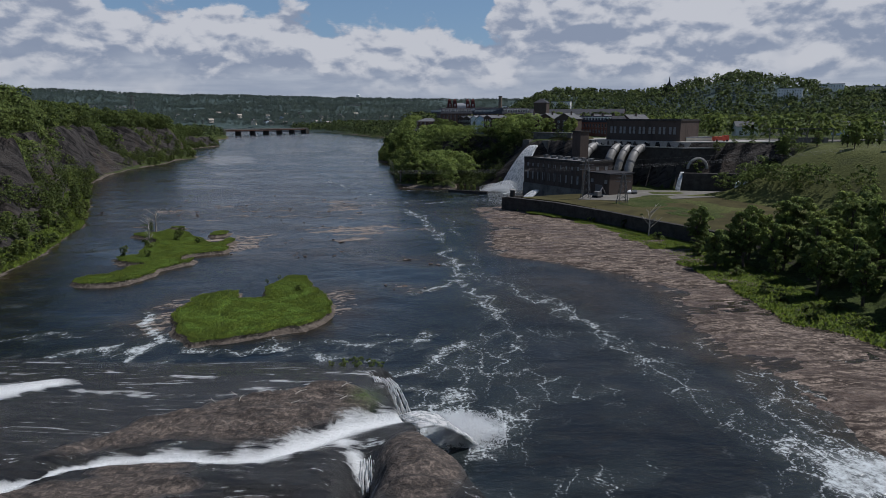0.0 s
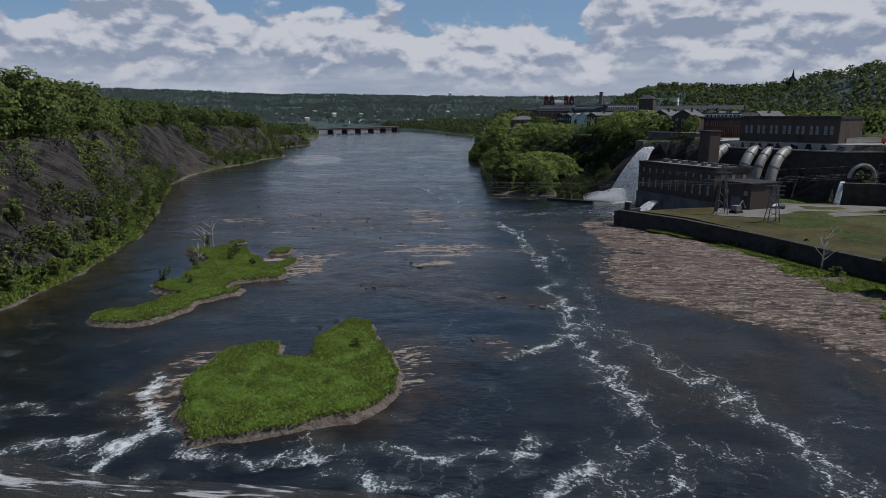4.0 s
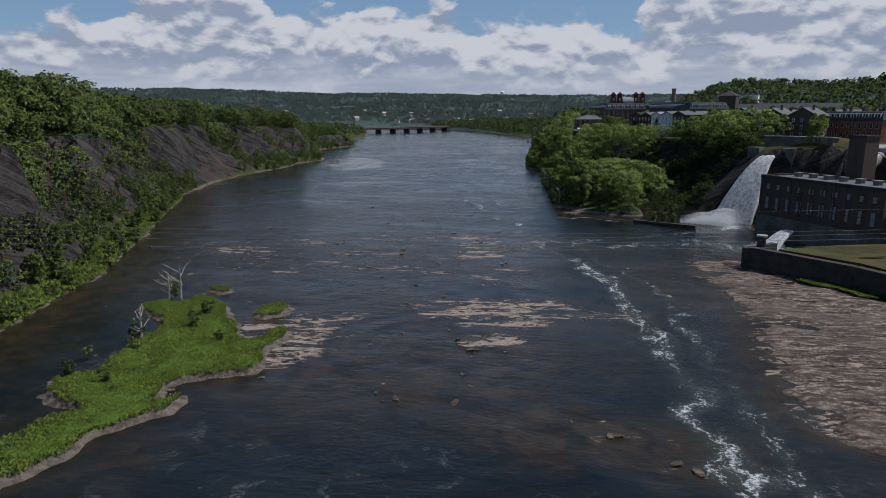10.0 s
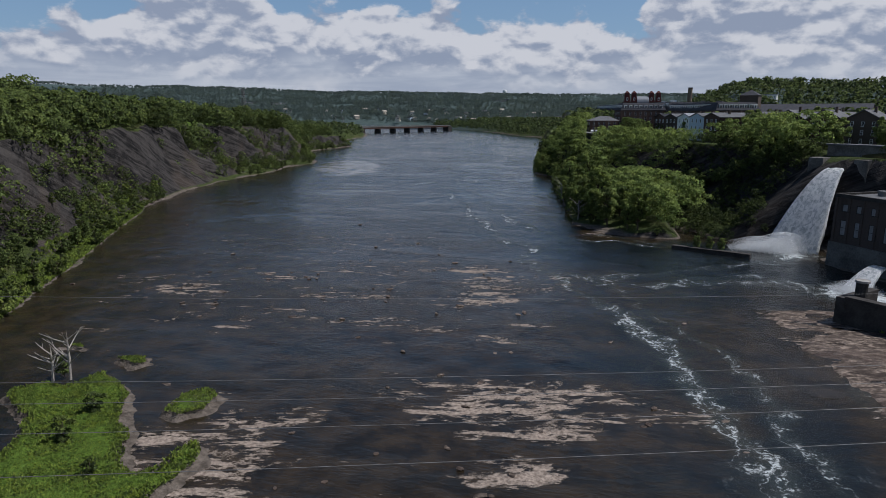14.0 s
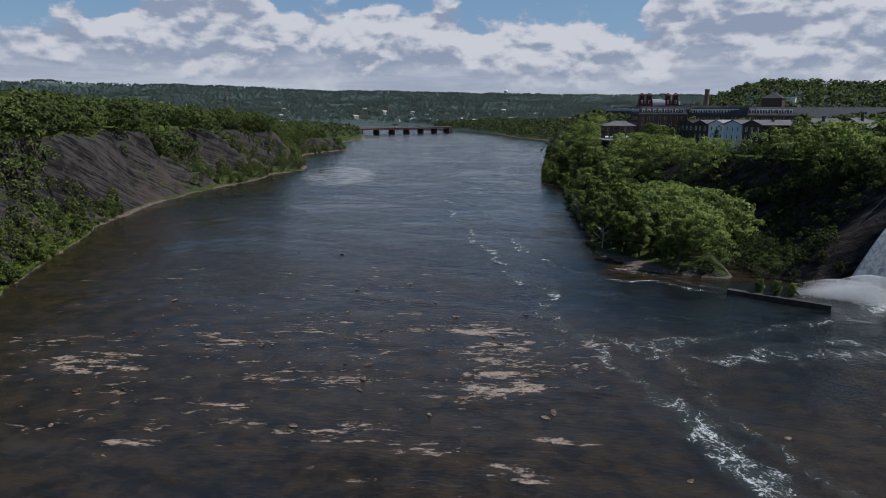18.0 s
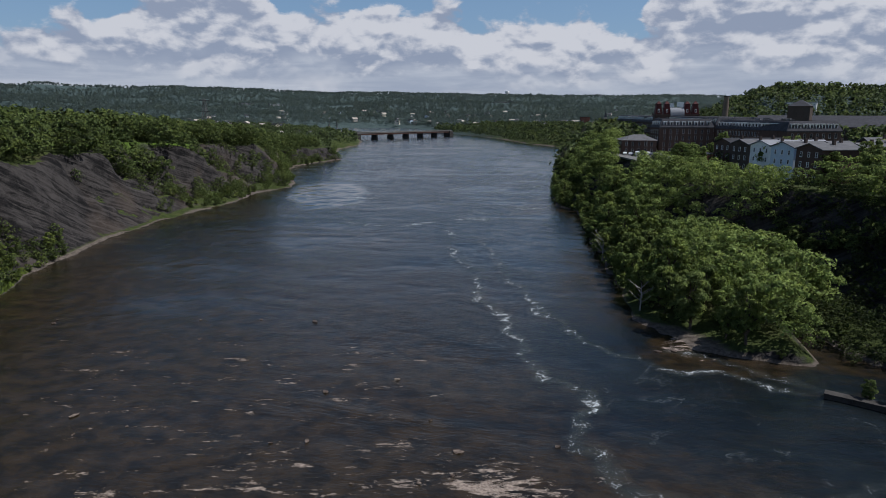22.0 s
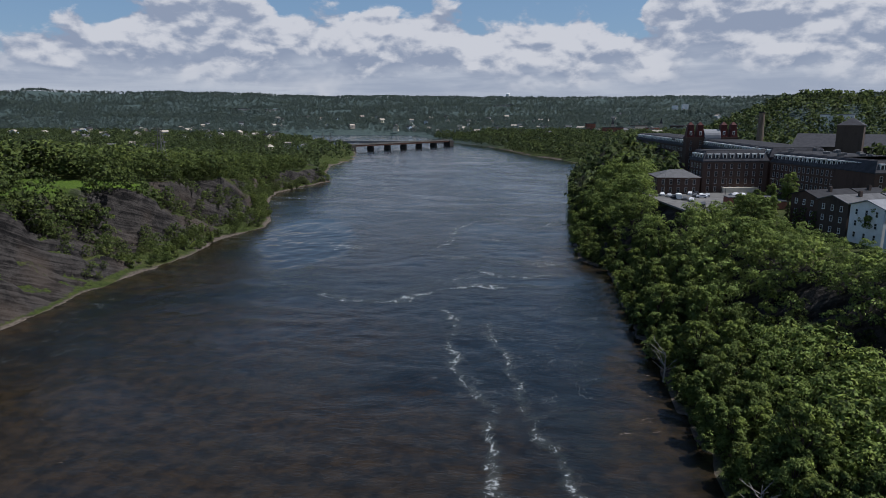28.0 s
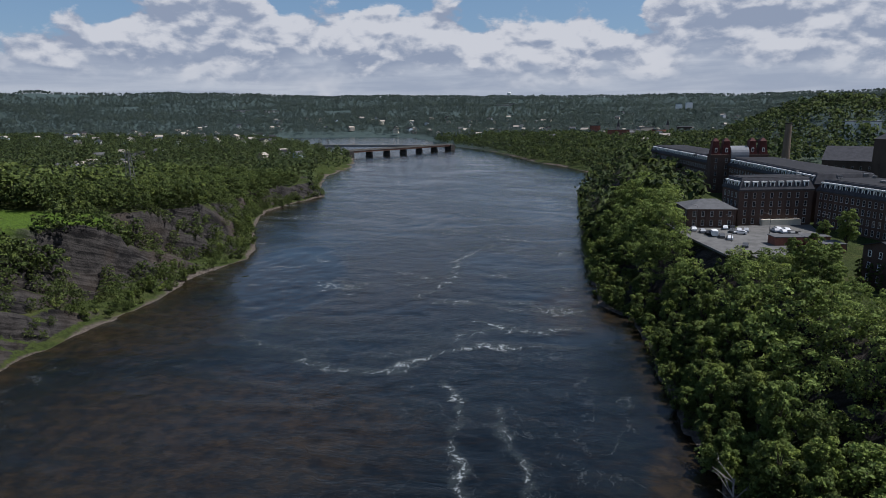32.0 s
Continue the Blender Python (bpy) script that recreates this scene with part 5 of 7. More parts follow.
dye = thing("dye_house", "long low brick mill shed with a dark pitched roof", "building")
m, ln = facade((84, 742), (190, 690), 25)
db = at(part("wall", gable_walls(ln, 34, -3, 11.5, 8), BRICK_BROWN, dye), m)
at(part("roof", gable_roof(ln, 34, 11.5, 8), SLATE, dye), m)
put_windows(db, PANE, spaced(ln, 26, 1.0), (1.5, 6.2))
cup = thing("water_tower_house", "square brick tank house with a pyramid roof", "building")
at(part("wall", boxes((-7, -6, -4, 7, 6, 26)), BRICK_BROWN, cup), pose(107, 708, 25, 0, 0, -25))
at(part("roof", extrude([(-7.6, -6.6), (7.6, -6.6), (7.6, 6.6), (-7.6, 6.6)], 26, 30.3, 0.08), SLATE, cup), pose(107, 708, 25, 0, 0, -25))

lot = tagged(new("car_park", mesh("car_park", extrude([(-29, 560), (-24, 530), (-16, 500), (2, 497), (20, 520), (25, 561), (-2, 554), (-4, 549), (-22, 547), (-24, 590), (-10, 640), (-16, 640), (-30, 600)], 24.6, 25.25), ASPHALT)), "grey asphalt car park beside the mill", "car park", kind="structure")


def car(color, label):
    """A parked car about its middle, nose along +x."""
    c = thing("car", label, "car", None, "parked cars")
    bm = bmesh.new()
    prof = [(-2.2, 0.35), (2.15, 0.35), (2.2, 0.72), (1.25, 0.9), (0.55, 1.42), (-1.1, 1.46), (-1.9, 0.98), (-2.22, 0.9)]
    ring = [[bm.verts.new((x, s * (0.88 if z < 1 else 0.70), z)) for x, z in prof] for s in (-1, 1)]
    bm.faces.new(ring[0]), bm.faces.new(ring[1][::-1])
    for i in range(8):
        j = (i + 1) % 8
        bm.faces.new((ring[0][j], ring[0][i], ring[1][i], ring[1][j]))
    part("body", bm, color, c)
    part("windscreen", boxes((0.72, -0.66, 0.95, 1.06, 0.66, 1.28)), GLASS, c)
    part("side_windows", boxes((-1.35, -0.83, 0.98, 0.55, 0.83, 1.30)), GLASS, c)
    for x in (-1.35, 1.35):
        for y in (-0.82, 0.82):
            part("wheel", tube([(x, y - 0.1, 0.32), (x, y + 0.1, 0.32)], 0.32, 10), ROOF_DARK, c)
    return c


CARS = [car(m_plain("car_paint_" + k, v, 0.3, 0.02), f"parked {k} car on the asphalt") for k, v in (("white", (0.72, 0.72, 0.72)), ("silver", (0.42, 0.43, 0.45)), ("black", (0.02, 0.02, 0.023)), ("dark_grey", (0.10, 0.105, 0.11)))]
spots = [(-20, 541, 20), (-17.5, 537.5, 20), (-16, 534, 20), (-12.5, 529, 15), (-10.5, 526, 15), (-7, 540, 10), (-4.5, 541, 10), (-2, 541.5, 10), (-5, 536.5, 100), (-8.2, 546, 10), (-5.6, 546.5, 10), (8, 543, 30), (10, 541, 30), (12, 539, 30), (14, 537, 30), (9.5, 546, 30), (12, 545, 30), (-8, 514, 5), (-22, 575, 80), (-21, 582, 80), (-19, 590, 80), (-17, 600, 80)]
for i, (x, y, a) in enumerate(spots):
    m = pose(x, y, 25.25, 0, 0, a + 70)
    if i < 4:
        CARS[i].matrix_basis = m
    else:
        copy_thing(CARS[(i * 7) % 4 if i % 3 else 0], m)
van = thing("van", "parked white van in the car park", "van", pose(-14.6, 531.5, 25.25, 0, 0, 90))
part("body", boxes((-2.6, -0.95, 0.4, 1.6, 0.95, 2.2), (1.6, -0.92, 0.4, 2.5, 0.92, 1.3)), WHITE_PAINT, van)
part("windscreen", boxes((1.58, -0.8, 1.3, 1.75, 0.8, 2.0)), GLASS, van)
for x in (-1.7, 1.6):
    for y in (-0.9, 0.9):
        part("wheel", tube([(x, y - 0.1, 0.36), (x, y + 0.1, 0.36)], 0.36, 10), ROOF_DARK, van)
for x, y, w_, d_ in ((5.5, 521, 9, 5), (14.5, 523, 8, 5), (15, 512, 8, 6)):
    s = thing("garage", "low brick garage with a flat roof by the car park", "garage", pose(x, y, 25.2, 0, 0, 12), "garages by the car park")
    part("wall", boxes((-w_ / 2, -d_ / 2, 0, w_ / 2, d_ / 2, 2.7)), BRICK_RED, s)
    part("roof", boxes((-w_ / 2 - 0.25, -d_ / 2 - 0.25, 2.7, w_ / 2 + 0.25, d_ / 2 + 0.25, 2.95)), ROOF_GREY, s)


def lamp_post(x, y, z, tall=9.0):
    p = thing("street_lamp", "tall grey metal street lamp", "street lamp", pose(x, y, z), "street lamps")
    part("pole", tube([(0, 0, 0), (0, 0, tall)], [0.12, 0.07], 6), STEEL, p)
    part("arm", tube([(0, 0, tall - 0.1), (-1.6, 0, tall + 0.25)], 0.05, 5), STEEL, p)
    part("head", boxes((-2.2, -0.18, tall + 0.16, -1.5, 0.18, tall + 0.32)), STEEL, p)


for x, y in ((-19, 543), (-11, 521), (2, 527), (20, 528), (-24, 566)):
    lamp_post(x, y, 25.25)

# ---------------------------------------------------------------- houses


def house(x, y, z, turn, wide, depth, tall, rise, wall_mat, roof_mat, label, name="house", group="row houses above the river", floors=2, bays=3, porch=False):
    h = thing(name, label, "house", pose(x, y, z, 0, 0, turn), group)
    wl = part("wall", gable_walls(wide, depth, -2.5, tall, rise, False), wall_mat, h)
    part("roof", gable_roof(wide, depth, tall, rise, 0.5, 0.25, False), roof_mat, h)
    part("chimney", boxes((wide * 0.62, depth * 0.45, tall + rise * 0.4, wide * 0.62 + 0.8, depth * 0.45 + 0.8, tall + rise + 1.0)), BRICK_BROWN, h)
    for k in range(floors):
        put_windows(wl, PANE_SMALL, spaced(wide, bays, 0.6), (0.9 + (tall - 0.4) / floors * k,))
        turn_ = pose(0, depth, 0, 0, 0, -90)
        for xx in spaced(depth, 4, 0.8):
            at(part("window", PANE_SMALL, None, wl), turn_ @ pose(xx, -0.03, 0.9 + (tall - 0.4) / floors * k))
    if porch:
        pr_ = part("porch_roof", boxes((0.3, -2.2, 2.7, wide - 0.3, 0, 2.9)), roof_mat, h)
        for xx in (0.5, wide / 2, wide - 0.5):
            part("porch_post", boxes((xx - 0.1, -2.1, -0.4, xx + 0.1, -1.9, 2.7)), WHITE_PAINT, pr_)
    return h


# the row: gable ends face the river
row = [
    (10.5, 474, 25.5, BRICK, ROOF_DARK, "brick row house with a dark roof"), (14.5, 463, 25.5, BRICK_BROWN, ROOF_GREY, "brown brick row house with a grey roof"),
    (19.0, 452, 25.7, WHITE_PAINT, ROOF_PALE, "white clapboard row house with a pale metal roof"), (22.5, 438.5, 25.9, PALE_BLUE, ROOF_GREY, "pale blue row house with a grey roof"),
    (26.5, 425, 26, BRICK, ROOF_GREY, "brick row house with a grey roof"),
]
for x, y, z, wm, rm, lab in row:
    house(x, y, z, -64, 10.4, 15, 9.6, 1.7, wm, rm, lab, floors=3, bays=3)
    house(x + 15.0, y + 7.3, z, -64, 10.4, 9, 9.6, 1.7, BRICK, rm, "brick rear wing of a row house", floors=3)
for i, (x, y) in enumerate(((46, 395), (56, 388), (66, 381))):
    house(x, y, 26, -36, 11, 13, 9.2, 3.2, BRICK if i % 2 else BRICK_BROWN, ROOF_GREY, "dark brick gabled house above the bluff", floors=3)
for x, y in ((60, 418), (72, 436), (50, 446), (58, 470), (80, 455), (96, 430), (112, 410)):
    house(x, y, 26, -64, 10, 15, 8.5, 3.2, BRICK_BROWN if x % 4 else BRICK, ROOF_GREY, "brick town house with a grey shingle roof", group="town houses", floors=3)
rowb = thing("brick_row", "long brick row with mansard roof and white dormers", "building")
m, ln = facade((78, 402), (96, 369), 26)
rb = at(part("wall", boxes((0, 0, -3, ln, 12, 7.4)), BRICK_RED, rowb), m)
rr = at(part("roof", mansard(ln, 12, 7.4, 3.2, 1.0), SLATE, rowb), m)
put_windows(rb, PANE, spaced(ln, 14, 0.6), (0.9, 4.3))
for x in spaced(ln, 14, 0.6):
    at(part("dormer", DORMER, None, rr, "white-framed dormer window"), pose(x, 0.2, 7.9))
for x in spaced(ln, 4, 1.0):
    part("chimney", boxes((x, 5.5, 10.3, x + 1.2, 6.5, 12.2)), BRICK_BROWN, rr)

church = thing("church", "stone church with a tall slender dark steeple on the hill", "church")
hz = float(height(323, 936))
at(part("nave", gable_walls(14, 34, -6, 10, 8, False), DARK_STONE, church), pose(317, 940, hz, 0, 0, -20))
at(part("roof", gable_roof(14, 34, 10, 8, 0.5, 0.3, False), SLATE, church), pose(317, 940, hz, 0, 0, -20))
at(part("tower", boxes((-2.2, -2.2, -6, 2.2, 2.2, 11)), DARK_STONE, church), pose(323, 934, hz))
at(part("spire", extrude([(-1.9, -1.9), (1.9, -1.9), (1.9, 1.9), (-1.9, 1.9)], 0, 93 - hz - 11, 0.04), SLATE, church), pose(323, 934, hz + 11))
for x, y, a, lab, mat in ((150, 905, -20, "white institutional building on the wooded hill", WHITE_PAINT), (395, 770, -30, "white apartment block on the hill", WHITE_PAINT), (455, 790, -30, "white apartment block on the hill", WHITE_PAINT), (520, 800, -25, "pale block on the wooded hill", CREAM)):
    z = float(height(x, y))
    b = thing("hill_building", lab, "building", pose(x, y, z + 4, 0, 0, a), "buildings on the hill")
    part("wall", boxes((0, 0, -6, 26, 14, 11)), mat, b)
    part("roof", boxes((-0.5, -0.5, 11, 26.5, 14.5, 11.7)), ROOF_PALE, b)
    put_windows(b, PANE_SMALL, spaced(26, 9, 0.8), (1, 4.5, 8))

# small houses far off, each simple but whole
HOUSE_WALL = [mesh("wall", gable_walls(11, 8, -2, 5, 2.6), mm) for mm in (WHITE_PAINT, CREAM, TAN, PALE_BLUE)]
HOUSE_ROOF = [mesh("roof", gable_roof(11, 8, 5, 2.6), mm) for mm in (ROOF_GREY, ROOF_DARK, TAN)]


def far_house(x, y, a, i, s=1.0, z=None):
    z = float(height(x, y)) if z is None else z
    h = thing("far_house", ("white clapboard house", "cream house", "tan house", "pale blue house")[i % 4] + " among trees far off", "house", Matrix.LocRotScale((x, y, z), Euler((0, 0, radians(a))), (s, s, s)), "houses among the trees")
    part("wall", HOUSE_WALL[i % 4], None, h), part("roof", HOUSE_ROOF[i % 3], None, h)
    for xx in (2, 5, 8.5):
        at(part("window", PANE_SMALL, None, h), pose(xx, -0.04, 1.2))


g = np.random.default_rng(9)
for i, (x, y) in enumerate(((-560, 800), (-600, 860), (-575, 842), (-530, 790), (-545, 830), (-610, 905), (-590, 930), (-640, 960), (-560, 885), (-690, 1000), (-660, 1040), (-720, 1080), (-700, 1130), (-640, 1010), (-480, 1060), (-455, 1110), (-500, 1150), (-520, 1190))):
    far_house(x, y, g.uniform(0, 90), i, 1.2)
for i in range(290):
    x, y = g.uniform(-1300, 620), g.uniform(1330, 2600)
    if inland_l(x, y) < 20 and inland_r(x, y) < 20:
        continue
    far_house(x, y, g.uniform(0, 180), int(g.integers(0, 12)), g.uniform(0.9, 1.5), float(height(x, y)) + g.uniform(3, 7))
for i, (x, y, w_, h_, mat, lab) in enumerate(((-30, 1560, 40, 14, BRICK_RED, "red brick block in the far town"), (10, 1620, 26, 12, CREAM, "cream stone block in the far town"), (40, 1700, 30, 16, TAN, "tan block in the far town"), (70, 1650, 24, 12, BRICK_RED, "red brick block in the far town"), (-120, 1600, 60, 7, ROOF_PALE, "long pale-roofed hall in the far town"), (120, 1760, 30, 15, BRICK_BROWN, "brown block in the far town"), (-60, 1680, 18, 20, BRICK_RED, "tall red brick block in the far town"), (-500, 3300, 90, 9, ROOF_PALE, "long pale hall on the distant ridge"), (-1650, 2900, 90, 8, ROOF_PALE, "long pale hall on the distant ridge"), (-1500, 2950, 70, 8, ROOF_PALE, "long pale hall on the distant ridge"), (300, 3350, 26, 34, WHITE_PAINT, "pale tower block on the distant ridge"), (350, 3380, 26, 34, WHITE_PAINT, "pale tower block on the distant ridge"), (480, 3300, 80, 10, ROOF_PALE, "long pale hall on the distant ridge"), (60, 3100, 70, 9, ROOF_PALE, "long pale hall on the distant ridge"))):
    z = float(height(x, y))
    b = thing("town_block", lab, "building", pose(x, y, z, 0, 0, 15 * (i % 5)), "far town buildings")
    part("wall", boxes((0, 0, -5, w_, 16, h_ + 4)), mat, b)
    part("roof", boxes((-0.5, -0.5, h_ + 4, w_ + 0.5, 16.5, h_ + 4.8)), ROOF_GREY if i % 2 else ROOF_DARK, b)
    put_windows(b, PANE, spaced(w_, 8, 1), (3, 7, 11) if h_ > 10 else (3,))
for x, y in ((95, 1720), (-10, 1590)):
    s = thing("church_tower", "stone church tower with a pointed roof in the far town", "church", pose(x, y, float(height(x, y))), "far church towers")
    part("tower", boxes((-3, -3, -4, 3, 3, 24)), TAN, s), part("spire", extrude([(-3, -3), (3, -3), (3, 3), (-3, 3)], 24, 36, 0.05), SLATE, s)
tank = thing("water_tank", "white water tank on the distant ridge", "water tank", pose(-585, 4420, float(height(-585, 4420)) + 4))
part("tank", tube([(0, 0, 12), (0, 0, 15), (0, 0, 27), (0, 0, 31)], [3, 13, 13, 4], 16), WHITE_PAINT, tank)
part("stem", tube([(0, 0, -8), (0, 0, 13)], 3, 10), WHITE_PAINT, tank)

# ---------------------------------------------------------------- bridge

m, ln = facade((-428, 1240), (-313, 1430), 0)
bridge = thing("river_bridge", "low rusty girder bridge on stone piers", "bridge")
at(part("deck", boxes((-6, -6, 9.6, ln + 6, 6, 10.5)), ASPHALT, bridge), m)
for y in (-5.6, 5.2):
    at(part("girder", boxes((-6, y, 7.0, ln + 6, y + 0.4, 9.6)), RUST, bridge, "rusty brown plate girder"), m)
    at(part("parapet", boxes((-6, y, 10.5, ln + 6, y + 0.4, 11.4)), STAINED, bridge, "weathered grey bridge parapet"), m)
for k in range(1, 6):
    at(part("pier", extrude([(-1.8, -8), (0, -10), (1.8, -8), (1.8, 7), (-1.8, 7)], -3, 7.0, 0.86), DARK_STONE, bridge, "dark stone pier"), m @ pose(ln * k / 6, 0, 0))
for k in (0, 6):
    at(part("abutment", boxes((-5, -8, -3, 5, 8, 9.5)), DARK_STONE, bridge, "dark stone abutment"), m @ pose(ln * k / 6 + (-4 if k == 0 else 4), 0, 0))
dam = thing("far_weir", "long pale concrete weir above the bridge", "weir")
m2, l2 = facade((-640, 1560), (-330, 1545), 0)
at(part("crest", boxes((0, 0, -2, l2, 5, 3.2)), CONCRETE, dam), m2)


def lattice_mast(x, y, z, tall, base, label):
    p = thing("power_pylon", label, "pylon", pose(x, y, z), "steel pylons")
    b = base / 2
    for sx in (-1, 1):
        for sy in (-1, 1):
            part("leg", tube([(sx * b, sy * b, 0), (sx * b * 0.25, sy * b * 0.25, tall)], 0.14, 5), STEEL, p)
    n = 6
    for k in range(n):
        z0, z1 = tall * k / n, tall * (k + 1) / n
        s0, s1 = b * (1 - 0.75 * k / n), b * (1 - 0.75 * (k + 1) / n)
        for (ax, ay), (bx, by) in (((-1, -1), (1, -1)), ((1, -1), (1, 1)), ((1, 1), (-1, 1)), ((-1, 1), (-1, -1))):
            part("brace", tube([(ax * s0, ay * s0, z0), (bx * s1, by * s1, z1)], 0.07, 4), STEEL, p)
    for h in (0.72, 0.84, 0.96):
        part("crossarm", boxes((-base * 0.8, -0.12, tall * h, base * 0.8, 0.12, tall * h + 0.25)), STEEL, p)
    return p


lattice_mast(-262, 545, float(height(-262, 545)), 26, 4.5, "steel lattice pylon among the cliff-top trees")
lattice_mast(-455, 1215, 6, 24, 4.5, "steel lattice pylon by the bridge")
lattice_mast(-475, 1230, 6, 24, 4.5, "steel lattice pylon by the bridge")

# ---------------------------------------------------------------- power house and its yard

station = thing("power_house", "dark brick hydro power house with boarded windows", "power house")
A, B = (38.5, 300), (58.2, 266)
m, ln = facade(A, B, 0)
sb = at(part("wall", boxes((0, 0, 6.2, ln, 17, 17.2)), BRICK_BROWN, station), m)
at(part("foundation", boxes((-0.5, -0.6, -2, ln + 0.5, 17.5, 6.2)), STAINED, station, "stained concrete foundation"), m)
at(part("parapet", boxes((-0.35, -0.35, 17.2, ln + 0.35, 0.5, 18.1), (-0.35, 16.5, 17.2, ln + 0.35, 17.35, 18.1), (-0.35, 0.5, 17.2, 0.5, 16.5, 18.1), (ln - 0.5, 0.5, 17.2, ln + 0.35, 16.5, 18.1)), DARK_STONE, station), m)
at(part("roof", boxes((0.5, 0.5, 17.3, ln - 0.5, 16.5, 17.6)), ROOF_GREY, station), m)
BOARDED = window_mesh(1.9, 3.6, BOARD, DARK_STONE, 0.12, True)
BOARDED_LOW = window_mesh(1.9, 1.7, BOARD, DARK_STONE, 0.12, False)
put_windows(sb, BOARDED, spaced(ln, 10, 0.9), (8.2,), name="boarded_window")
put_windows(sb, BOARDED_LOW, spaced(ln, 10, 0.9), (14.0,), name="boarded_window")
for x in spaced(ln, 11, 0.0):
    part("pilaster", boxes((x - 2.05, -0.22, 6.2, x - 1.45, 0.0, 17.2)), BRICK_BROWN, sb)
turn = pose(ln, 0, 0, 0, 0, 90)
for x in spaced(17, 3, 1.0):
    at(part("boarded_window", BOARDED, None, sb), turn @ pose(x, -0.03, 8.2))
    at(part("boarded_window", BOARDED_LOW, None, sb), turn @ pose(x, -0.03, 14.0))
for x in spaced(ln, 7, 2.0):
    at(part("roof_vent", boxes((-0.8, -0.8, 0, 0.8, 0.8, 1.0), (-1.0, -1.0, 1.0, 1.0, 1.0, 1.25)), STEEL, station, "boxy roof vent"), m @ pose(x, 9, 17.6))
wing_ = at(part("annex", boxes((ln, 3, 2, ln + 13, 16, 13.4)), BRICK_BROWN, station, "lower brick annex"), m)
part("annex_roof", boxes((ln - 0.05, 2.6, 13.4, ln + 13.4, 16.4, 13.9)), ROOF_DARK, wing_)
part("roller_door", boxes((ln + 5, 2.86, 4.8, ln + 9, 2.97, 9)), STEEL, wing_)
put_windows(wing_, BOARDED_LOW, (ln + 3, ln + 11), (9.6,), 2.97, "boarded_window")
tw = thing("stair_tower", "tall square brick tower above the power house", "tower")
at(part("shaft", boxes((-2.6, -2.6, 0, 2.6, 2.6, 28.9)), BRICK_BROWN, tw), pose(63.5, 297, 0.5, 0, 0, -58))
at(part("cap", boxes((-2.9, -2.9, 28.9, 2.9, 2.9, 29.5)), DARK_STONE, tw), pose(63.5, 297, 0.5, 0, 0, -58))

upper = thing("upper_power_house", "dark brick gatehouse with tall boarded windows", "building")
m, ln = facade((81.2, 320), (107.5, 292), 25)
ub = at(part("wall", boxes((0, 0, -5, ln, 18, 9.4)), BRICK_BROWN, upper), m)
at(part("parapet", boxes((-0.3, -0.3, 9.4, ln + 0.3, 18.3, 10.1)), DARK_STONE, upper), m)
at(part("roof", boxes((0.6, 0.6, 10.1, ln - 0.6, 17.4, 10.3)), ROOF_DARK, upper), m)
TALL = window_mesh(1.45, 3.4, BOARD, DARK_STONE, 0.10, True)
pair = [x + s for x in spaced(ln, 7, 1.2) for s in (-1.05, 1.05)]
put_windows(ub, TALL, pair, (3.4,), name="boarded_window")

# tall retaining wall behind the yard, with the platform above it
retain = tagged(new("retaining_wall", mesh("retaining_wall", extrude([(72, 316), (79, 310), (106, 284), (150, 290), (152, 294), (108, 289), (82, 314), (75, 320)], 2, 22.6), DARK_STONE)), "dark stone retaining wall behind the yard", "wall", kind="structure")
coping = tagged(new("coping", mesh("coping", extrude([(71.5, 316.2), (79, 309.4), (106, 283.3), (150.5, 289.3), (150.3, 290.4), (106.2, 284.4), (79.6, 310.2), (72.1, 316.9)], 22.6, 23.1), CONCRETE)), "pale concrete coping on the retaining wall", "wall", kind="structure")
platform = tagged(new("pavement", mesh("pavement", extrude([(74, 318), (108, 286), (150, 292), (190, 300), (190, 330), (120, 330), (86, 345), (60, 345), (58, 336)], 21.5, 25.3), CONCRETE)), "concrete platform above the retaining wall", "platform", kind="structure")
low_wall = tagged(new("yard_wall", mesh("yard_wall", extrude([(104, 276), (146, 268), (147, 270), (105, 279)], 3, 12.4), DARK_STONE)), "dark stone wall at the back of the yard", "wall", kind="structure")
for k in range(3):
    s = thing("storage_tank", "white cylindrical tank on the platform", "tank", pose(122 + 3.6 * k, 262 + 0.5 * k, 5), "white tanks")
    part("tank", tube([(0, 0, 0), (0, 0, 4.8), (0, 0, 5.4)], [1.2, 1.2, 0.3], 12), WHITE_PAINT, s)
crate = thing("work_shed", "low white work shed on the platform", "shed", pose(112, 296, 25.3, 0, 0, 8))
part("wall", boxes((0, 0, 0, 14, 6, 1.6)), CREAM, crate), part("roof", boxes((-0.3, -0.3, 1.6, 14.3, 6.3, 1.9)), ROOF_PALE, crate)
lorry = thing("work_vehicle", "orange-red work vehicle on the platform", "vehicle", pose(126, 293, 25.3, 0, 0, 10))
part("body", boxes((-3, -1.2, 0.5, 2, 1.2, 2.2)), BRIGHT_RED, lorry), part("cab", boxes((2, -1.1, 0.5, 4, 1.1, 2.8)), BRIGHT_RED, lorry)
for x in (-2, 3):
    for y in (-1.1, 1.1):
        part("wheel", tube([(x, y - 0.15, 0.5), (x, y + 0.15, 0.5)], 0.5, 10), ROOF_DARK, lorry)

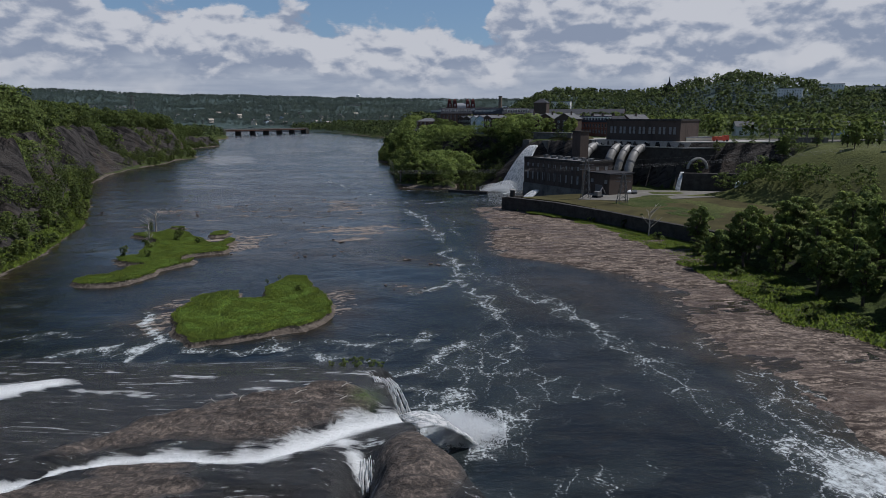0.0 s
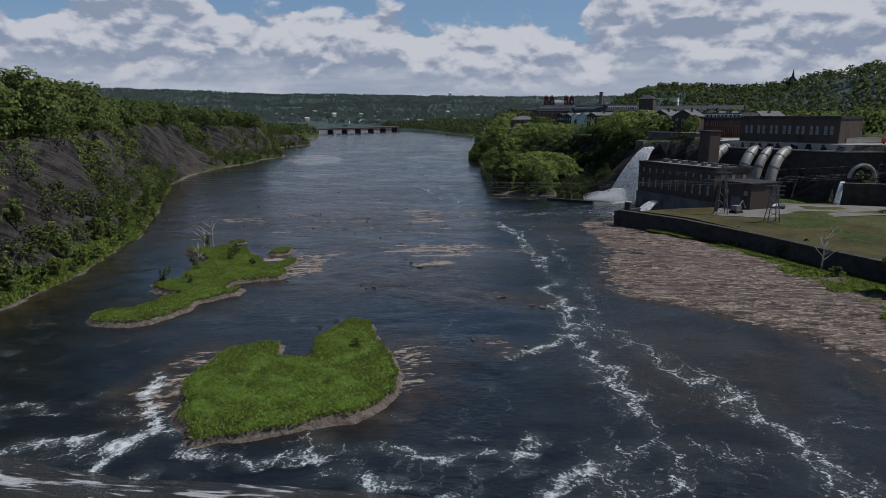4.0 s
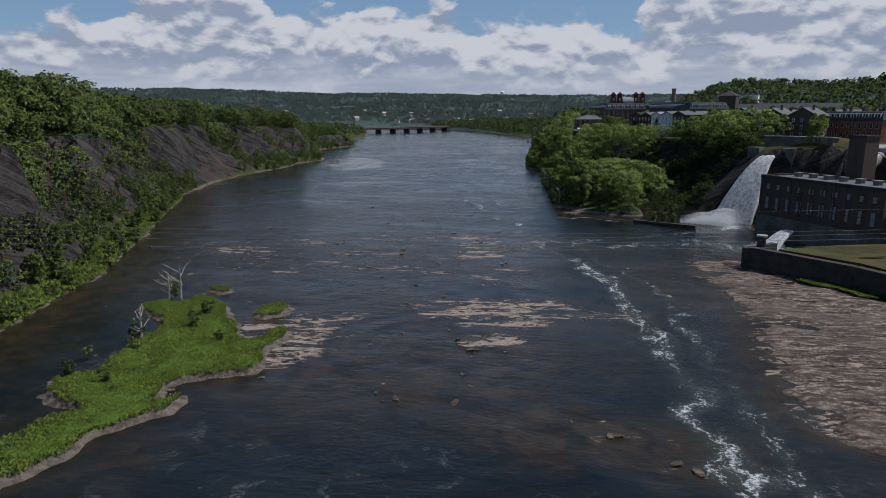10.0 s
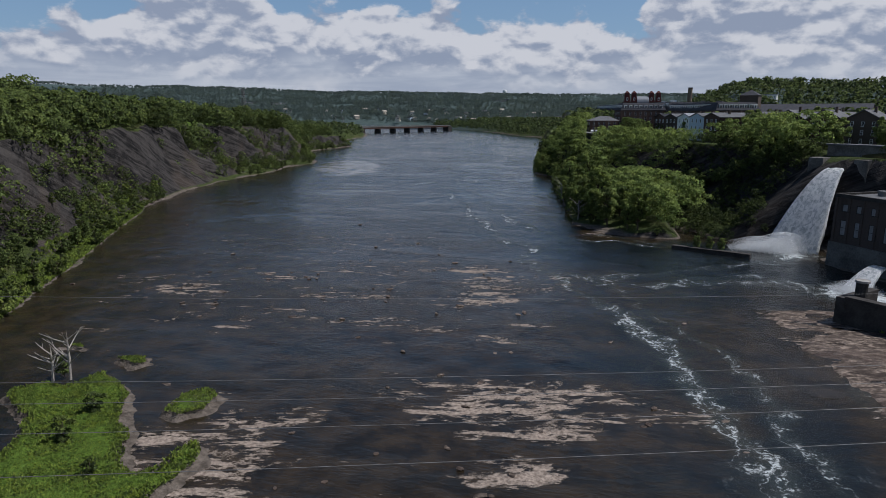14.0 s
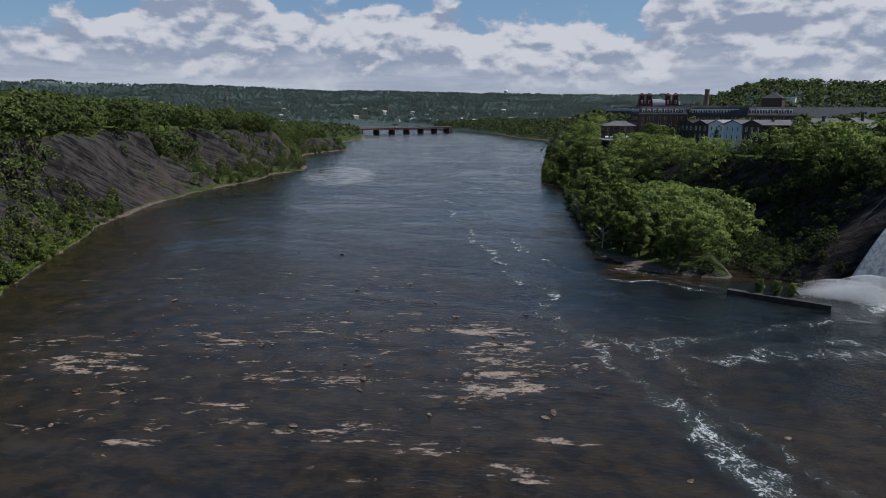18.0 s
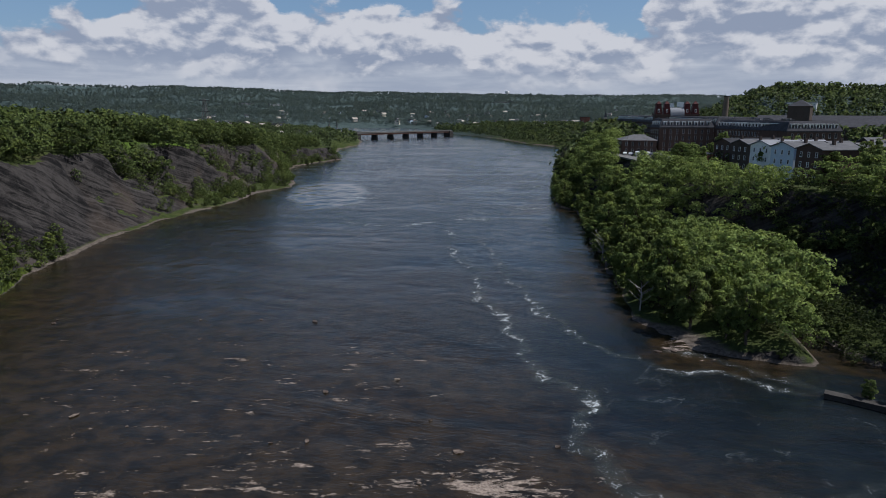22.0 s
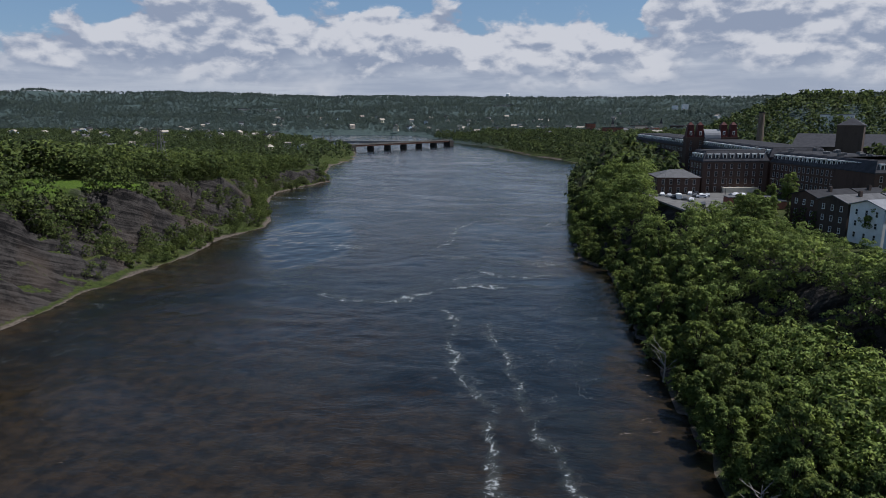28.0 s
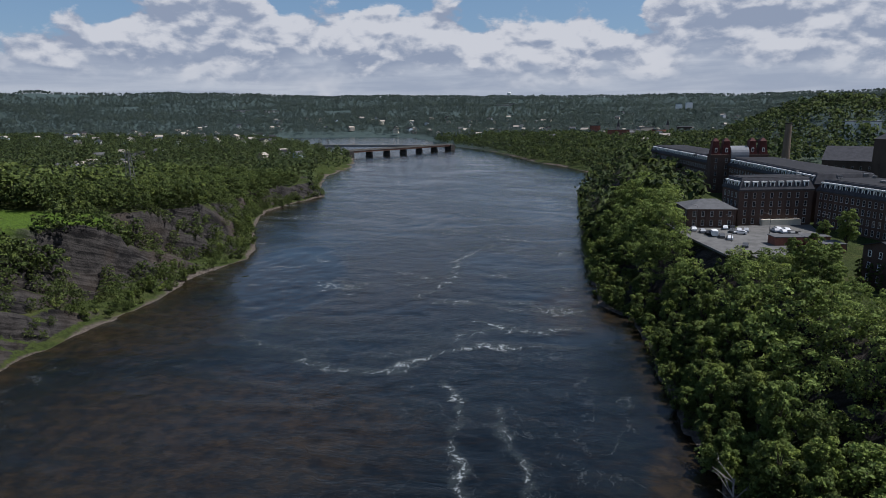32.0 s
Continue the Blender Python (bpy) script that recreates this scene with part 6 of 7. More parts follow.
# penstocks: great pipes that bend over the wall and run down to the power house
def arc_pipe(x0, y0, x1, y1, z1, r, name_label):
    p = thing("penstock", name_label, "pipe", None, "penstocks")
    pts = []
    top = 22.2
    for k in range(17):
        u = max(0.0, (k - 3) / 13) * math.pi / 2
        lead = 0.22 * min(k, 3) / 3
        go = lead + (1 - lead) * math.sin(u) if k > 3 else lead
        pts.append((x0 + (x1 - x0) * go, y0 + (y1 - y0) * go, top - (top - z1) * (1 - math.cos(u))))
    part("pipe", tube(pts, r, 18), PIPE, p, smooth=True)
    for k in (4, 7, 10, 13):
        q = [Vector(pts[k]) + (Vector(pts[k + 1]) - Vector(pts[k])) * s for s in (0.0, 0.25)]
        part("collar", tube([tuple(v) for v in q], r + 0.16, 18), STEEL, p)
    return p


arc_pipe(78, 319, 66.0, 306, 9.0, 2.1, "great pale penstock pipe bending down the wall")
arc_pipe(87, 311, 76.0, 298, 6.0, 2.0, "great pale penstock pipe bending down the wall")
arc_pipe(91, 307, 80.0, 294, 5.0, 1.7, "great pale penstock pipe bending down the wall")
arc_pipe(95, 301, 82.5, 286, 5.0, 1.9, "great pale penstock pipe bending down the wall")

# arch in the wall, ivy over it
arch = thing("wall_arch", "arched stone recess hung with ivy", "arch")
pts = [(4.6 * math.cos(a), 0, 4.6 * math.sin(a)) for a in np.linspace(0, math.pi, 14)]
at(part("arch_ring", tube(pts, 0.7, 8), CONCRETE, arch), pose(113.5, 284.3, 13.6, 0, 0, 8))
at(part("ivy", crown_mesh("ivy", np.random.default_rng(4), 8, 4.0, 700, 0.36, 9, LEAF, 0.05)[0], None, arch, "hanging green ivy"), pose(113, 283, 9.5))

# yard: road, lawn, river wall
road = tagged(new("road", mesh("road", extrude([(52, 243), (60, 262), (76, 276), (86, 274), (104, 272), (150, 262), (150, 252), (104, 250), (84, 243), (66, 240)], 4.7, 5.25), GRAVEL)), "pale gravel yard road", "road", kind="structure")
lawn = tagged(new("lawn", mesh("lawn", extrude([(31, 250), (44, 238), (57, 212), (66, 194), (78, 172), (110, 160), (150, 158), (150, 252), (104, 250), (84, 243), (66, 240), (52, 243), (58, 262), (46, 258)], 3.6, 5.1), LAWN)), "dry grass lawn behind the river wall", "lawn", kind="structure")
wall_line = [(24.5, 250.5), (41, 234), (56, 210), (64.5, 193), (77, 171), (96, 160)]
wall_r = thing("river_wall", "dark stone retaining wall along the river ledges", "wall")
for (a, b) in zip(wall_line, wall_line[1:]):
    m, l = facade(a, b, 0)
    n = max(2, int(l / 7))
    for k in range(n):
        at(part("wall_section", boxes((l * k / n + 0.03, 0, -0.5, l * (k + 1) / n - 0.03, 1.5, 4.9)), DARK_STONE, wall_r), m)
        at(part("coping_stone", boxes((l * k / n + 0.03, -0.15, 4.9, l * (k + 1) / n - 0.03, 1.7, 5.25)), DARK_STONE, wall_r, "weathered concrete coping"), m)
m, l = facade((24.5, 250.5), (33, 258.5), 0)
at(part("wall_end", boxes((0, 0, -0.5, l, 1.5, 4.9)), DARK_STONE, wall_r), m)
hut = thing("gate_post", "small round stone gate post on the river wall", "post", pose(27.8, 252.6, 4.9))
part("shaft", tube([(0, 0, 0), (0, 0, 2.6)], 1.0, 10), DARK_STONE, hut), part("cap", tube([(0, 0, 2.6), (0, 0, 3.0)], 1.25, 10), CONCRETE, hut)
spill = tagged(new("tailrace_wall", mesh("tailrace_wall", extrude([(36, 262), (57.5, 252), (58.5, 253.5), (37, 263.6)], -1, 3.0), STAINED)), "low stained concrete tailrace wall", "wall", kind="structure")

for i, (x, y, a) in enumerate(((70, 268, 20), (72.5, 267, 20), (77.5, 263, 70), (79.5, 262, 70))):
    copy_thing(CARS[(0, 1, 0, 3)[i]], pose(x, y, 5.26, 0, 0, a))
digger = thing("excavator", "small dark excavator parked in the yard", "excavator", pose(61, 249, 5.2, 0, 0, 40))
part("body", boxes((-1.4, -1.0, 0.8, 1.2, 1.0, 2.4)), STEEL, digger), part("track", boxes((-1.8, -1.3, 0, 1.8, -0.7, 0.8)), ROOF_DARK, digger), part("track", boxes((-1.8, 0.7, 0, 1.8, 1.3, 0.8)), ROOF_DARK, digger)
part("boom", tube([(1.0, 0, 1.8), (3.0, 0, 3.8), (4.8, 0, 1.2)], 0.22, 6), STEEL, digger)


lattice_mast(55.5, 246, 5.1, 15.5, 3.2, "steel lattice mast beside the power house")
lattice_mast(66, 232, 5.1, 11, 3.4, "steel lattice mast on the lawn")

# switchyard on the upper level
yard = thing("switchyard", "steel switchyard frames with bars", "switchyard", pose(150, 285, 24.6, 0, 0, 5))
for k in range(5):
    x = 6 * k
    for y in (0, 9):
        part("post", boxes((x - 0.15, y - 0.15, 0, x + 0.15, y + 0.15, 6.5)), STEEL, yard)
    part("beam", boxes((x - 0.15, 0, 6.3, x + 0.15, 9, 6.6)), STEEL, yard)
for y in (0, 4.5, 9):
    part("beam", boxes((0, y - 0.12, 6.5, 24, y + 0.12, 6.75)), STEEL, yard)
for k in range(6):
    part("transformer", boxes((2 + 4 * k, 3, 0, 4.2 + 4 * k, 5.5, 2.6)), STEEL, yard)
road2 = tagged(new("upper_road", mesh("upper_road", extrude([(110, 335), (190, 315), (420, 330), (420, 322), (190, 306), (110, 328)], 24.6, 25.45), GRAVEL)), "pale upper road", "road", kind="structure")
for i in range(9):
    far_house(175 + 22 * i + 6 * (i % 2), 385 + 9 * (i % 3) + 4 * i, -10 + 25 * (i % 2), i, 1.15)
canal = thing("canal_gate", "concrete canal spillway above the waterfall", "spillway")
m, l = facade((44.5, 331), (50.5, 325.5), 0)
at(part("sill", boxes((0, 0.3, 14, l, 6, 21.0)), STAINED, canal), m)
at(part("side_wall", boxes((-4, -0.4, 14, 0, 6, 24.6)), STAINED, canal), m), at(part("side_wall", boxes((l, -0.4, 14, l + 3.5, 6, 24.6)), STAINED, canal), m)
at(part("gate_house", boxes((-2.5, 7, 20, l + 12, 11, 28)), STAINED, canal, "flat-roofed concrete gate house"), m)
at(part("gate_house_roof", boxes((-3, 6.6, 28, l + 12.5, 11.4, 28.4)), ROOF_GREY, canal), m)
mound = tagged(new("grass_mound", mesh("grass_mound", tube([(66, 334, 22), (66, 334, 25.5), (66, 334, 27.6), (66, 334, 28.2)], [13, 12, 7, 1], 20), LAWN, True)), "grass mound beside the canal", "mound", kind="structure")


# ---------------------------------------------------------------- falling water


def fall_sheet(name, lip_a, lip_b, foot_a, foot_b, label, throw=0.35, nu=26, nv=40, thick=0.8, seed=3):
    """A thick curved curtain of water from a lip to its foot."""
    u, v = np.meshgrid(np.linspace(0, 1, nu), np.linspace(0, 1, nv))
    la, lb, fa, fb = (np.array(p, float) for p in (lip_a, lip_b, foot_a, foot_b))
    out = v ** (0.5 + throw * 0.5)  # flies out, then drops
    lip = la + (lb - la) * u[..., None]
    foot = fa + (fb - fa) * u[..., None]
    p = lip + (foot - lip) * np.stack([out, out, v], -1)
    rope = rough_noise(u * 22, v * 3.0, 1.0, seed, 4, 0.6) * (0.15 + 0.9 * v)
    n = np.cross(lb - la, fa - la)
    n = n / np.linalg.norm(n)
    front = p + n * (rope * 1.0 + 0.3)[..., None]
    back = p - n * thick
    i = np.arange(nu * nv).reshape(nv, nu)
    q = np.stack([i[:-1, :-1], i[:-1, 1:], i[1:, 1:], i[1:, :-1]], -1).reshape(-1, 4)
    q2 = q[:, ::-1] + nu * nv
    rim = []
    edge = np.concatenate([i[0, :], i[1:, -1], i[-1, -2::-1], i[-2:0:-1, 0]])
    for a, b in zip(edge, np.roll(edge, -1)):
        rim.append((b, a, a + nu * nv, b + nu * nv))
    me = mesh_from(name, np.concatenate([front.reshape(-1, 3), back.reshape(-1, 3)]), np.concatenate([q, q2, np.array(rim)]), (FOAM,), True)
    return tagged(new(name, me), label, "waterfall")


def spray(name, x, y, z, rx, ry, h, label, seed, count=26000, drop=1.0):
    """Spray: a cloud of tiny drops, thick at the foot and thinning outwards and up."""
    g = np.random.default_rng(seed)
    d = np.clip(g.normal(size=(count, 2)) * 0.40, -0.95, 0.95)
    up = h * np.minimum(g.exponential(0.20, count), 0.62) * np.exp(-0.6 * (d ** 2).sum(1))
    c = np.stack([x + rx * d[:, 0], y + ry * d[:, 1], z + up], 1)
    a, b = g.normal(size=(count, 3)), g.normal(size=(count, 3))
    a /= np.linalg.norm(a, axis=1)[:, None]
    b -= a * (a * b).sum(1)[:, None]
    b /= np.linalg.norm(b, axis=1)[:, None]
    s = drop * g.uniform(0.03, 0.075, (count, 1))
    q = np.stack([c - a * s, c - b * s, c + a * s, c + b * s], 1)
    return tagged(new(name, mesh_from(name, q.reshape(-1, 3), np.arange(4 * count).reshape(-1, 4), (SPRAY,))), label, "spray", kind="stuff")


def strands(name, lip_a, lip_b, foot_a, foot_b, label, count, seed, thick=0.16):
    """A thin fall of separate ropes of water, thickening as they drop."""
    g = np.random.default_rng(seed)
    f = thing(name, label, "waterfall")
    la, lb, fa, fb = (np.array(p, float) for p in (lip_a, lip_b, foot_a, foot_b))
    for k in range(count):
        u = (k + g.uniform(0.1, 0.9)) / count
        a, b = la + (lb - la) * u, fa + (fb - fa) * min(1, max(0, u + g.uniform(-0.08, 0.08)))
        pts = [tuple(a + (b - a) * np.array([v ** 0.7, v ** 0.7, v ** 1.25]) + 0.08 * g.normal(size=3)) for v in np.linspace(0, 1, 9)]
        part("rope_of_water", tube(pts, [thick * g.uniform(0.5, 1.2) * (0.7 + 0.6 * v) for v in np.linspace(0, 1, 9)], 6), FOAM, f, smooth=True)
    return f


fall_sheet("waterfall", (45.4, 327.8, 21.8), (48.0, 325.2, 21.8), (28.5, 318.5, 0.4), (39.0, 309.5, 0.4), "white waterfall arcing from the canal spillway")
spray("waterfall_spray", 32.0, 314.5, 0.1, 7.5, 5.5, 8.5, "white spray at the waterfall's foot", 2, 56000, 1.25)
spray("waterfall_mist", 26.0, 315.5, 0.1, 8.0, 4.0, 6.0, "thin spray drifting from the waterfall", 5, 34000, 1.3)
fall_sheet("outlet_fall", (41.0, 281.5, 4.2), (42.6, 279.6, 4.2), (34.0, 277.0, 0.2), (37.2, 272.6, 0.2), "low white outflow beside the power house", 0.2, 14, 16, 0.5, 4)
spray("outlet_spray", 35.0, 274.5, 0.0, 4.5, 3.5, 4.0, "white spray below the low outflow", 14, 24000)
fall_sheet("pipe_fall", (104.3, 279.0, 12.6), (105.4, 278.4, 12.6), (100.6, 274.2, 5.3), (102.4, 273.2, 5.3), "thin white jet from a wall pipe", 0.3, 8, 16, 0.3, 6)

# weir at the river point
weir = thing("stone_weir", "low dark stone weir wall in the river", "weir")
m, l = facade((2.5, 311.5), (21, 303.5), 0)
for k in range(5):
    at(part("wall_section", boxes((l * k / 5 + 0.03, 0, -0.8, l * (k + 1) / 5 - 0.03, 1.6, 0.85)), DARK_STONE, weir), m)
    at(part("coping_stone", boxes((l * k / 5 + 0.02, -0.1, 0.85, l * (k + 1) / 5 - 0.02, 1.75, 1.05)), DARK_STONE, weir), m)

# ---------------------------------------------------------------- islands, ledges and the falls in the foreground


def inside(pts, x, y):
    c = np.zeros(x.shape, bool)
    for (ax, ay), (bx, by) in zip(pts, pts[1:] + pts[:1]):
        cross = ((ay > y) != (by > y)) & (x < (bx - ax) * (y - ay) / (by - ay + 1e-9) + ax)
        c ^= cross
    return c


def signed(pts, x, y):
    d, _ = pieces_of_line(pts + pts[:1], x, y)
    return np.where(inside(pts, x, y), d, -d)


def grass_on(name, xy, z, label, size=0.42, seed=1, mat=GRASS):
    """Blades in tufts, each a small leaning leaf."""
    g = np.random.default_rng(seed)
    n = len(xy)
    c = np.column_stack([xy, z])
    a = g.uniform(0, 2 * math.pi, n)
    w_, h = size * g.uniform(0.5, 1.0, n), size * g.uniform(0.9, 2.2, n)
    side = np.stack([np.cos(a), np.sin(a), 0 * a], 1) * w_[:, None]
    up = np.stack([0.5 * g.normal(size=n), 0.5 * g.normal(size=n), np.ones(n)], 1) * h[:, None]
    q = np.stack([c - side, c + side, c + side * 0.35 + up, c - side * 0.35 + up], 1)
    me = mesh_from(name, q.reshape(-1, 3), np.arange(4 * n).reshape(-1, 4), (mat,))
    lean = np.stack([0.35 * g.normal(size=n), 0.35 * g.normal(size=n), np.ones(n)], 1)
    attribute(me, "lean", np.repeat(lean / np.linalg.norm(lean, axis=1)[:, None], 4, 0))
    return tagged(new(name, me), label, "grass", kind="stuff")


def island(pts, label, seed, tall=0.95, blades=50):
    x0, x1 = min(p[0] for p in pts) - 4, max(p[0] for p in pts) + 4
    y0, y1 = min(p[1] for p in pts) - 4, max(p[1] for p in pts) + 4
    X, Y = np.meshgrid(np.arange(x0, x1, 0.6), np.arange(y0, y1, 0.6))
    rag = 0.9 * rough_noise(X, Y, 4, seed, 3)
    d = signed(pts, X, Y) + rag
    Z = np.where(d > 0, 0.12 + (tall - 0.1) * step(d, 0.1, 1.5), -0.6 * step(-d, 0, 1.3) + 0.12) + 0.12 * rough_noise(X, Y, 2, seed + 1, 2)
    i = np.arange(X.size).reshape(X.shape)
    q = np.stack([i[:-1, :-1], i[:-1, 1:], i[1:, 1:], i[1:, :-1]], -1).reshape(-1, 4)
    isl = thing("river_island", label, "island")
    mound_ = part("mound", mesh_from("island", np.stack([X, Y, Z], -1).reshape(-1, 3), q, (SOIL,), True), None, isl, "gravel-rimmed low mound")
    attribute(mound_.data, "far", np.zeros(X.size)), attribute(mound_.data, "bank", np.ones(X.size))
    g = np.random.default_rng(int(seed * 10))
    n = int((x1 - x0) * (y1 - y0) * blades)
    P = np.column_stack([g.uniform(x0, x1, n), g.uniform(y0, y1, n)])
    dd = signed(pts, P[:, 0], P[:, 1]) + 0.9 * rough_noise(P[:, 0], P[:, 1], 4, seed, 3)
    P = P[dd > 0.55]
    blades_ = grass_on("grass", P, np.full(len(P), tall - 0.1), "bright green grass covering a river island", 0.15, int(seed))
    blades_.parent = isl
    tagged(blades_, "bright green grass")
    del blades_["category"]
    return isl


ISLE_NEAR = [(-29.3, 102.1), (-26.1, 105.6), (-22.2, 108.3), (-20.3, 113.1), (-21.8, 119.6), (-24.7, 127.2), (-28.1, 134.4), (-31, 140.2), (-35, 141.5), (-36.4, 137.5), (-37, 133), (-38.1, 130.4), (-35.8, 124.6), (-37.4, 122.7), (-40.4, 123.4), (-42, 128.8), (-45, 129), (-48.4, 125.9), (-50, 123), (-50.6, 118.7), (-50.4, 115), (-50.1, 112.2), (-48.1, 107.8), (-45.2, 102.7), (-44.6, 101.1), (-40, 97), (-33.6, 99.5), (-28, 102.4)]
ISLE_FAR = [(-79.7, 140.6), (-77.2, 142.6), (-76.4, 146.5), (-76.5, 150.9), (-73.9, 152.9), (-77.5, 153.8), (-82.5, 155.4), (-84.9, 160.2), (-81.7, 163.4), (-82.1, 167.4), (-83.9, 173.6), (-84.3, 179.1), (-84.7, 183.3), (-87.9, 186.1), (-93.6, 189.6), (-96.4, 193.5), (-93.4, 196.2), (-89.3, 195.2), (-88.1, 200.9), (-81, 198.1), (-75.4, 191.6), (-69.8, 182.9), (-66, 180.2), (-64.6, 183.8), (-64.2, 187.7), (-62, 186.3), (-60.2, 181.6), (-60.7, 177.4), (-58.1, 170.9), (-58.8, 167.9), (-62.6, 165.7), (-66.3, 163.5), (-67, 160.8), (-66.4, 157.8), (-64.2, 160.9), (-62.4, 159.2), (-62.7, 154.8), (-64.8, 151.2), (-66.8, 147.8), (-67.6, 143.4), (-68.6, 139.6), (-69.6, 136.3), (-71, 135.1), (-77.2, 133.2), (-81.4, 134.7), (-82.6, 137.9), (-80.5, 140.9)]
ISLET = [(-72, 192.4), (-72.4, 196.8), (-69.9, 199.8), (-67.2, 198.1), (-67, 193.6), (-69.8, 191.7)]
island(ISLE_NEAR, "low grassy river island rimmed with pale stone", 31.0)
island(ISLE_FAR, "long grassy river island with a dead tree", 32.0)
island(ISLET, "tiny grassy islet rimmed with stone", 33.0, 0.8)
island([(-103, 209), (-100, 211), (-97, 210), (-98, 207)], "tiny grassy islet rimmed with stone", 34.0, 0.8)
island([(-90, 206), (-86, 208), (-83, 206), (-86, 204)], "tiny grassy islet rimmed with stone", 35.0, 0.8)
for x, y, s in ((-84, 176, 1.1), (-81, 172, 0.9), (-78, 183, 0.8), (-86, 168, 0.7), (-93, 199, 0.7), (-76, 160, 0.6), (-80, 190, 0.8), (-38.2, 134.5, 0.35), (-36.5, 138, 0.35), (-30, 128, 0.5), (-70, 178, 0.6), (-83, 161, 0.6)):
    plant(BUSHES[rng.integers(0, 3)], x, y, s * 0.8, 0.1, 0.85)


def dead_tree(x, y, z, tall, seed):
    g = np.random.default_rng(seed)
    t = thing("dead_tree", "bare grey dead tree with broken limbs", "tree", pose(x, y, z), "dead trees")
    part("trunk", tube([(0, 0, -0.3), (0.15, 0.1, tall * 0.4), (0.05, 0.25, tall * 0.8), (0.1, 0.2, tall)], [0.22, 0.16, 0.08, 0.02], 6), DEADWOOD, t)
    for k in range(11):
        h, a, l = tall * g.uniform(0.2, 0.85), g.uniform(0, 6.28), tall * g.uniform(0.22, 0.5)
        ex, ey = l * math.cos(a), l * math.sin(a)
        limb = part("limb", tube([(0.1, 0.1, h), (ex * 0.5, ey * 0.5, h + l * 0.35), (ex, ey, h + l * 0.75)], [0.09, 0.06, 0.02], 5), DEADWOOD, t)
        for _ in range(2):
            f, b = g.uniform(0.4, 0.9), a + g.uniform(-1.1, 1.1)
            part("twig", tube([(ex * f, ey * f, h + l * 0.7 * f), (ex * f + 0.3 * l * math.cos(b), ey * f + 0.3 * l * math.sin(b), h + l * 0.7 * f + 0.25 * l)], [0.04, 0.012], 4), DEADWOOD, limb)


dead_tree(-91, 198, 0.8, 7.0, 1), dead_tree(-93, 197, 0.8, 5.0, 2), dead_tree(-83, 176, 0.8, 5.0, 3)
dead_tree(-32.0, 402, 1.0, 7.5, 4), dead_tree(62, 188, 1.6, 8.5, 5), dead_tree(-24, 352, 1.0, 7, 6)
for x, y in ((9, 308.5), (12, 307), (15, 306)):
    plant(KINDS[4], x, y + 3.0, 0.45, 0.2, 0.0)

# bare ledges beside the stream, in low layered steps
X, Y = np.meshgrid(np.arange(4, 84, 0.55), np.arange(28, 264, 0.55))
edge = X - along(SHELF_EDGE, Y) + 2.6 * rough_noise(X, Y, 9, 41.0, 4, 0.55)
lay = rough_noise(X * 0.35 + 0.1 * Y, Y, 7, 42.0, 5, 0.62)
steps = np.floor(lay * 5) / 5 * 0.34 + lay * 0.06
Z = np.where(edge > -4, (0.22 + steps + 0.012 * np.clip(edge, 0, 40) + 0.4) * step(edge, -2.2, 2.2) - 0.4, -0.4 + 0.04 * (edge + 4))
Z = np.maximum(Z, -1.2)
i = np.arange(X.size).reshape(X.shape)
q = np.stack([i[:-1, :-1], i[:-1, 1:], i[1:, 1:], i[1:, :-1]], -1).reshape(-1, 4)
keep = (X < along(RIGHT_SHORE, Y) + 4)[:-1, :-1].ravel() & (edge > -8)[:-1, :-1].ravel() & (Y < 258)[:-1, :-1].ravel()
tagged(new("rock_shelf", mesh_from("rock_shelf", np.stack([X, Y, Z], -1).reshape(-1, 3), q[keep], (LEDGE,))), "broad flat ledges of layered brown rock", "rock", kind="structure")

# loose and drowned stones in the shallows
g = np.random.default_rng(77)


def stone_mesh(seed):
    gg = np.random.default_rng(seed)
    bm = bmesh.new()
    bmesh.ops.create_icosphere(bm, subdivisions=1, radius=1.0)
    for v in bm.verts:
        v.co *= gg.uniform(0.72, 1.15)
        v.co.z = max(-0.4, min(0.42, v.co.z * 0.55))
    return mesh("stone", bm, LEDGE)


STONES = [stone_mesh(k) for k in range(5)]
n_st = 0
while n_st < 140:
    cx, cy, sx, sy, am = SHALLOWS[int(g.integers(0, 26))]
    x, y = cx + sx * g.uniform(-1, 1), cy + sy * g.uniform(-1, 1)
    if inland_l(x, y) > -3 or inland_r(x, y) > -3 or y > 330 or am < 0.5:
        continue
    s = g.uniform(0.2, 0.6)
    st = tagged(new("river_stone", STONES[n_st % 5]), "pale brown stone standing out of the river", "stone", "stones in the shallows")
    st.matrix_world = Matrix.LocRotScale((x, y, 0.04), Euler((0, 0, g.uniform(0, 6.28))), (s * g.uniform(0.9, 2.2), s, s * 0.7))
    n_st += 1

# grass strips on the banks
y_ = g.uniform(60, 350, 34000)
P = np.column_stack([along(LEFT_SHORE, y_) - g.uniform(0.1, 10, 34000) ** 1.0, y_])
P = P[height(P[:, 0], P[:, 1]) > 0.1]
grass_on("bank_grass", P, height(P[:, 0], P[:, 1]), "bright green grass along the cliff foot", 0.30, 3)
y_ = g.uniform(60, 246, 42000)
d_ = g.uniform(-7, 9, 42000)
P = np.column_stack([along(RIGHT_SHORE, y_) + d_, y_])
P = P[d_ > -4.5 + 3 * rough_noise(P[:, 0], P[:, 1], 9, 51.0, 3)]
grass_on("ledge_grass", P, np.maximum(height(P[:, 0], P[:, 1]), 0.5) - 0.1, "green grass between the ledges and the river wall", 0.26, 4)
u_, o_ = g.uniform(0.16, 1.0, 26000), g.uniform(0.2, 1.0, 26000)
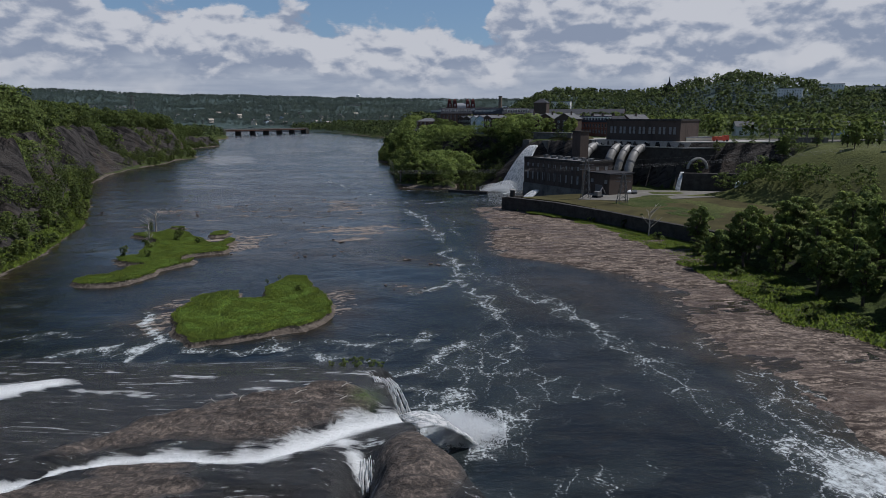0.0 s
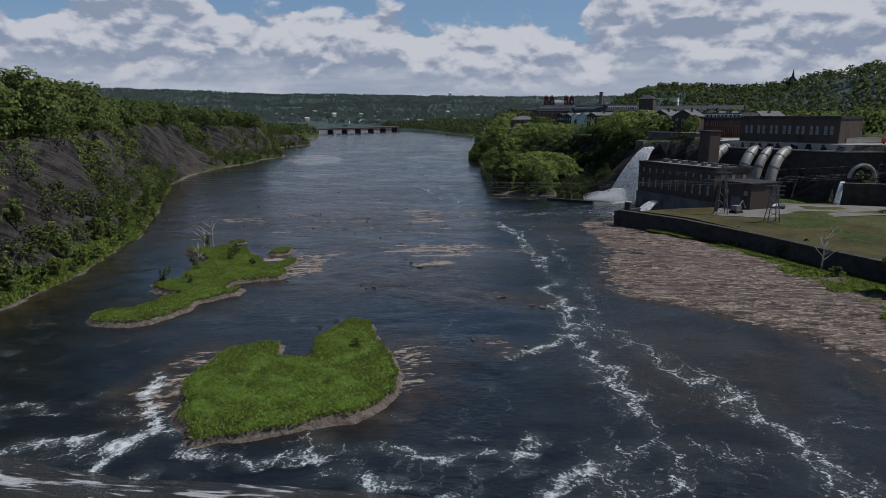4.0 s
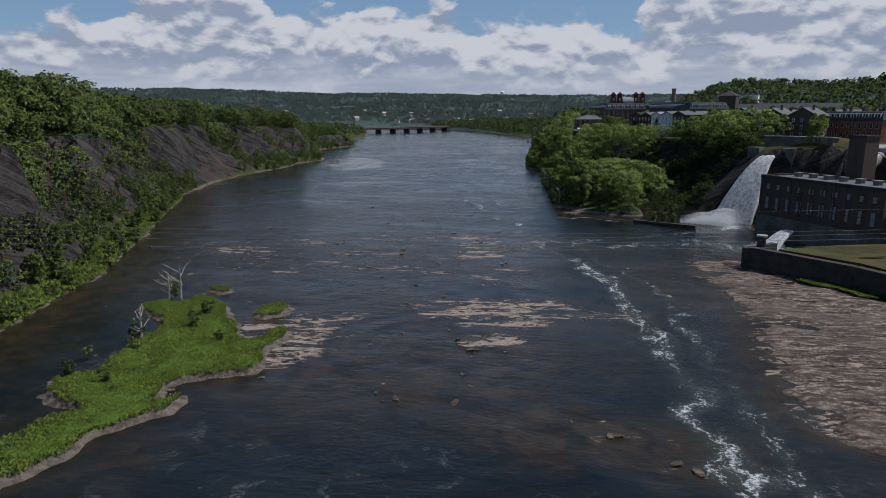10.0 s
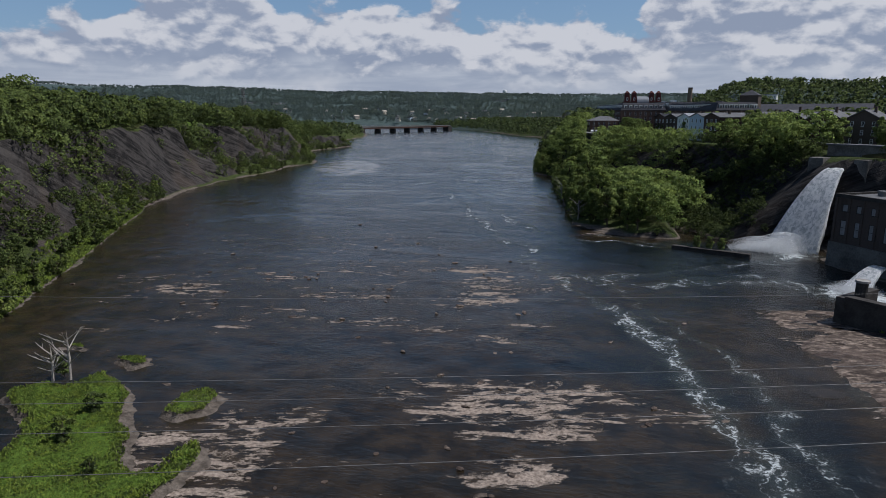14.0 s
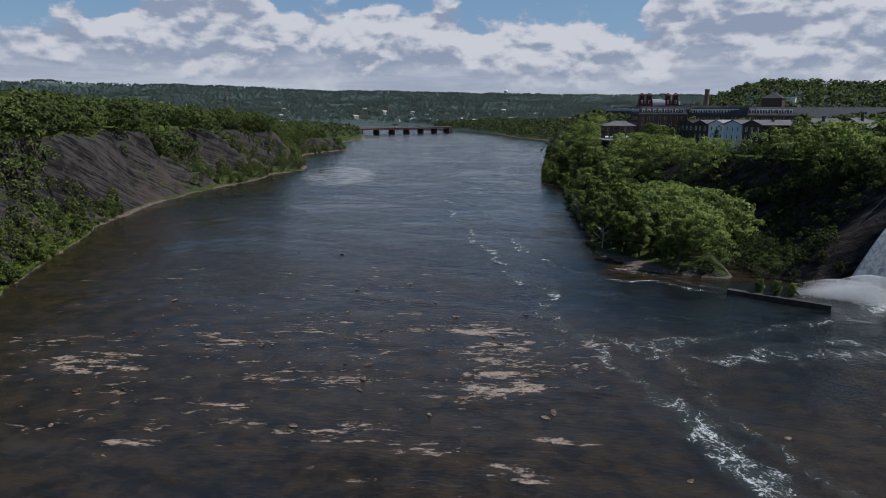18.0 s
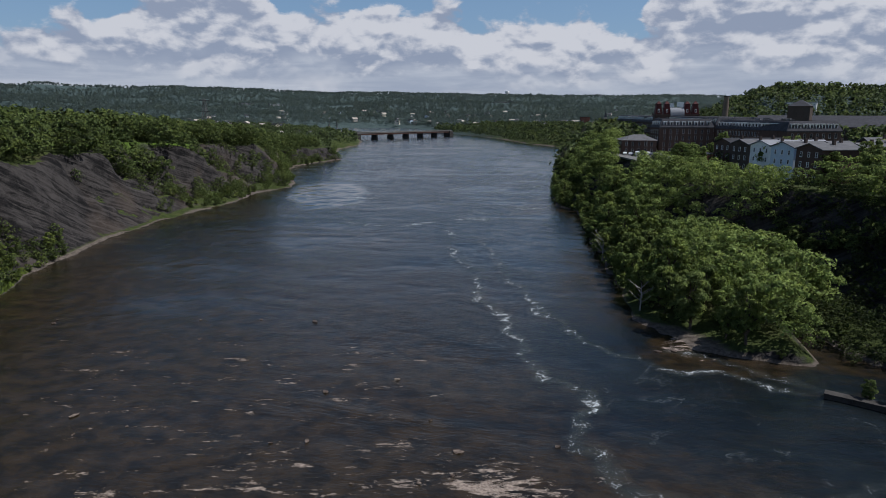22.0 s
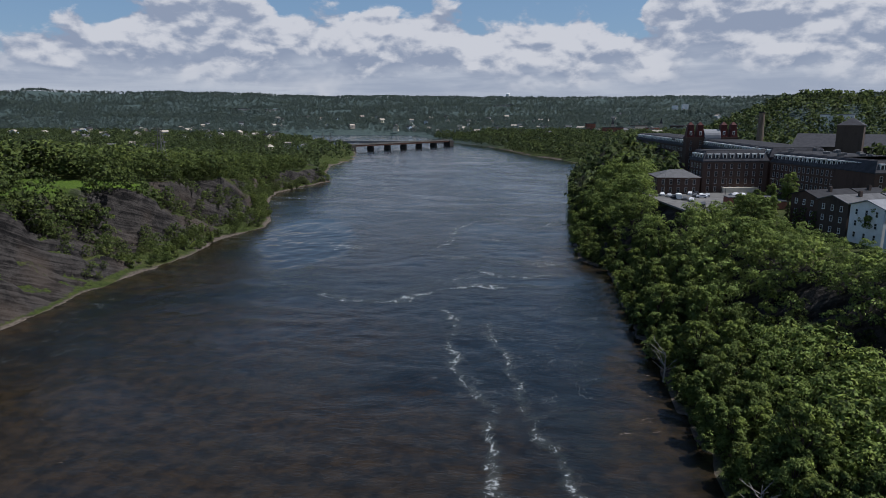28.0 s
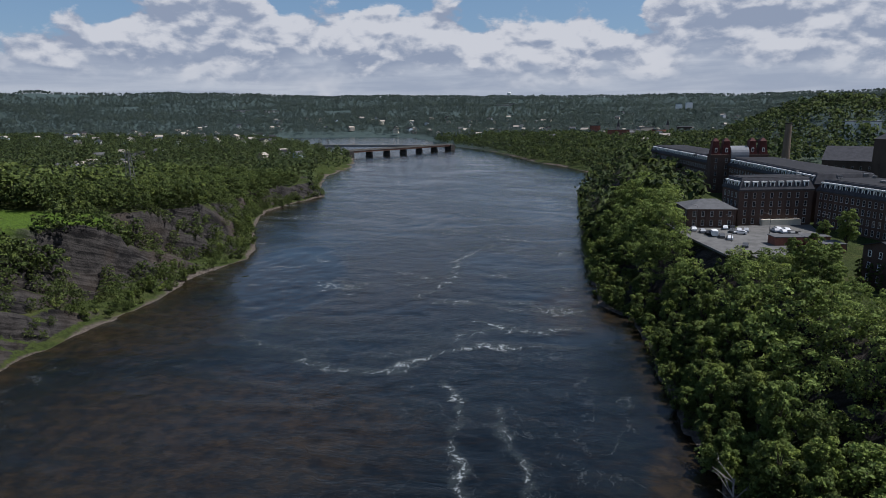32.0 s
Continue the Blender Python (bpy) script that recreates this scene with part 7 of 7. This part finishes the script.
reach_ = np.array([math.dist(wall_line[0], p_) for p_ in wall_line[:5]])
P = np.column_stack([np.interp(u_ * reach_[-1], reach_, [p_[k] for p_ in wall_line[:5]]) for k in (0, 1)])
P = P + np.column_stack([-0.85 * o_, -0.53 * o_]) * (3.2 + 2.2 * rough_noise(P[:, 0], P[:, 1], 8, 52.0, 2))[:, None]
grass_on("wall_foot_grass", P, np.full(len(P), 0.55), "bright green grass at the foot of the river wall", 0.30, 6)
for x, y in scatter(1500, 50, 40, 150, 232, lambda x, y: -2 < inland_r(x, y) < (9 if y > 165 else 60) and (y < 168 or rng.uniform() < 0.6), 5.0):
    if y > 168 or inland_r(x, y) < 7:
        plant(BUSHES[rng.integers(0, 3)], x, y, rng.uniform(0.5, 1.0), 0.1)
    else:
        plant(KINDS[rng.integers(0, 6)], x, y, rng.uniform(0.55, 0.95), 0.3)
for k, (x, y, s) in enumerate(((70, 172, 0.95), (75, 162, 0.9), (66, 150, 0.8), (73, 150, 1.05), (80, 145, 1.2), (86, 154, 1.15), (82, 136, 1.1), (92, 141, 1.3), (98, 150, 1.25), (90, 127, 1.1), (102, 133, 1.2))):
    plant(KINDS[(1, 4, 5)[k % 3]], x, y, s, 0.2)

# the ledge over which the river drops, nearest of all
CHUTE = [(-52, 38), (-44, 44.5), (-38.5, 49.0), (-34.5, 52.6), (-30.4, 54.4), (-25.8, 54.4), (-21.5, 54.0), (-16.5, 54.4), (-12.6, 57.0), (-9.0, 60.2), (-6.0, 61.6), (-3.0, 62.6), (-0.5, 65.5), (2.5, 69.0)]
SIDE = [(-9.5, 57.6), (-8.0, 55.4), (-6.8, 53.0), (-6.6, 50.5)]
SLAB = [(-38, 53.5), (-33.5, 58.4), (-29.3, 62.2), (-23.5, 65.6), (-18, 68), (-12.3, 68.8), (-8.6, 67.6), (-6.9, 64.5), (-7.5, 62.4), (-11.2, 60.2), (-14.6, 57.2), (-19, 56.4), (-25.8, 56.6), (-29.9, 56.2), (-34, 54.6)]
LEFT_FALL = [(-100, 60), (-75, 62.5), (-57, 65), (-51, 66.0), (-45.8, 67.9), (-42.5, 68.8)]
# where the rock ends above the deep pool, as (y, x)
BRINK = [(30, 7.5), (42, 6.5), (48, 4.8), (54, 1.6), (58, -1.0), (62, -2.6), (66, -4.6), (70, -5.4), (74, -8.2), (78, -6.6), (84, -9), (94, -14)]


def ledge_height(x, y):
    """Height of the ledge, and how far a place lies from the chute, its side fall and the rim of the dry slab."""
    z = 6.0 * step(-y, -96, -70) + 0.25 * rough_noise(x * 0.4, y, 7, 61.5, 3)
    dry_ = signed(SLAB, x, y) + 0.7 * rough_noise(x, y, 4, 61.2, 3)
    lay = rough_noise(x * 0.30 + 0.12 * y, y, 5, 62.0, 5, 0.6)
    z = z + step(dry_, -0.8, 1.0) * (0.75 + 0.045 * np.clip(dry_, 0, 6) + np.floor(lay * 5) / 5 * 0.75 + 0.22 * rough_noise(x, y, 1.6, 63.0, 4, 0.6))
    dome = np.exp(-(((x + 1.9) / 4.0) ** 2) - ((y - 51.5) / 6.0) ** 2)
    z = z + dome * (1.7 + 0.5 * np.floor(lay * 4) / 4 + 0.2 * rough_noise(x, y, 1.8, 63.5, 4, 0.6))
    near_ = step(-y, -56.5, -53) * step(-x, 8, 11)
    z = z + near_ * (0.25 + 0.5 * np.floor(lay * 4) / 4)
    d1, _ = pieces_of_line(CHUTE, x, y)
    d2, _ = pieces_of_line(SIDE, x, y)
    z = z - 0.8 * np.exp(-((d1 / 1.5) ** 2)) - 3.4 * np.exp(-(((x + 6.7) / 1.7) ** 2) - ((y - 51.0) / 3.6) ** 2)
    d3, _ = pieces_of_line(LEFT_FALL, x, y)
    z = z + 0.4 * np.exp(-((d3 / 2.0) ** 2))
    cut = along(BRINK, y) - x + 0.9 * rough_noise(x, y, 4, 61.0, 3)
    z = z * step(cut, -1.8, 1.6) - 0.9 * step(-cut, -0.4, 1.8) - 0.5 * step(y, 84, 95)
    return z, d1, d2, d3, dry_, dome


X, Y = np.meshgrid(np.concatenate([np.arange(-96, -60, 1.2), np.arange(-60, 14, 0.34)]), np.concatenate([np.arange(-40, 36, 4.0), np.arange(36, 97, 0.34)]))
Z, D1, D2, D3, DRY, DOME = ledge_height(X, Y)
wob = rough_noise(X, Y, 3, 64.0, 3)
fray = rough_noise(X * 0.4, Y, 2.2, 64.5, 4, 0.6)
foam = np.exp(-((D1 / (1.15 + 0.8 * np.exp(-(((X + 9) / 7) ** 2)) + 0.5 * wob + 0.3 * fray)) ** 2)) + 0.9 * np.exp(-((D2 / 1.2) ** 2)) * step(fray, -0.5, 0.4) + 1.1 * np.exp(-((D3 / (2.2 + wob)) ** 2)) * step(-X, 42, 46)
froth = 0.55 * step(rough_noise(X * 0.35 + 0.3 * Y, Y, 2.6, 65.5, 4, 0.65), 0.15, 0.9) * step(Y, 62, 68)
foam = foam + froth * (1 - step(DRY, -0.6, 0.4))
wet = 1 - np.clip(step(DRY, -0.4, 0.8) + step(DOME, 0.25, 0.5) + step(-Y, -55, -52) * step(-X, 9, 12) * step(rough_noise(X * 0.3, Y, 4, 65.0, 3), 0.0, 0.5), 0, 1)
moss = np.exp(-(((X + 8.2) / 1.6) ** 2) - ((Y - 65.5) / 2.2) ** 2)
i = np.arange(X.size).reshape(X.shape)
q = np.stack([i[:-1, :-1], i[:-1, 1:], i[1:, 1:], i[1:, :-1]], -1).reshape(-1, 4)
me = mesh_from("fall_ledge", np.stack([X, Y, Z], -1).reshape(-1, 3), q, (FALL_ROCK,), True)
attribute(me, "foam", foam.ravel()), attribute(me, "wet", wet.ravel()), attribute(me, "moss", moss.ravel())
tagged(new("fall_ledge", me), "brown wet rock ledge with water sliding over it", "rock", kind="structure")
strands("ledge_fall", (-8.2, 71.6, 6.3), (-5.6, 71.0, 6.0), (-6.6, 68.2, 3.2), (-2.8, 67.6, 1.6), "small lacy fall off the brown ledge", 34, 7, 0.075)
strands("chute_fall", (-4.4, 63.4, 5.2), (-2.4, 61.2, 5.0), (1.2, 71.0, 0.1), (4.2, 66.6, 0.1), "white water plunging off the ledge", 60, 8, 0.13)
strands("side_fall", (-8.4, 56.0, 5.2), (-6.0, 55.4, 5.3), (-8.0, 51.2, 2.2), (-5.6, 50.6, 2.0), "thin white fall down a cleft in the ledge", 22, 11, 0.08)
spray("plunge_spray", 2.6, 70.0, 0.0, 5.2, 4.2, 2.0, "white spray where the chute meets the pool", 9, 42000)
spray("edge_spray", -56, 66, 5.8, 8.0, 1.6, 1.4, "white spray along the fall at the ledge's edge", 10)
for x, y, s in ((-11.1, 79.2, 0.55), (-9.2, 78.8, 0.45), (-13, 80, 0.4), (-7.8, 78.0, 0.35), (-14.6, 80.6, 0.3)):
    plant(BUSHES[2], x, y, s, 0.1, float(ledge_height(np.array([x]), np.array([y]))[0][0]))
for k in range(9):
    x, y = g.uniform(-26, -10), g.uniform(62, 68)
    z = float(ledge_height(np.array([x]), np.array([y]))[0][0])
    d = thing("driftwood", "pale dead branch lying on the ledge", "driftwood", pose(x, y, z + 0.06, 0, 0, g.uniform(0, 180)) @ Matrix.Scale(0.6, 4), "driftwood on the ledge")
    part("branch", tube([(-1.2, 0, 0), (0, 0.15, 0.12), (1.3, -0.1, 0.05)], [0.10, 0.08, 0.03], 5), DEADWOOD, d), part("twig", tube([(0, 0.15, 0.12), (0.6, 0.7, 0.2)], [0.05, 0.02], 4), DEADWOOD, d)

# great trees on the lawn above the bluff
for x, y, s_ in ((38, 424, 1.0), (44, 413, 1.05), (31, 433, 0.8), (52, 402, 0.9), (60, 394, 0.8), (66, 405, 0.9), (38, 470, 1.15), (54, 474, 0.9), (62, 458, 1.0), (76, 440, 1.25), (84, 436, 1.0), (24, 448, 0.9), (40, 404, 1.0), (50, 380, 0.9), (60, 371, 1.0), (72, 364, 0.85), (34, 416, 0.9), (68, 352, 0.7)):
    plant(KINDS[5], x, y, s_, 0.2)
# trees on the slope behind the yard
for x, y in scatter(900, 112, 176, 190, 268, lambda x, y: x > 176 - 0.52 * (y - 176), 5.0)[:26]:
    plant(KINDS[rng.integers(0, 6)], x, y, rng.uniform(0.45, 0.75), 0.3)

# cables slung over the river from the cliff to the slope behind the yard
line = thing("power_line", "thin steel cables slung across the river", "cable")
for yl, yr, dip in ((136, 243, 6.2), (122, 229, 6.6), (119.5, 226.5, 6.6), (116.5, 223.5, 6.6), (113, 220, 6.6)):
    pts = [(-132 + 288 * u, yl + (yr - yl) * u, 30.5 - 3.5 * u - dip * 4 * u * (1 - u)) for u in np.linspace(0, 1, 33)]
    part("cable", tube(pts, 0.014, 5), STEEL, line)
